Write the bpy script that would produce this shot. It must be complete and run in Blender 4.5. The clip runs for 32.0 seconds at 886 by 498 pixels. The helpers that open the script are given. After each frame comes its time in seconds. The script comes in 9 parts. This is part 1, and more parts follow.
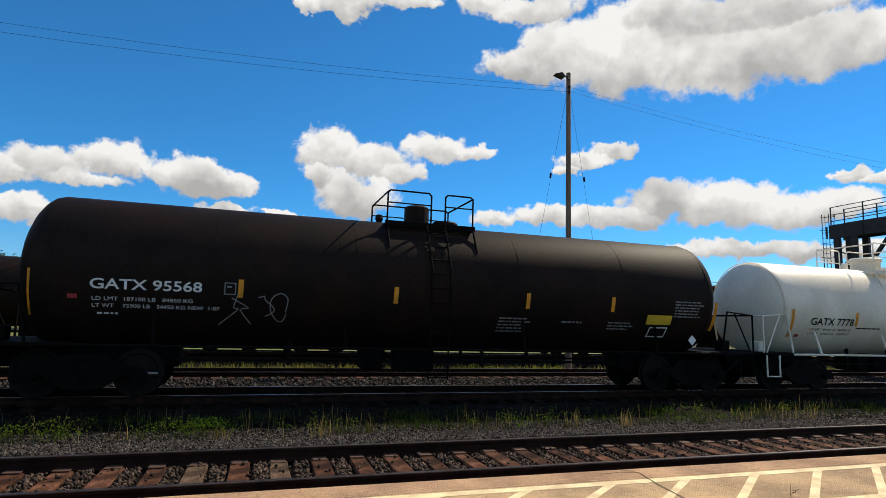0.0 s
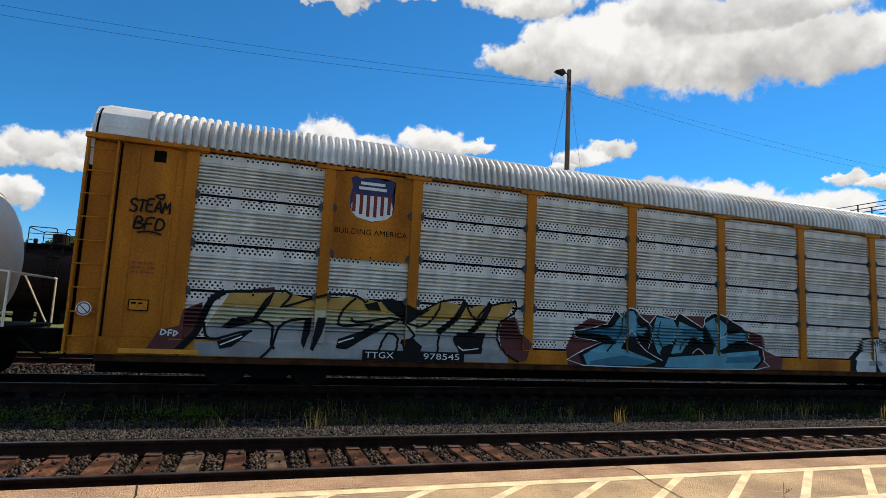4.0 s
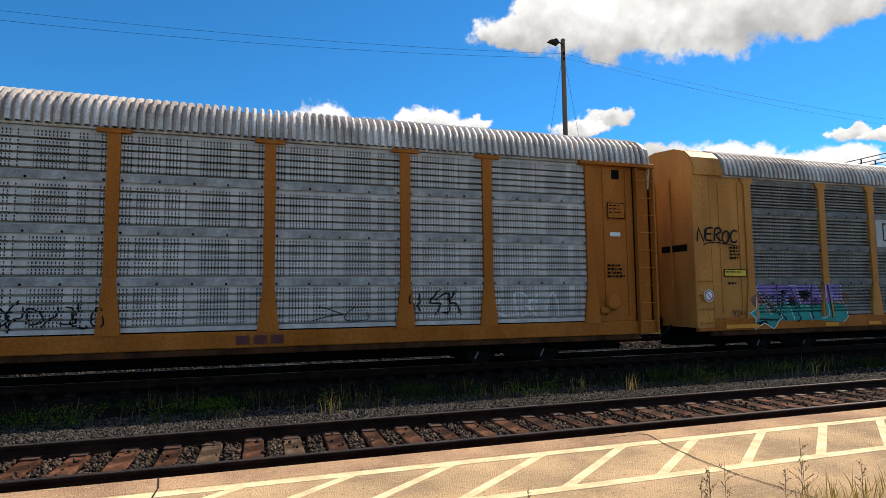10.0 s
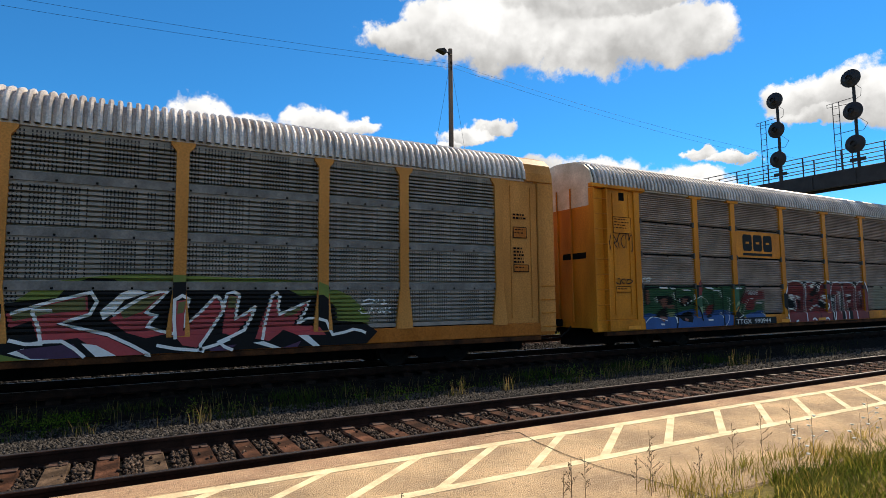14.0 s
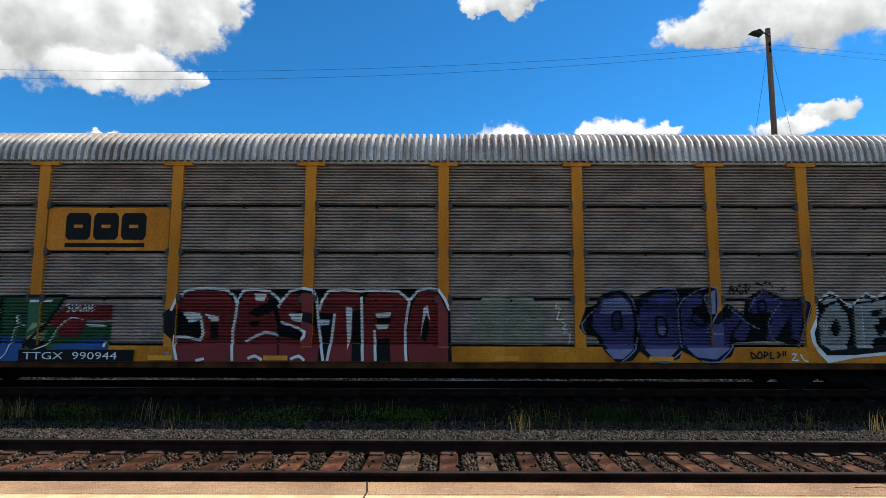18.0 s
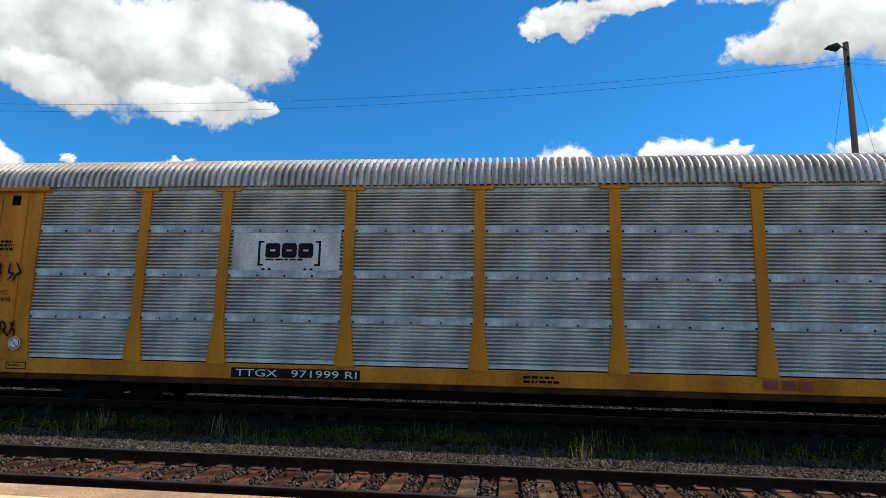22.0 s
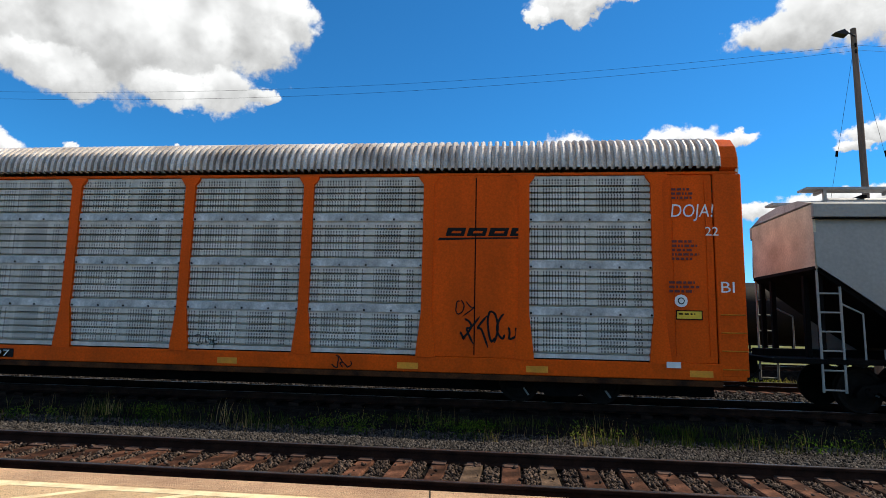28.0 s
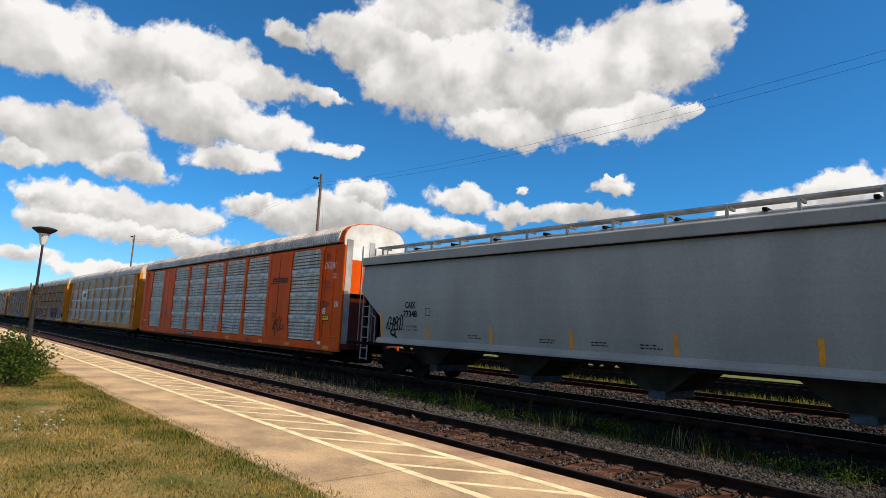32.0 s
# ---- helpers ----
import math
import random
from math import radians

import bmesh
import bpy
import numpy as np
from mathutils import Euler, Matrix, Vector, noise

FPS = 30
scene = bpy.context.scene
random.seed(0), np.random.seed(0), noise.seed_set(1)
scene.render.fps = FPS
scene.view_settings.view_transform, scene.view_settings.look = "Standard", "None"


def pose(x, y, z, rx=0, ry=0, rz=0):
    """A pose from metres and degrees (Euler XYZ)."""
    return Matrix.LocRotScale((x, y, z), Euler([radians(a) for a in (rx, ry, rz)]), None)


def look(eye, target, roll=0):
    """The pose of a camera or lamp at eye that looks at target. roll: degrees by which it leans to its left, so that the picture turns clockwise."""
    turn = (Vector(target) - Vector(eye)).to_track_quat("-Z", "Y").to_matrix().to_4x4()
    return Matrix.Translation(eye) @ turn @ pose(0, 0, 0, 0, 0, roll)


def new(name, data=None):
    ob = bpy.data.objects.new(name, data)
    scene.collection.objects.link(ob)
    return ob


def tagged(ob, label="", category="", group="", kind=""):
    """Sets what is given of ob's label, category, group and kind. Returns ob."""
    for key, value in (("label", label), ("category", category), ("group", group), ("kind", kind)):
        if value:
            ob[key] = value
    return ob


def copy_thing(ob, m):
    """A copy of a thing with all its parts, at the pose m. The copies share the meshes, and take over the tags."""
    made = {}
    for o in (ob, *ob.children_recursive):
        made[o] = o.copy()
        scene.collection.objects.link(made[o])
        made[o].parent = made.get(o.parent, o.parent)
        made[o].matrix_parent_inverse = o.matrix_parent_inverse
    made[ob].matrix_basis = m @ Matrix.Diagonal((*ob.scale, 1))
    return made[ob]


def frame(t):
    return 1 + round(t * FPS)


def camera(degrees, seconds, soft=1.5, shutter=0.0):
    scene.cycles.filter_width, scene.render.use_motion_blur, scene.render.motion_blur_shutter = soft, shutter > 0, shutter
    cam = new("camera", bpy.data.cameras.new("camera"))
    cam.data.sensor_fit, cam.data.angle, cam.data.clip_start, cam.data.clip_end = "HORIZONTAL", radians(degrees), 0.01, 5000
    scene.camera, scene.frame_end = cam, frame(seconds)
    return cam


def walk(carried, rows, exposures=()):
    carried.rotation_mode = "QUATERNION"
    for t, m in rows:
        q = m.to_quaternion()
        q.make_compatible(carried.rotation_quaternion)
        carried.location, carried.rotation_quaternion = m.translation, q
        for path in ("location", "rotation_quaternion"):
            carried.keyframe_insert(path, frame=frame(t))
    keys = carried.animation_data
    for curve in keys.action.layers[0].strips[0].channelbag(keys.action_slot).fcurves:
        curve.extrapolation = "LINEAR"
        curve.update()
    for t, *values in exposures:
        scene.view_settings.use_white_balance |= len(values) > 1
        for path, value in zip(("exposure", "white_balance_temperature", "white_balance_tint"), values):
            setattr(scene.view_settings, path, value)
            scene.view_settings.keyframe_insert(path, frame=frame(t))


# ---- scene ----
from mathutils import geometry

cam = camera(75.27, 32.0, soft=0.55)
EYE = 1.605  # height of the lens above the rail heads
walk(cam, [
    (0.0, pose(0.085, -0.015, EYE + 0.008, 97.33, -1.62, -18.11)),
    (0.5, pose(0.071, -0.008, EYE + 0.004, 96.91, -2.24, -18.37)),
    (1.0, pose(0.055, -0.010, EYE + 0.006, 96.83, -2.32, -18.05)),
    (1.5, pose(0.041, -0.023, EYE + 0.005, 97.25, -2.35, -18.05)),
    (2.0, pose(0.039, -0.028, EYE + 0.000, 97.00, -2.17, -18.22)),
    (2.5, pose(0.045, -0.027, EYE + 0.002, 97.10, -2.27, -19.03)),
    (3.0, pose(0.045, -0.027, EYE + 0.005, 96.58, -2.43, -19.55)),
    (3.5, pose(0.032, -0.022, EYE + 0.008, 96.58, -2.60, -19.35)),
    (4.0, pose(0.029, -0.018, EYE + 0.010, 96.76, -2.81, -18.69)),
    (4.5, pose(0.033, -0.018, EYE + 0.009, 96.99, -2.51, -18.21)),
    (6.5, pose(0.030, 0.000, EYE + 0.010, 96.98, -1.11, -17.90)),
    (7.0, pose(0.034, -0.005, EYE + 0.006, 96.73, -0.55, -17.87)),
    (7.5, pose(0.033, -0.002, EYE + 0.002, 95.92, -0.22, -17.85)),
    (8.0, pose(0.032, -0.001, EYE + -0.002, 95.34, 0.48, -17.34)),
    (8.5, pose(0.036, -0.001, EYE + -0.003, 94.91, 0.33, -17.18)),
    (9.0, pose(0.049, -0.010, EYE + -0.001, 94.86, 0.84, -17.39)),
    (9.5, pose(0.036, 0.007, EYE + -0.004, 94.69, 0.41, -17.87)),
    (10.0, pose(0.034, 0.012, EYE + -0.004, 94.73, 0.60, -18.01)),
    (10.5, pose(0.031, 0.013, EYE + -0.001, 94.74, 0.45, -18.28)),
    (11.0, pose(0.036, 0.007, EYE + 0.001, 95.26, 0.34, -19.28)),
    (11.5, pose(0.058, -0.004, EYE + -0.003, 94.71, -0.05, -24.67)),
    (12.0, pose(0.078, -0.014, EYE + -0.004, 94.43, 0.41, -29.40)),
    (12.5, pose(0.085, -0.020, EYE + -0.006, 94.47, 0.70, -30.06)),
    (13.0, pose(0.086, -0.014, EYE + -0.006, 94.00, 0.51, -29.33)),
    (13.5, pose(0.091, -0.015, EYE + 0.000, 94.82, 0.56, -29.83)),
    (15.5, pose(0.063, -0.007, EYE + -0.015, 94.98, -0.01, -26.32)),
    (16.0, pose(0.062, -0.007, EYE + -0.011, 95.55, -0.51, -25.71)),
    (16.5, pose(0.063, 0.008, EYE + -0.004, 96.73, -0.73, -21.28)),
    (17.0, pose(0.074, 0.030, EYE + -0.025, 96.60, -1.59, -13.65)),
    (17.5, pose(0.013, 0.085, EYE + -0.005, 96.38, -0.59, -5.82)),
    (18.0, pose(-0.031, 0.082, EYE + 0.006, 96.52, -0.15, 0.04)),
    (18.5, pose(0.005, 0.077, EYE + -0.004, 96.67, -0.61, 4.50)),
    (19.0, pose(0.015, 0.055, EYE + -0.005, 96.87, -0.38, 6.76)),
    (19.5, pose(-0.006, 0.033, EYE + -0.004, 97.80, -1.31, 7.56)),
    (20.0, pose(-0.011, 0.021, EYE + 0.004, 98.09, -1.20, 7.53)),
    (20.5, pose(-0.020, 0.021, EYE + 0.007, 98.37, -1.69, 6.90)),
    (21.0, pose(-0.022, 0.020, EYE + 0.009, 98.47, -1.88, 6.56)),
    (21.5, pose(-0.020, 0.018, EYE + 0.008, 98.82, -1.19, 6.23)),
    (22.0, pose(-0.029, 0.015, EYE + 0.009, 98.68, -1.14, 5.89)),
    (22.5, pose(-0.028, 0.011, EYE + 0.007, 98.88, -1.20, 5.60)),
    (23.0, pose(-0.020, 0.008, EYE + -0.001, 98.46, -1.05, 5.72)),
    (23.5, pose(-0.017, 0.008, EYE + 0.005, 98.39, -0.93, 5.84)),
    (24.0, pose(-0.019, 0.015, EYE + 0.005, 98.66, -0.99, 5.60)),
    (24.5, pose(-0.030, 0.016, EYE + 0.002, 98.31, -1.23, 5.44)),
    (26.5, pose(-0.038, 0.021, EYE + -0.005, 97.65, -1.29, 4.59)),
    (27.0, pose(-0.035, 0.024, EYE + -0.004, 97.61, -1.26, 4.69)),
    (27.5, pose(-0.049, 0.017, EYE + -0.002, 97.42, -1.33, 5.29)),
    (28.0, pose(-0.039, 0.020, EYE + 0.006, 97.53, -1.21, 6.16)),
    (28.5, pose(-0.061, 0.014, EYE + -0.003, 98.23, -1.47, 7.94)),
    (29.0, pose(-0.078, 0.010, EYE + -0.004, 98.30, -2.23, 12.51)),
    (29.5, pose(-0.157, 0.017, EYE + -0.004, 98.07, -2.39, 19.17)),
    (30.0, pose(-0.214, 0.013, EYE + -0.004, 97.68, -1.08, 25.55)),
    (30.5, pose(-0.181, -0.026, EYE + -0.002, 97.82, -1.99, 33.35)),
    (31.0, pose(-0.158, -0.063, EYE + -0.032, 97.77, -2.51, 39.37)),
    (31.5, pose(-0.159, -0.071, EYE + 0.015, 98.01, -3.05, 44.77)),
    (32.0, pose(-0.168, -0.077, EYE + 0.031, 98.11, -2.77, 47.59)),
], exposures=[(0.0, 0.0, 6500, 10), (2.5, -0.02, 6500, 10), (4.5, 0.10, 6480, 10), (9.0, 0.25, 6480, 10), (13.0, 0.20, 6520, 10), (16.0, 0.20, 6480, 10), (17.5, 0.22, 6250, 9), (20.0, 0.24, 6220, 8), (24.0, 0.16, 6220, 8), (28.0, 0.20, 6300, 9), (30.0, 0.16, 6450, 10), (32.0, 0.04, 6550, 11)])


def train_shift(t):
    """Metres the train has rolled (towards -x) since the start."""
    return 7.5503 * t - 0.025072 * t * t + 0.00002237 * t ** 3


# ---- light ----
SUN_AZ, SUN_EL = radians(22.0), radians(45.0)   # azimuth from +x towards +y
sun_way = Vector((math.cos(SUN_AZ) * math.cos(SUN_EL), math.sin(SUN_AZ) * math.cos(SUN_EL), math.sin(SUN_EL)))
sun_data = bpy.data.lights.new("sun", "SUN")
sun_data.energy, sun_data.angle, sun_data.color = 4.9, radians(0.55), (1.0, 0.875, 0.67)
sun = new("sun", sun_data)
sun.matrix_world = look(sun_way * 60, (0, 0, 0))
scene.view_settings.exposure = 0.15

CLOUDS = []  # azimuth (degrees left of the track normal), elevation, half width, half height
# high bank over the mast
CLOUDS += [(-24.2, 24.9, 4.4, 1.8), (-30.0, 25.9, 5.4, 3.0), (-37.1, 25.6, 7.4, 3.8), (-44.7, 24.3, 7.6, 3.7), (-51.4, 23.7, 6.7, 3.2), (-55.8, 23.6, 3.4, 2.5), (-38.3, 28.0, 6.3, 2.3), (-48.1, 27.3, 9.0, 2.1)]
# top scraps
CLOUDS += [(-7.4, 29.9, 4.4, 1.2), (-13.3, 30.6, 3.5, 0.9), (-21.1, 30.6, 3.6, 1.2), (-25.9, 30.0, 6.8, 1.4)]
# small wisps by the mast
CLOUDS += [(-31.9, 16.1, 3.5, 0.9), (-34.9, 16.9, 2.6, 0.8), (-29.2, 15.4, 1.7, 0.5)]
# low left bank
CLOUDS += [(17.6, 12.0, 3.7, 1.7), (12.4, 13.2, 2.8, 1.8), (6.8, 12.5, 4.5, 1.6), (2.9, 12.4, 2.8, 1.3), (14.7, 11.0, 3.6, 0.9), (20.5, 11.0, 2.2, 1.1)]
# middle heap
CLOUDS += [(-5.7, 16.6, 3.3, 2.2), (-10.5, 15.9, 4.2, 2.0), (-8.4, 12.3, 4.8, 2.2), (-16.8, 17.3, 3.6, 1.6), (-21.2, 16.8, 3.0, 0.8), (-12.8, 14.8, 2.5, 1.2), (-5.0, 14.0, 2.2, 1.6)]
# low right bank
CLOUDS += [(-39.5, 12.1, 4.7, 1.9), (-44.7, 11.4, 5.5, 2.2), (-49.5, 10.8, 4.8, 1.8), (-30.0, 11.1, 5.8, 1.1), (-35.4, 10.7, 5.5, 1.3), (-23.3, 10.5, 3.4, 0.9), (-53.5, 10.6, 3.2, 1.2)]
# horizon scraps
CLOUDS += [(-45.0, 7.2, 7.2, 1.0), (-51.8, 6.9, 5.1, 1.1), (19.1, 8.0, 2.3, 1.4), (3.7, 9.9, 3.2, 0.7), (-2.0, 9.6, 2.4, 0.5), (-54.2, 12.9, 1.7, 0.7)]
# far right heap
CLOUDS += [(-62.0, 16.6, 2.6, 1.8), (-65.2, 16.9, 3.6, 2.1), (-67.5, 15.6, 2.5, 2.3), (-64.3, 15.2, 3.9, 1.1), (-56.6, 12.2, 2.0, 0.6), (-53.9, 13.1, 1.9, 0.5)]
# great heap right part
CLOUDS += [(37.6, 23.8, 7.3, 4.9), (31.6, 24.7, 7.2, 4.9), (26.7, 27.1, 5.5, 4.2), (22.7, 28.3, 3.0, 2.2), (27.7, 20.8, 3.0, 2.1), (32.7, 20.4, 4.2, 1.9), (24.6, 21.1, 1.1, 0.9)]
# top middle scraps
CLOUDS += [(-6.6, 30.5, 4.9, 1.4), (-3.3, 29.5, 2.2, 0.8), (-11.1, 30.6, 3.4, 1.0), (39.4, 14.5, 1.2, 0.5), (31.8, 15.3, 1.8, 0.5)]
# great heap left part
CLOUDS += [(64.5, 27.0, 3.3, 1.3), (57.6, 27.4, 5.2, 3.0), (52.7, 25.4, 5.9, 4.1), (46.1, 24.7, 9.7, 5.4), (49.5, 30.5, 9.6, 2.9), (42.4, 20.3, 6.7, 2.1)]
# left bank
CLOUDS += [(85.7, 21.8, 5.0, 3.1), (79.9, 21.7, 6.6, 3.3), (73.0, 22.9, 6.6, 2.9), (67.5, 22.0, 5.2, 2.1), (60.6, 21.8, 3.1, 0.8), (73.5, 18.9, 7.6, 3.4), (66.2, 17.6, 5.2, 1.8), (59.3, 17.0, 2.7, 0.8), (81.2, 14.8, 5.9, 2.8), (77.5, 12.8, 4.1, 1.3), (68.6, 14.9, 4.8, 1.3)]
# left bank low part
CLOUDS += [(84.8, 15.0, 4.1, 2.3), (85.6, 12.5, 2.5, 1.4), (84.1, 9.1, 2.4, 0.7), (81.5, 7.6, 5.0, 1.4), (76.0, 7.3, 5.0, 1.2), (83.5, 4.6, 2.8, 0.8), (77.8, 4.1, 4.2, 0.8), (71.3, 6.8, 5.0, 1.0)]
# low bank at the far end of the line
CLOUDS += [(80.5, 9.2, 6.0, 1.9), (73.5, 9.0, 5.5, 1.5), (57.5, 10.8, 6.5, 2.0), (69.0, 4.6, 6.0, 0.9)]
# low heaps over the train
CLOUDS += [(67.2, 10.8, 2.6, 1.3), (62.4, 10.2, 5.0, 1.7), (56.5, 13.2, 3.5, 1.3), (51.8, 10.9, 5.4, 1.7), (46.2, 13.2, 3.6, 1.4), (47.7, 10.3, 4.2, 1.0), (39.8, 12.1, 3.4, 1.3), (34.3, 12.0, 5.1, 1.1), (39.3, 14.6, 1.1, 0.5), (31.6, 14.8, 2.6, 0.8)]


def build_world():
    """Clear sky with fair-weather clouds: each a heap of soft ellipses in azimuth and elevation, broken up by noise."""
    world = bpy.data.worlds.new("sky")
    scene.world = world
    world.use_nodes = True
    nt = world.node_tree
    nt.nodes.clear()
    nd, ln = nt.nodes.new, nt.links.new

    def op(kind, *a):
        n = nd("ShaderNodeMath")
        n.operation = kind
        for k, v in enumerate(a):
            if isinstance(v, (int, float)):
                n.inputs[k].default_value = v
            else:
                ln(v, n.inputs[k])
        return n.outputs[0]

    def vec(kind, *a):
        n = nd("ShaderNodeVectorMath")
        n.operation = kind
        for k, v in enumerate(a):
            if isinstance(v, tuple):
                n.inputs[k].default_value = v
            else:
                ln(v, n.inputs[k])
        return n.outputs["Value"] if kind == "LENGTH" else n.outputs[0]

    def ease(x, a, b, lo=0.0, hi=1.0):
        n = nd("ShaderNodeMapRange")
        n.interpolation_type = "SMOOTHSTEP"
        ln(x, n.inputs["Value"])
        for key, v in (("From Min", a), ("From Max", b), ("To Min", lo), ("To Max", hi)):
            n.inputs[key].default_value = v
        return n.outputs["Result"]

    def grain(p, scale, detail, rough=0.55):
        n = nd("ShaderNodeTexNoise")
        n.inputs["Scale"].default_value, n.inputs["Detail"].default_value, n.inputs["Roughness"].default_value = scale, detail, rough
        ln(p, n.inputs["Vector"])
        return n

    tc = nd("ShaderNodeTexCoord")
    way = vec("NORMALIZE", tc.outputs["Generated"])
    sep = nd("ShaderNodeSeparateXYZ")
    ln(way, sep.inputs[0])
    x, y, z = sep.outputs
    az = op("MULTIPLY", op("ARCTAN2", op("MULTIPLY", x, -1.0), y), 57.2958)
    el = op("MULTIPLY", op("ARCSINE", z), 57.2958)
    flat = nd("ShaderNodeCombineXYZ")
    ln(az, flat.inputs[0])
    ln(el, flat.inputs[1])
    big, small = grain(way, 9.0, 3), grain(way, 38.0, 6, 0.6)
    warp = vec("ADD", vec("MULTIPLY", vec("SUBTRACT", big.outputs["Color"], (0.5, 0.5, 0.5)), (5.0, 3.2, 0)),
               vec("MULTIPLY", vec("SUBTRACT", small.outputs["Color"], (0.5, 0.5, 0.5)), (2.6, 2.2, 0)))
    place = vec("ADD", flat.outputs[0], warp)
    dist, rise = None, None
    wob = nd("ShaderNodeSeparateXYZ")
    ln(place, wob.inputs[0])
    for a, e, w, h in CLOUDS:
        d = vec("LENGTH", vec("MULTIPLY", vec("SUBTRACT", place, (a, e, 0)), (1 / w, 1 / h, 0)))
        up = op("MULTIPLY", op("SUBTRACT", wob.outputs[1], e), 1 / h)
        if dist is None:
            dist, rise = d, up
        else:
            near = ease(op("SUBTRACT", dist, d), -0.3, 0.3)
            rise = op("ADD", rise, op("MULTIPLY", op("SUBTRACT", up, rise), near))
            dist = op("SMOOTH_MIN", dist, d, 0.35)
    puff = grain(way, 22.0, 8, 0.62)
    body = op("ADD", op("SUBTRACT", 1.05, dist), op("MULTIPLY", op("SUBTRACT", puff.outputs["Fac"], 0.5), 1.1))
    # plain broken cloud behind the viewer, unseen, added to whiten the fill light
    wide = grain(vec("MULTIPLY", way, (2.2, 2.2, 4.0)), 1.6, 8, 0.6)
    behind = op("MULTIPLY", ease(y, 0.15, -0.15), ease(z, 0.03, 0.12))
    body = op("MAXIMUM", body, op("SUBTRACT", op("MULTIPLY", op("SUBTRACT", wide.outputs["Fac"], 0.50), 5.0), op("MULTIPLY", op("SUBTRACT", 1.0, behind), 9.0)))
    cover = ease(body, 0.0, 0.30)
    # bright rims, grey hearts, and billows lit from the sun's side
    lit_a = grain(way, 7.0, 4, 0.5)
    lit_b = grain(vec("ADD", way, tuple(0.03 * c for c in (sun_way.x, sun_way.y, sun_way.z + 0.5))), 7.0, 4, 0.5)
    relief = op("MULTIPLY", op("SUBTRACT", lit_a.outputs["Fac"], lit_b.outputs["Fac"]), 1.9)
    bright = op("ADD", ease(body, 0.3, 1.3, 1.0, 0.84), relief)
    # flat grey undersides
    bright = op("MULTIPLY", bright, ease(op("ADD", rise, op("MULTIPLY", op("SUBTRACT", puff.outputs["Fac"], 0.5), 1.6)), -0.85, 0.35, 0.66, 1.10))
    bright = op("MINIMUM", op("MAXIMUM", bright, 0.55), 1.14)
    sky = nd("ShaderNodeTexSky")
    sky.sky_type, sky.sun_disc = "NISHITA", False
    sky.sun_elevation, sky.sun_rotation = SUN_EL, math.pi / 2 - SUN_AZ
    sky.air_density, sky.dust_density, sky.ozone_density, sky.altitude = 1.0, 0.0, 5.0, 1500
    # clear deep blue above, paler and greyer in the haze over the horizon
    haze = nd("ShaderNodeMix")
    haze.data_type = "RGBA"
    ln(ease(el, -2.0, 13.0), haze.inputs["Factor"])
    haze.inputs[6].default_value, haze.inputs[7].default_value = (0.80, 1.06, 1.18, 1), (0.35, 1.10, 1.42, 1)
    blue = vec("MULTIPLY", sky.outputs[0], haze.outputs[2])
    white = nd("ShaderNodeCombineXYZ")
    for k, f in enumerate((1.0, 0.985, 0.955)):
        ln(op("MULTIPLY", bright, f * CLOUD_LIGHT), white.inputs[k])
    mix = nd("ShaderNodeMix")
    mix.data_type = "RGBA"
    ln(cover, mix.inputs["Factor"])
    ln(blue, mix.inputs[6])
    ln(white.outputs[0], mix.inputs[7])
    bg = nd("ShaderNodeBackground")
    bg.inputs["Strength"].default_value = 0.10
    out = nd("ShaderNodeOutputWorld")
    ln(mix.outputs[2], bg.inputs[0])
    ln(bg.outputs[0], out.inputs[0])


CLOUD_LIGHT = 8.0
build_world()

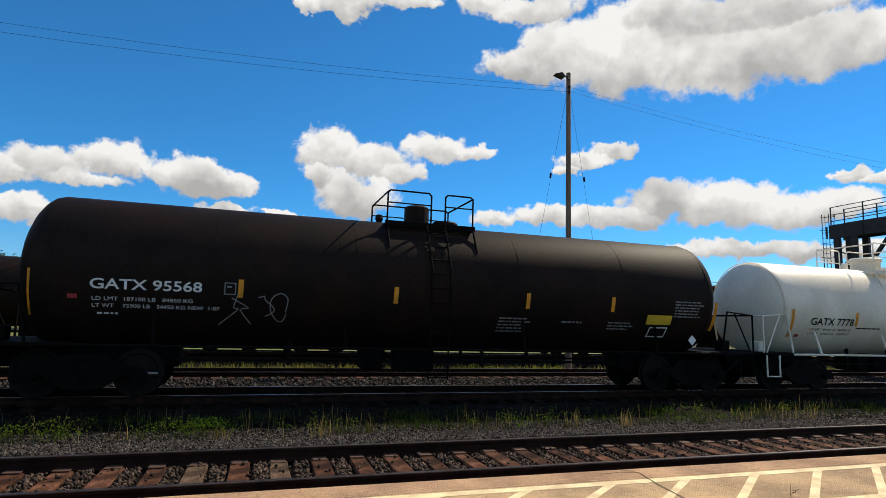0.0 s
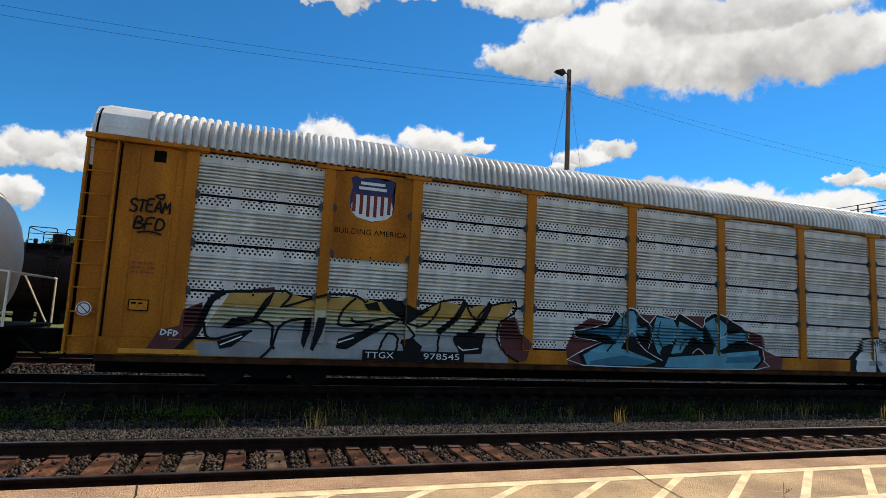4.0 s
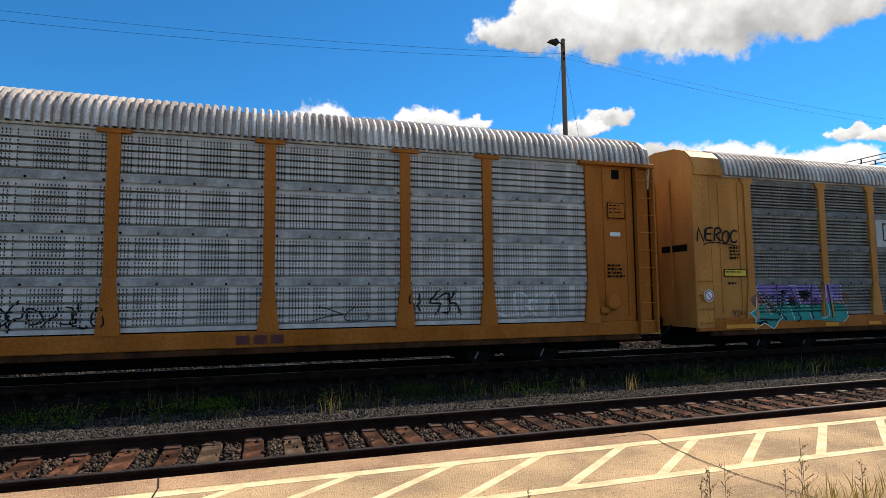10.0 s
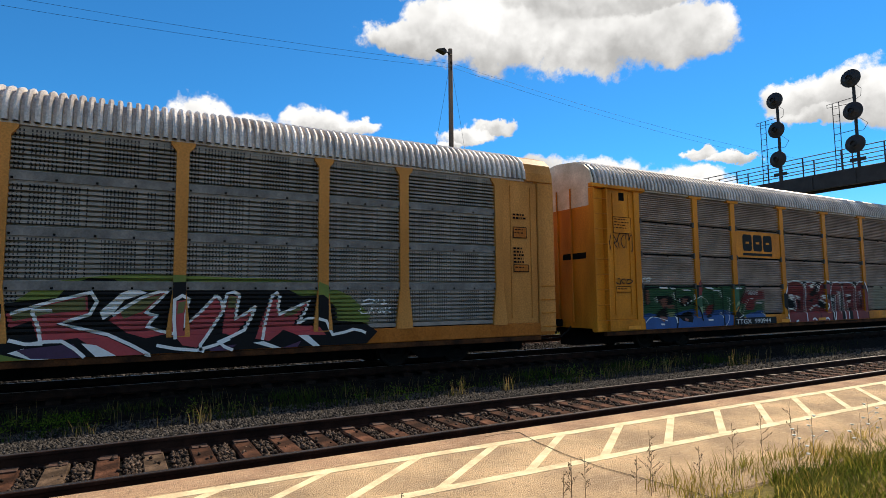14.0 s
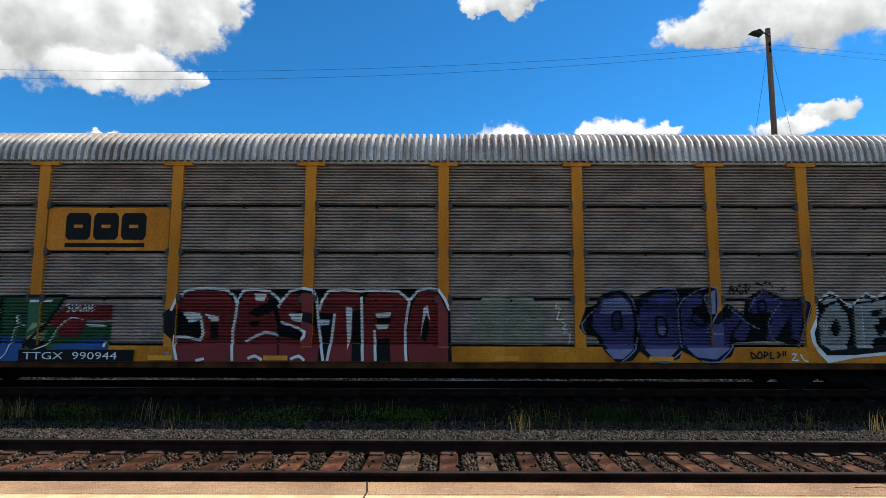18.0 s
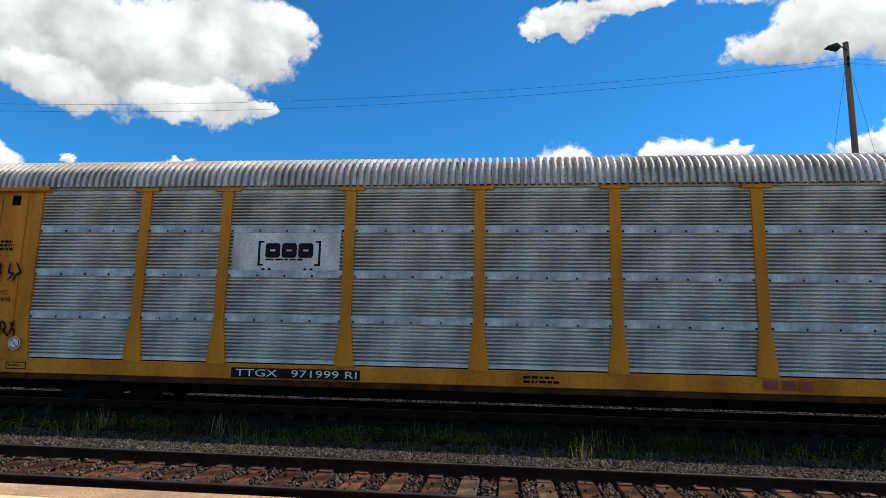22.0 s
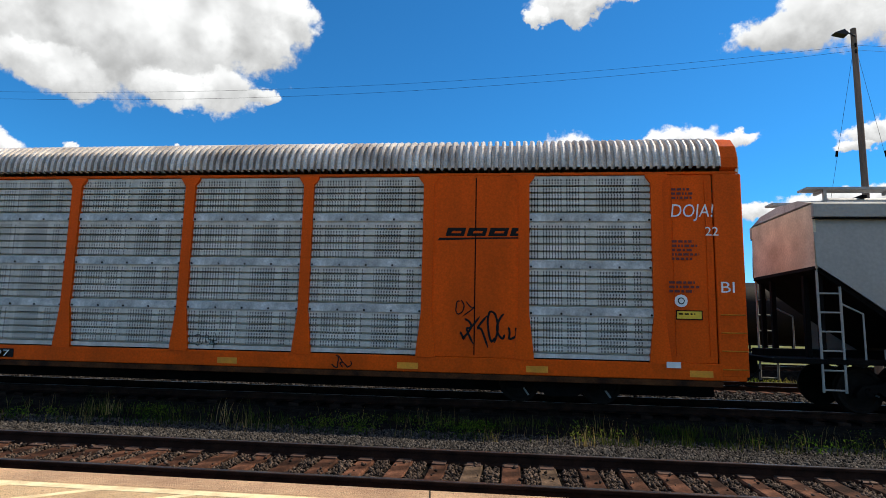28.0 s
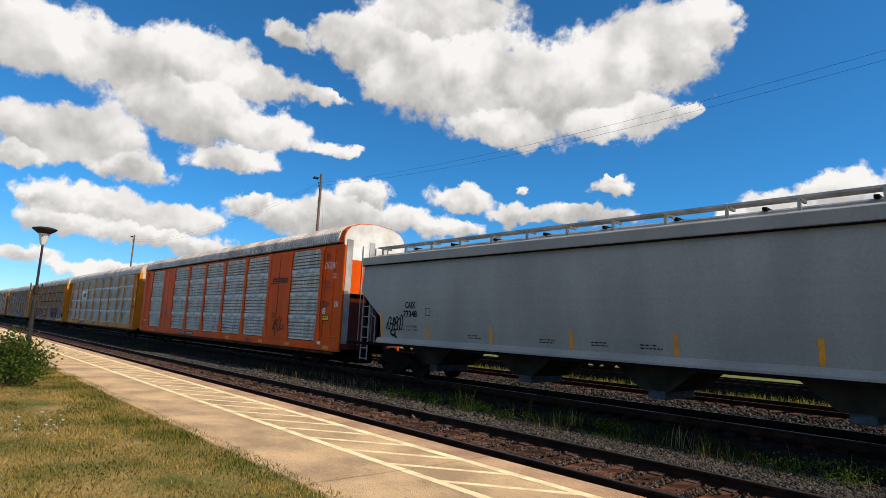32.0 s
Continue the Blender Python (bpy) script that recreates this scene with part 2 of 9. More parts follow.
# ---- materials ----
def mat(name, base, rough=0.7, metal=0.0, var=0.2, scale=2.0, bump=0.15, fine=40.0, second=None, streak=0.0, rand=0.0, spec=0.5):
    """A painted or raw surface: base colour, a second colour mixed in by broad stains, fine grain and bump."""
    m = bpy.data.materials.new(name)
    m.use_nodes = True
    nt = m.node_tree
    nd, ln = nt.nodes.new, nt.links.new
    b = nt.nodes["Principled BSDF"]
    b.inputs["Roughness"].default_value, b.inputs["Metallic"].default_value = rough, metal
    b.inputs["Specular IOR Level"].default_value = spec
    tc = nd("ShaderNodeTexCoord")
    n1, n2 = nd("ShaderNodeTexNoise"), nd("ShaderNodeTexNoise")
    n1.inputs["Scale"].default_value, n1.inputs["Detail"].default_value = scale, 5
    n2.inputs["Scale"].default_value, n2.inputs["Detail"].default_value = fine, 3
    if streak:
        mp = nd("ShaderNodeMapping")
        mp.inputs["Scale"].default_value = (1, 1, streak)
        ln(tc.outputs["Object"], mp.inputs[0])
        ln(mp.outputs[0], n1.inputs[0])
    else:
        ln(tc.outputs["Object"], n1.inputs[0])
    ln(tc.outputs["Object"], n2.inputs[0])
    dark = second or tuple(c * (1 - 1.6 * var) for c in base)
    lite = tuple(min(1, c * (1 + 0.5 * var)) for c in base)
    r = nd("ShaderNodeValToRGB")
    r.color_ramp.elements[0].position, r.color_ramp.elements[1].position = 0.36, 0.66
    r.color_ramp.elements[0].color, r.color_ramp.elements[1].color = (*dark, 1), (*lite, 1)
    ln(n1.outputs["Fac"], r.inputs[0])
    mx = nd("ShaderNodeMix")
    mx.data_type, mx.blend_type = "RGBA", "MULTIPLY"
    g = nd("ShaderNodeMapRange")
    g.inputs["From Min"].default_value, g.inputs["From Max"].default_value = 0.3, 0.7
    g.inputs["To Min"].default_value, g.inputs["To Max"].default_value = 1 - var, 1 + 0.3 * var
    ln(n2.outputs["Fac"], g.inputs[0])
    mx.inputs["Factor"].default_value = 1
    ln(r.outputs[0], mx.inputs[6])
    ln(g.outputs[0], mx.inputs[7])
    col = mx.outputs[2]
    if rand:
        info = nd("ShaderNodeObjectInfo")
        geo = nd("ShaderNodeNewGeometry")
        add = nd("ShaderNodeMath")
        add.operation = "ADD"
        ln(info.outputs["Random"], add.inputs[0])
        ln(geo.outputs["Random Per Island"], add.inputs[1])
        fr = nd("ShaderNodeMath")
        fr.operation = "FRACT"
        ln(add.outputs[0], fr.inputs[0])
        rr = nd("ShaderNodeMapRange")
        rr.inputs["To Min"].default_value, rr.inputs["To Max"].default_value = 1 - rand, 1 + rand
        ln(fr.outputs[0], rr.inputs[0])
        m2 = nd("ShaderNodeMix")
        m2.data_type, m2.blend_type = "RGBA", "MULTIPLY"
        m2.inputs["Factor"].default_value = 1
        ln(col, m2.inputs[6])
        ln(rr.outputs[0], m2.inputs[7])
        col = m2.outputs[2]
    ln(col, b.inputs["Base Color"])
    if bump:
        bp = nd("ShaderNodeBump")
        bp.inputs["Strength"].default_value, bp.inputs["Distance"].default_value = bump, 0.02
        ln(n2.outputs["Fac"], bp.inputs["Height"])
        ln(bp.outputs[0], b.inputs["Normal"])
    return m


M = {}
M["hatch_paint"] = mat("hatch_paint", (0.93, 0.80, 0.47), 0.8, var=0.14, scale=5, fine=70, second=(0.74, 0.56, 0.32), spec=0.2)
# bed colour near black: the deep shade beside the train is put into it
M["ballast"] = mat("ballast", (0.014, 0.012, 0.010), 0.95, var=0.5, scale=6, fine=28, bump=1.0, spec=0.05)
M["stone_brown"] = mat("stone_brown", (0.092, 0.062, 0.045), 0.9, var=0.3, scale=9, fine=60, rand=0.95, spec=0.15)
M["stone"] = mat("stone", (0.070, 0.060, 0.052), 0.9, var=0.3, scale=9, fine=60, rand=0.97, spec=0.12)
M["soil"] = mat("soil", (0.07, 0.055, 0.04), 0.95, var=0.4, scale=1.5, fine=20, bump=0.8, spec=0.05)
M["field"] = mat("field", (0.13, 0.16, 0.035), 0.95, var=0.35, scale=0.15, fine=3, bump=0.6, second=(0.17, 0.14, 0.05), spec=0.1)
M["lawn"] = mat("lawn", (0.30, 0.20, 0.075), 0.95, var=0.45, scale=1.1, fine=26, bump=1.0, second=(0.11, 0.115, 0.025), spec=0.1)
M["rail_side"] = mat("rail_side", (0.034, 0.016, 0.010), 0.85, 0.1, var=0.3, scale=4, spec=0.1)
M["rail_head"] = mat("rail_head", (0.22, 0.18, 0.16), 0.35, 0.9, var=0.2, scale=3)
M["tie"] = mat("tie", (0.115, 0.050, 0.029), 0.9, var=0.4, scale=4, fine=25, rand=0.45, bump=0.7, spec=0.1)
# darker copy of the tie colour, holding the shade under the train
M["tie_shaded"] = mat("tie_shaded", (0.018, 0.012, 0.009), 0.9, var=0.4, scale=4, fine=25, rand=0.4, bump=0.6, spec=0.05)
M["tie_pale"] = mat("tie_pale", (0.14, 0.09, 0.058), 0.9, var=0.35, scale=4, fine=25, bump=0.7, spec=0.1)
M["plate"] = mat("plate", (0.15, 0.08, 0.055), 0.7, 0.4, var=0.3, scale=8)
M["yellow"] = mat("yellow", (0.70, 0.255, 0.020), 0.5, var=0.24, scale=1.2, fine=25, streak=0.25, second=(0.44, 0.145, 0.010), spec=0.12)
M["orange"] = mat("orange", (0.76, 0.092, 0.002), 0.55, var=0.18, scale=1.2, fine=25, streak=0.25, second=(0.60, 0.08, 0.003), spec=0.1)
M["black_tank"] = mat("black_tank", (0.010, 0.007, 0.006), 0.62, var=0.3, scale=1.0, fine=20, second=(0.022, 0.012, 0.008), spec=0.08)
M["white_tank"] = mat("white_tank", (0.88, 0.79, 0.64), 0.5, var=0.10, scale=0.8, fine=20, second=(0.74, 0.64, 0.49))
M["hopper"] = mat("hopper", (0.32, 0.30, 0.272), 0.6, var=0.12, scale=0.7, fine=15, streak=0.3)
M["galv"] = mat("galv", (0.74, 0.70, 0.65), 0.55, 0.0, spec=0.3, var=0.28, scale=1.6, fine=30, streak=0.4)
M["galv_grey"] = mat("galv_grey", (0.44, 0.43, 0.42), 0.6, 0.25, var=0.25, scale=2.0, fine=30, streak=0.4)
M["galv_brown"] = mat("galv_brown", (0.43, 0.325, 0.27), 0.7, 0.0, var=0.22, scale=1.4, fine=30, streak=1.5, spec=0.15)
M["roof_steel"] = mat("roof_steel", (0.68, 0.61, 0.55), 0.5, 0.2, var=0.3, scale=1.2, fine=20, second=(0.44, 0.37, 0.32))
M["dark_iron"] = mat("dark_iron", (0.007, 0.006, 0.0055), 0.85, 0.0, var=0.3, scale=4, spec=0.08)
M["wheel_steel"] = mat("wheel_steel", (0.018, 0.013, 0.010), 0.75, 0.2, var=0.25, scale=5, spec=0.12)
M["black_paint"] = mat("black_paint", (0.007, 0.007, 0.008), 0.6, var=0.1, scale=4, bump=0, spec=0.15)
M["white_paint"] = mat("white_paint", (0.78, 0.77, 0.74), 0.6, var=0.06, scale=4, bump=0)
M["wood_pole"] = mat("wood_pole", (0.24, 0.155, 0.11), 0.9, var=0.3, scale=3, fine=30, streak=0.1, bump=0.5)
M["signal_steel"] = mat("signal_steel", (0.035, 0.03, 0.03), 0.6, 0.4, var=0.2, scale=3)


def weathered_concrete(name, base, stain):
    """Buff concrete: broad stains, coarse sandy grain, fine pits and pale scratches in two directions."""
    m = mat(name, base, 0.92, var=0.30, scale=1.3, fine=70, bump=1.0, second=stain, spec=0.15)
    nt = m.node_tree
    nd, ln = nt.nodes.new, nt.links.new
    b = nt.nodes["Principled BSDF"]
    col = b.inputs["Base Color"].links[0].from_socket
    tc = nd("ShaderNodeTexCoord")
    for turn, amount, tone in ((0.6, 0.55, (0.78, 0.62, 0.40, 1)), (-0.9, 0.45, (0.75, 0.60, 0.38, 1)), (0.0, 0.5, (0.20, 0.125, 0.07, 1))):
        mp, ns, mr, mx = nd("ShaderNodeMapping"), nd("ShaderNodeTexNoise"), nd("ShaderNodeMapRange"), nd("ShaderNodeMix")
        mp.inputs["Rotation"].default_value = (0, 0, turn)
        mp.inputs["Scale"].default_value = (5.0, 75.0, 1.0) if turn else (26.0, 26.0, 26.0)
        ns.inputs["Scale"].default_value, ns.inputs["Detail"].default_value = 1.0, 3.0
        ln(tc.outputs["Object"], mp.inputs[0])
        ln(mp.outputs[0], ns.inputs["Vector"])
        mr.inputs["From Min"].default_value, mr.inputs["From Max"].default_value = 0.60, 0.70
        mr.inputs["To Max"].default_value = amount
        ln(ns.outputs["Fac"], mr.inputs[0])
        mx.data_type = "RGBA"
        ln(mr.outputs[0], mx.inputs["Factor"])
        ln(col, mx.inputs[6])
        mx.inputs[7].default_value = tone
        col = mx.outputs[2]
    ln(col, b.inputs["Base Color"])
    return m


M["concrete"] = weathered_concrete("concrete", (0.68, 0.455, 0.25), (0.46, 0.31, 0.18))
M["concrete_edge"] = weathered_concrete("concrete_edge", (0.60, 0.375, 0.215), (0.42, 0.25, 0.15))


def leafy(name, green, dry, through_light=0.45):
    """Grass and leaves: colour varies from blade to blade, and light comes through."""
    m = bpy.data.materials.new(name)
    m.use_nodes = True
    nt = m.node_tree
    nt.nodes.clear()
    nd, ln = nt.nodes.new, nt.links.new
    geo, tc, ns = nd("ShaderNodeNewGeometry"), nd("ShaderNodeTexCoord"), nd("ShaderNodeTexNoise")
    ns.inputs["Scale"].default_value = 0.8
    ln(tc.outputs["Object"], ns.inputs["Vector"])
    mixv = nd("ShaderNodeMath")
    mixv.operation = "MULTIPLY_ADD"
    ln(geo.outputs["Random Per Island"], mixv.inputs[0])
    mixv.inputs[1].default_value = 0.6
    off = nd("ShaderNodeMapRange")
    off.inputs["From Min"].default_value, off.inputs["From Max"].default_value = 0.35, 0.65
    off.inputs["To Min"].default_value, off.inputs["To Max"].default_value = -0.15, 0.55
    ln(ns.outputs["Fac"], off.inputs[0])
    ln(off.outputs[0], mixv.inputs[2])
    r = nd("ShaderNodeValToRGB")
    r.color_ramp.elements[0].color, r.color_ramp.elements[1].color = (*green, 1), (*dry, 1)
    e = r.color_ramp.elements.new(0.45)
    e.color = (*[0.55 * a + 0.35 * b for a, b in zip(green, dry)], 1)
    ln(mixv.outputs[0], r.inputs[0])
    d, t, mx, out = nd("ShaderNodeBsdfDiffuse"), nd("ShaderNodeBsdfTranslucent"), nd("ShaderNodeMixShader"), nd("ShaderNodeOutputMaterial")
    ln(r.outputs[0], d.inputs["Color"])
    ln(r.outputs[0], t.inputs["Color"])
    mx.inputs[0].default_value = through_light
    ln(d.outputs[0], mx.inputs[1])
    ln(t.outputs[0], mx.inputs[2])
    ln(mx.outputs[0], out.inputs["Surface"])
    return m


M["leaf"] = leafy("leaf", (0.045, 0.085, 0.015), (0.10, 0.12, 0.03), 0.35)
M["blade_green"] = leafy("blade_green", (0.022, 0.052, 0.006), (0.085, 0.090, 0.024), 0.42)
M["weed_leaf"] = leafy("weed_leaf", (0.065, 0.14, 0.010), (0.17, 0.21, 0.03), 0.55)
M["blade_fringe"] = leafy("blade_fringe", (0.09, 0.13, 0.013), (0.27, 0.24, 0.05), 0.5)
M["blade_gold"] = leafy("blade_gold", (0.17, 0.17, 0.02), (0.60, 0.41, 0.11), 0.6)
M["blade_field"] = leafy("blade_field", (0.15, 0.21, 0.02), (0.42, 0.37, 0.07), 0.5)
M["blade_dry"] = leafy("blade_dry", (0.12, 0.11, 0.03), (0.44, 0.31, 0.12))
M["blade_lawn"] = leafy("blade_lawn", (0.08, 0.10, 0.016), (0.55, 0.36, 0.11), 0.35)
M["stalk"] = mat("stalk", (0.24, 0.155, 0.07), 0.8, var=0.3, scale=6, fine=30, bump=0)
M["flower"] = mat("flower", (0.75, 0.74, 0.66), 0.8, var=0.1, scale=6, fine=30, bump=0)
M["bark"] = mat("bark", (0.09, 0.065, 0.045), 0.9, var=0.3, scale=4, fine=20, bump=0.6)
M["lamp_glass"] = mat("lamp_glass", (0.75, 0.75, 0.72), 0.3, var=0.05, scale=3, bump=0)

# ---- mesh helpers ----
def mesh_of(bm, name="mesh", smooth=False):
    me = bpy.data.meshes.new(name)
    bm.to_mesh(me)
    bm.free()
    if smooth:
        me.shade_smooth()
    return me


def part(name, bm, material, parent=None, label="", smooth=False, at=None):
    """Links a bmesh (or a mesh) as one mesh object, under a thing or a part."""
    me = mesh_of(bm, name, smooth) if isinstance(bm, bmesh.types.BMesh) else bm
    if material is not None and not me.materials:
        me.materials.append(material)
    ob = new(name, me)
    if parent is not None:
        ob.parent = parent
    if at is not None:
        ob.matrix_basis = at
    if label:
        tagged(ob, label)
    return ob


def box(bm, x0, x1, y0, y1, z0, z1, bevel=0.0):
    r = bmesh.ops.create_cube(bm, size=1)
    vs = r["verts"]
    for v in vs:
        v.co = Vector((x0 + (v.co.x + 0.5) * (x1 - x0), y0 + (v.co.y + 0.5) * (y1 - y0), z0 + (v.co.z + 0.5) * (z1 - z0)))
    if bevel:
        es = list({e for v in vs for e in v.link_edges})
        bmesh.ops.bevel(bm, geom=es, offset=bevel, segments=1, affect="EDGES")
    return bm


def boxm(x0, x1, y0, y1, z0, z1, bevel=0.0):
    return box(bmesh.new(), x0, x1, y0, y1, z0, z1, bevel)


def prism(bm, pts, a0, a1, axis="x"):
    """Sweep a closed outline of pairs along an axis: pairs are (y, z) for x, (x, z) for y, (x, y) for z."""
    def at(p, a):
        return {"x": (a, p[0], p[1]), "y": (p[0], a, p[1]), "z": (p[0], p[1], a)}[axis]
    lo = [bm.verts.new(at(p, a0)) for p in pts]
    hi = [bm.verts.new(at(p, a1)) for p in pts]
    n = len(pts)
    fs = [bm.faces.new(lo), bm.faces.new(hi[::-1])]
    for i in range(n):
        fs.append(bm.faces.new((lo[i], hi[i], hi[(i + 1) % n], lo[(i + 1) % n])))
    bmesh.ops.recalc_face_normals(bm, faces=fs)
    return bm


def tube(bm, a, b, r, seg=8, r2=None):
    a, b = Vector(a), Vector(b)
    d = b - a
    q = d.to_track_quat("Z", "Y").to_matrix().to_4x4()
    bmesh.ops.create_cone(bm, cap_ends=True, segments=seg, radius1=r, radius2=r if r2 is None else r2, depth=d.length,
                          matrix=Matrix.Translation((a + b) / 2) @ q)
    return bm


def pipe(bm, pts, r, seg=6):
    """A round bar swept through points, with mitred bends, as one closed skin."""
    pts = [Vector(p) for p in pts]
    rings, side = [], None
    for i, p in enumerate(pts):
        d0 = (p - pts[i - 1]).normalized() if i else (pts[1] - p).normalized()
        d1 = (pts[i + 1] - p).normalized() if i < len(pts) - 1 else d0
        d = (d0 + d1).normalized() if (d0 + d1).length > 0.05 else d0
        if side is None:
            side = d.orthogonal().normalized()
        side = (side - d * side.dot(d)).normalized()
        up = d.cross(side)
        rings.append([bm.verts.new(p + (side * math.cos(2 * math.pi * k / seg) + up * math.sin(2 * math.pi * k / seg)) * r) for k in range(seg)])
    fs = [bm.faces.new(rings[0]), bm.faces.new(rings[-1][::-1])]
    for a, b in zip(rings, rings[1:]):
        for k in range(seg):
            fs.append(bm.faces.new((a[k], b[k], b[(k + 1) % seg], a[(k + 1) % seg])))
    bmesh.ops.recalc_face_normals(bm, faces=fs)
    return bm


def lathe(bm, prof, seg=24, m=None, close=False):
    """Turn (radius, height) pairs round z."""
    rings = []
    for rad, z in prof:
        if rad < 1e-6:
            rings.append([bm.verts.new((0, 0, z))])
        else:
            rings.append([bm.verts.new((rad * math.cos(2 * math.pi * i / seg), rad * math.sin(2 * math.pi * i / seg), z)) for i in range(seg)])
    for a, b in zip(rings, rings[1:]):
        for i in range(seg):
            j = (i + 1) % seg
            if len(a) == 1 and len(b) > 1:
                bm.faces.new((a[0], b[j], b[i]))
            elif len(b) == 1 and len(a) > 1:
                bm.faces.new((a[i], a[j], b[0]))
            elif len(a) > 1:
                bm.faces.new((a[i], a[j], b[j], b[i]))
    if m is not None:
        bmesh.ops.transform(bm, matrix=m, verts=[v for ring in rings for v in ring])
    bmesh.ops.recalc_face_normals(bm, faces=bm.faces[:])
    return bm


def thing(name, at, label, category, group=""):
    e = new(name)
    e.matrix_basis = at
    return tagged(e, label, category, group)


# ---- ground, tracks and platform ----
NEAR_Y, TRAIN_Y, FAR_Y, TANK_Y = 6.98, 13.73, 19.1, 30.0
PLAT = 0.10


def grid_sheet(x0, x1, nx, ys, zf):
    bm = bmesh.new()
    rows = []
    for y in ys:
        rows.append([bm.verts.new((x0 + (x1 - x0) * i / nx, y, zf(x0 + (x1 - x0) * i / nx, y))) for i in range(nx + 1)])
    for a, b in zip(rows, rows[1:]):
        for i in range(nx):
            bm.faces.new((a[i], a[i + 1], b[i + 1], b[i]))
    return bm


def track_bed(y):
    """Height of the ballast bed across the three tracks."""
    if y > FAR_Y + 1.5:
        return max(-0.8, -0.17 - (y - FAR_Y - 1.5) * 0.4)
    h = -0.36
    for c in (NEAR_Y, TRAIN_Y, FAR_Y):
        h = max(h, -0.17 - max(0.0, abs(y - c) - 1.55) * 0.12)
    return h


def rail_profile(y):
    return [(y - 0.07, -0.17), (y + 0.07, -0.17), (y + 0.07, -0.155), (y + 0.012, -0.13), (y + 0.012, -0.045), (y + 0.036, -0.036),
            (y + 0.036, -0.006), (y + 0.028, 0), (y - 0.028, 0), (y - 0.036, -0.006), (y - 0.036, -0.036), (y - 0.012, -0.045),
            (y - 0.012, -0.13), (y - 0.07, -0.155)]


tagged(part("ground", grid_sheet(-2500, 2500, 50, [-2500, -600, -120, -20, 1.0, 3.2, 3.3, 5.4, 23, 25, 34, 40, 90, 300, 1000, 2500], lambda x, y: -0.75 if y > 3.25 else 0.05), M["field"]),
       "green and straw coloured grass field beside the railway", "ground", kind="structure")
tagged(part("lawn", grid_sheet(-160, 120, 140, [-14 + 0.6 * i for i in range(29)] + [3.3], lambda x, y: 0.085 + 0.02 * noise.noise((x * 0.7, y * 0.7, 0))), M["lawn"]),
       "dry mown lawn beside the platform", "lawn", kind="structure")
ys = [5.48 + 0.12 * i for i in range(146)]
tagged(part("ballast_bed", grid_sheet(-300, 200, 40, ys, lambda x, y: track_bed(y) - 0.025), M["ballast"]), "crushed stone ballast under the tracks, darkened for the train's shade", "ballast", kind="structure")
tagged(part("siding_bed", grid_sheet(-300, 200, 20, [TANK_Y - 2.6, TANK_Y - 1.6, TANK_Y + 1.6, TANK_Y + 2.6], lambda x, y: -0.17 if abs(y - TANK_Y) < 2 else -0.78), M["ballast"]), "weedy ballast under the parked tank cars", "ballast", kind="structure")
platform = tagged(part("platform", boxm(-220, 160, 2.9, 5.5, -0.7, PLAT, 0.02), M["concrete"]), "sunlit buff concrete station platform with pale yellow hatching", "platform", kind="structure")

part("edge_slab", boxm(-220, 160, 5.13, 5.503, -0.2, PLAT + 0.003, 0.012), M["concrete_edge"], platform, "reddish worn platform edge strip")

# ---- the train ----
CARS, WHEELS = [], []
PALE, INK = M["white_paint"], M["black_paint"]
for key, col in (("red", (0.20, 0.008, 0.008)), ("violet", (0.050, 0.042, 0.17)), ("teal", (0.015, 0.27, 0.23)), ("lilac", (0.30, 0.18, 0.52)), ("blue", (0.012, 0.075, 0.26)),
                 ("green", (0.015, 0.09, 0.03)), ("lime", (0.15, 0.19, 0.02)), ("sky_paint", (0.10, 0.33, 0.42)), ("silver", (0.36, 0.36, 0.345)), ("rose", (0.40, 0.045, 0.05)),
                 ("maroon", (0.10, 0.012, 0.012)), ("cream", (0.60, 0.54, 0.33)), ("reflector", (0.80, 0.31, 0.012)), ("navy", (0.015, 0.02, 0.10)), ("sign_yellow", (0.75, 0.50, 0.03)),
                 ("grey_paint", (0.28, 0.28, 0.28)), ("rust_red", (0.33, 0.05, 0.02)), ("gold", (0.50, 0.29, 0.05)), ("chalk", (0.66, 0.65, 0.62)), ("clay", (0.26, 0.085, 0.055)), ("olive", (0.13, 0.12, 0.03)), ("plum", (0.055, 0.016, 0.06)),
                 ("sage", (0.26, 0.32, 0.16)), ("sage_dust", (0.30, 0.275, 0.20)), ("deep_blue", (0.02, 0.16, 0.24)), ("lilac_grey", (0.20, 0.195, 0.34))):
    M[key] = mat(key, col, 0.6, var=0.12, scale=3, fine=30, bump=0.05)
M["end_cream"] = mat("end_cream", (0.70, 0.62, 0.46), 0.6, var=0.18, scale=1.5, fine=20, second=(0.5, 0.42, 0.28))
M["white_roof"] = mat("white_roof", (0.82, 0.80, 0.76), 0.5, var=0.12, scale=1.2, fine=20, second=(0.6, 0.56, 0.5))
M["yellow_pale"] = mat("yellow_pale", (0.42, 0.135, 0.021), 0.55, var=0.28, scale=1.2, fine=25, streak=0.25, second=(0.34, 0.10, 0.010), spec=0.12)
M["yellow_cream"] = mat("yellow_cream", (0.57, 0.245, 0.06), 0.55, var=0.26, scale=1.2, fine=25, streak=0.25, second=(0.42, 0.17, 0.035), spec=0.12)
M["rusty_sill"] = mat("rusty_sill", (0.11, 0.040, 0.014), 0.85, var=0.35, scale=2.0, fine=25, second=(0.030, 0.014, 0.008), spec=0.1)
M["yellow_deep"] = mat("yellow_deep", (0.55, 0.19, 0.014), 0.5, var=0.28, scale=1.2, fine=25, streak=0.25, second=(0.33, 0.105, 0.008), spec=0.12)
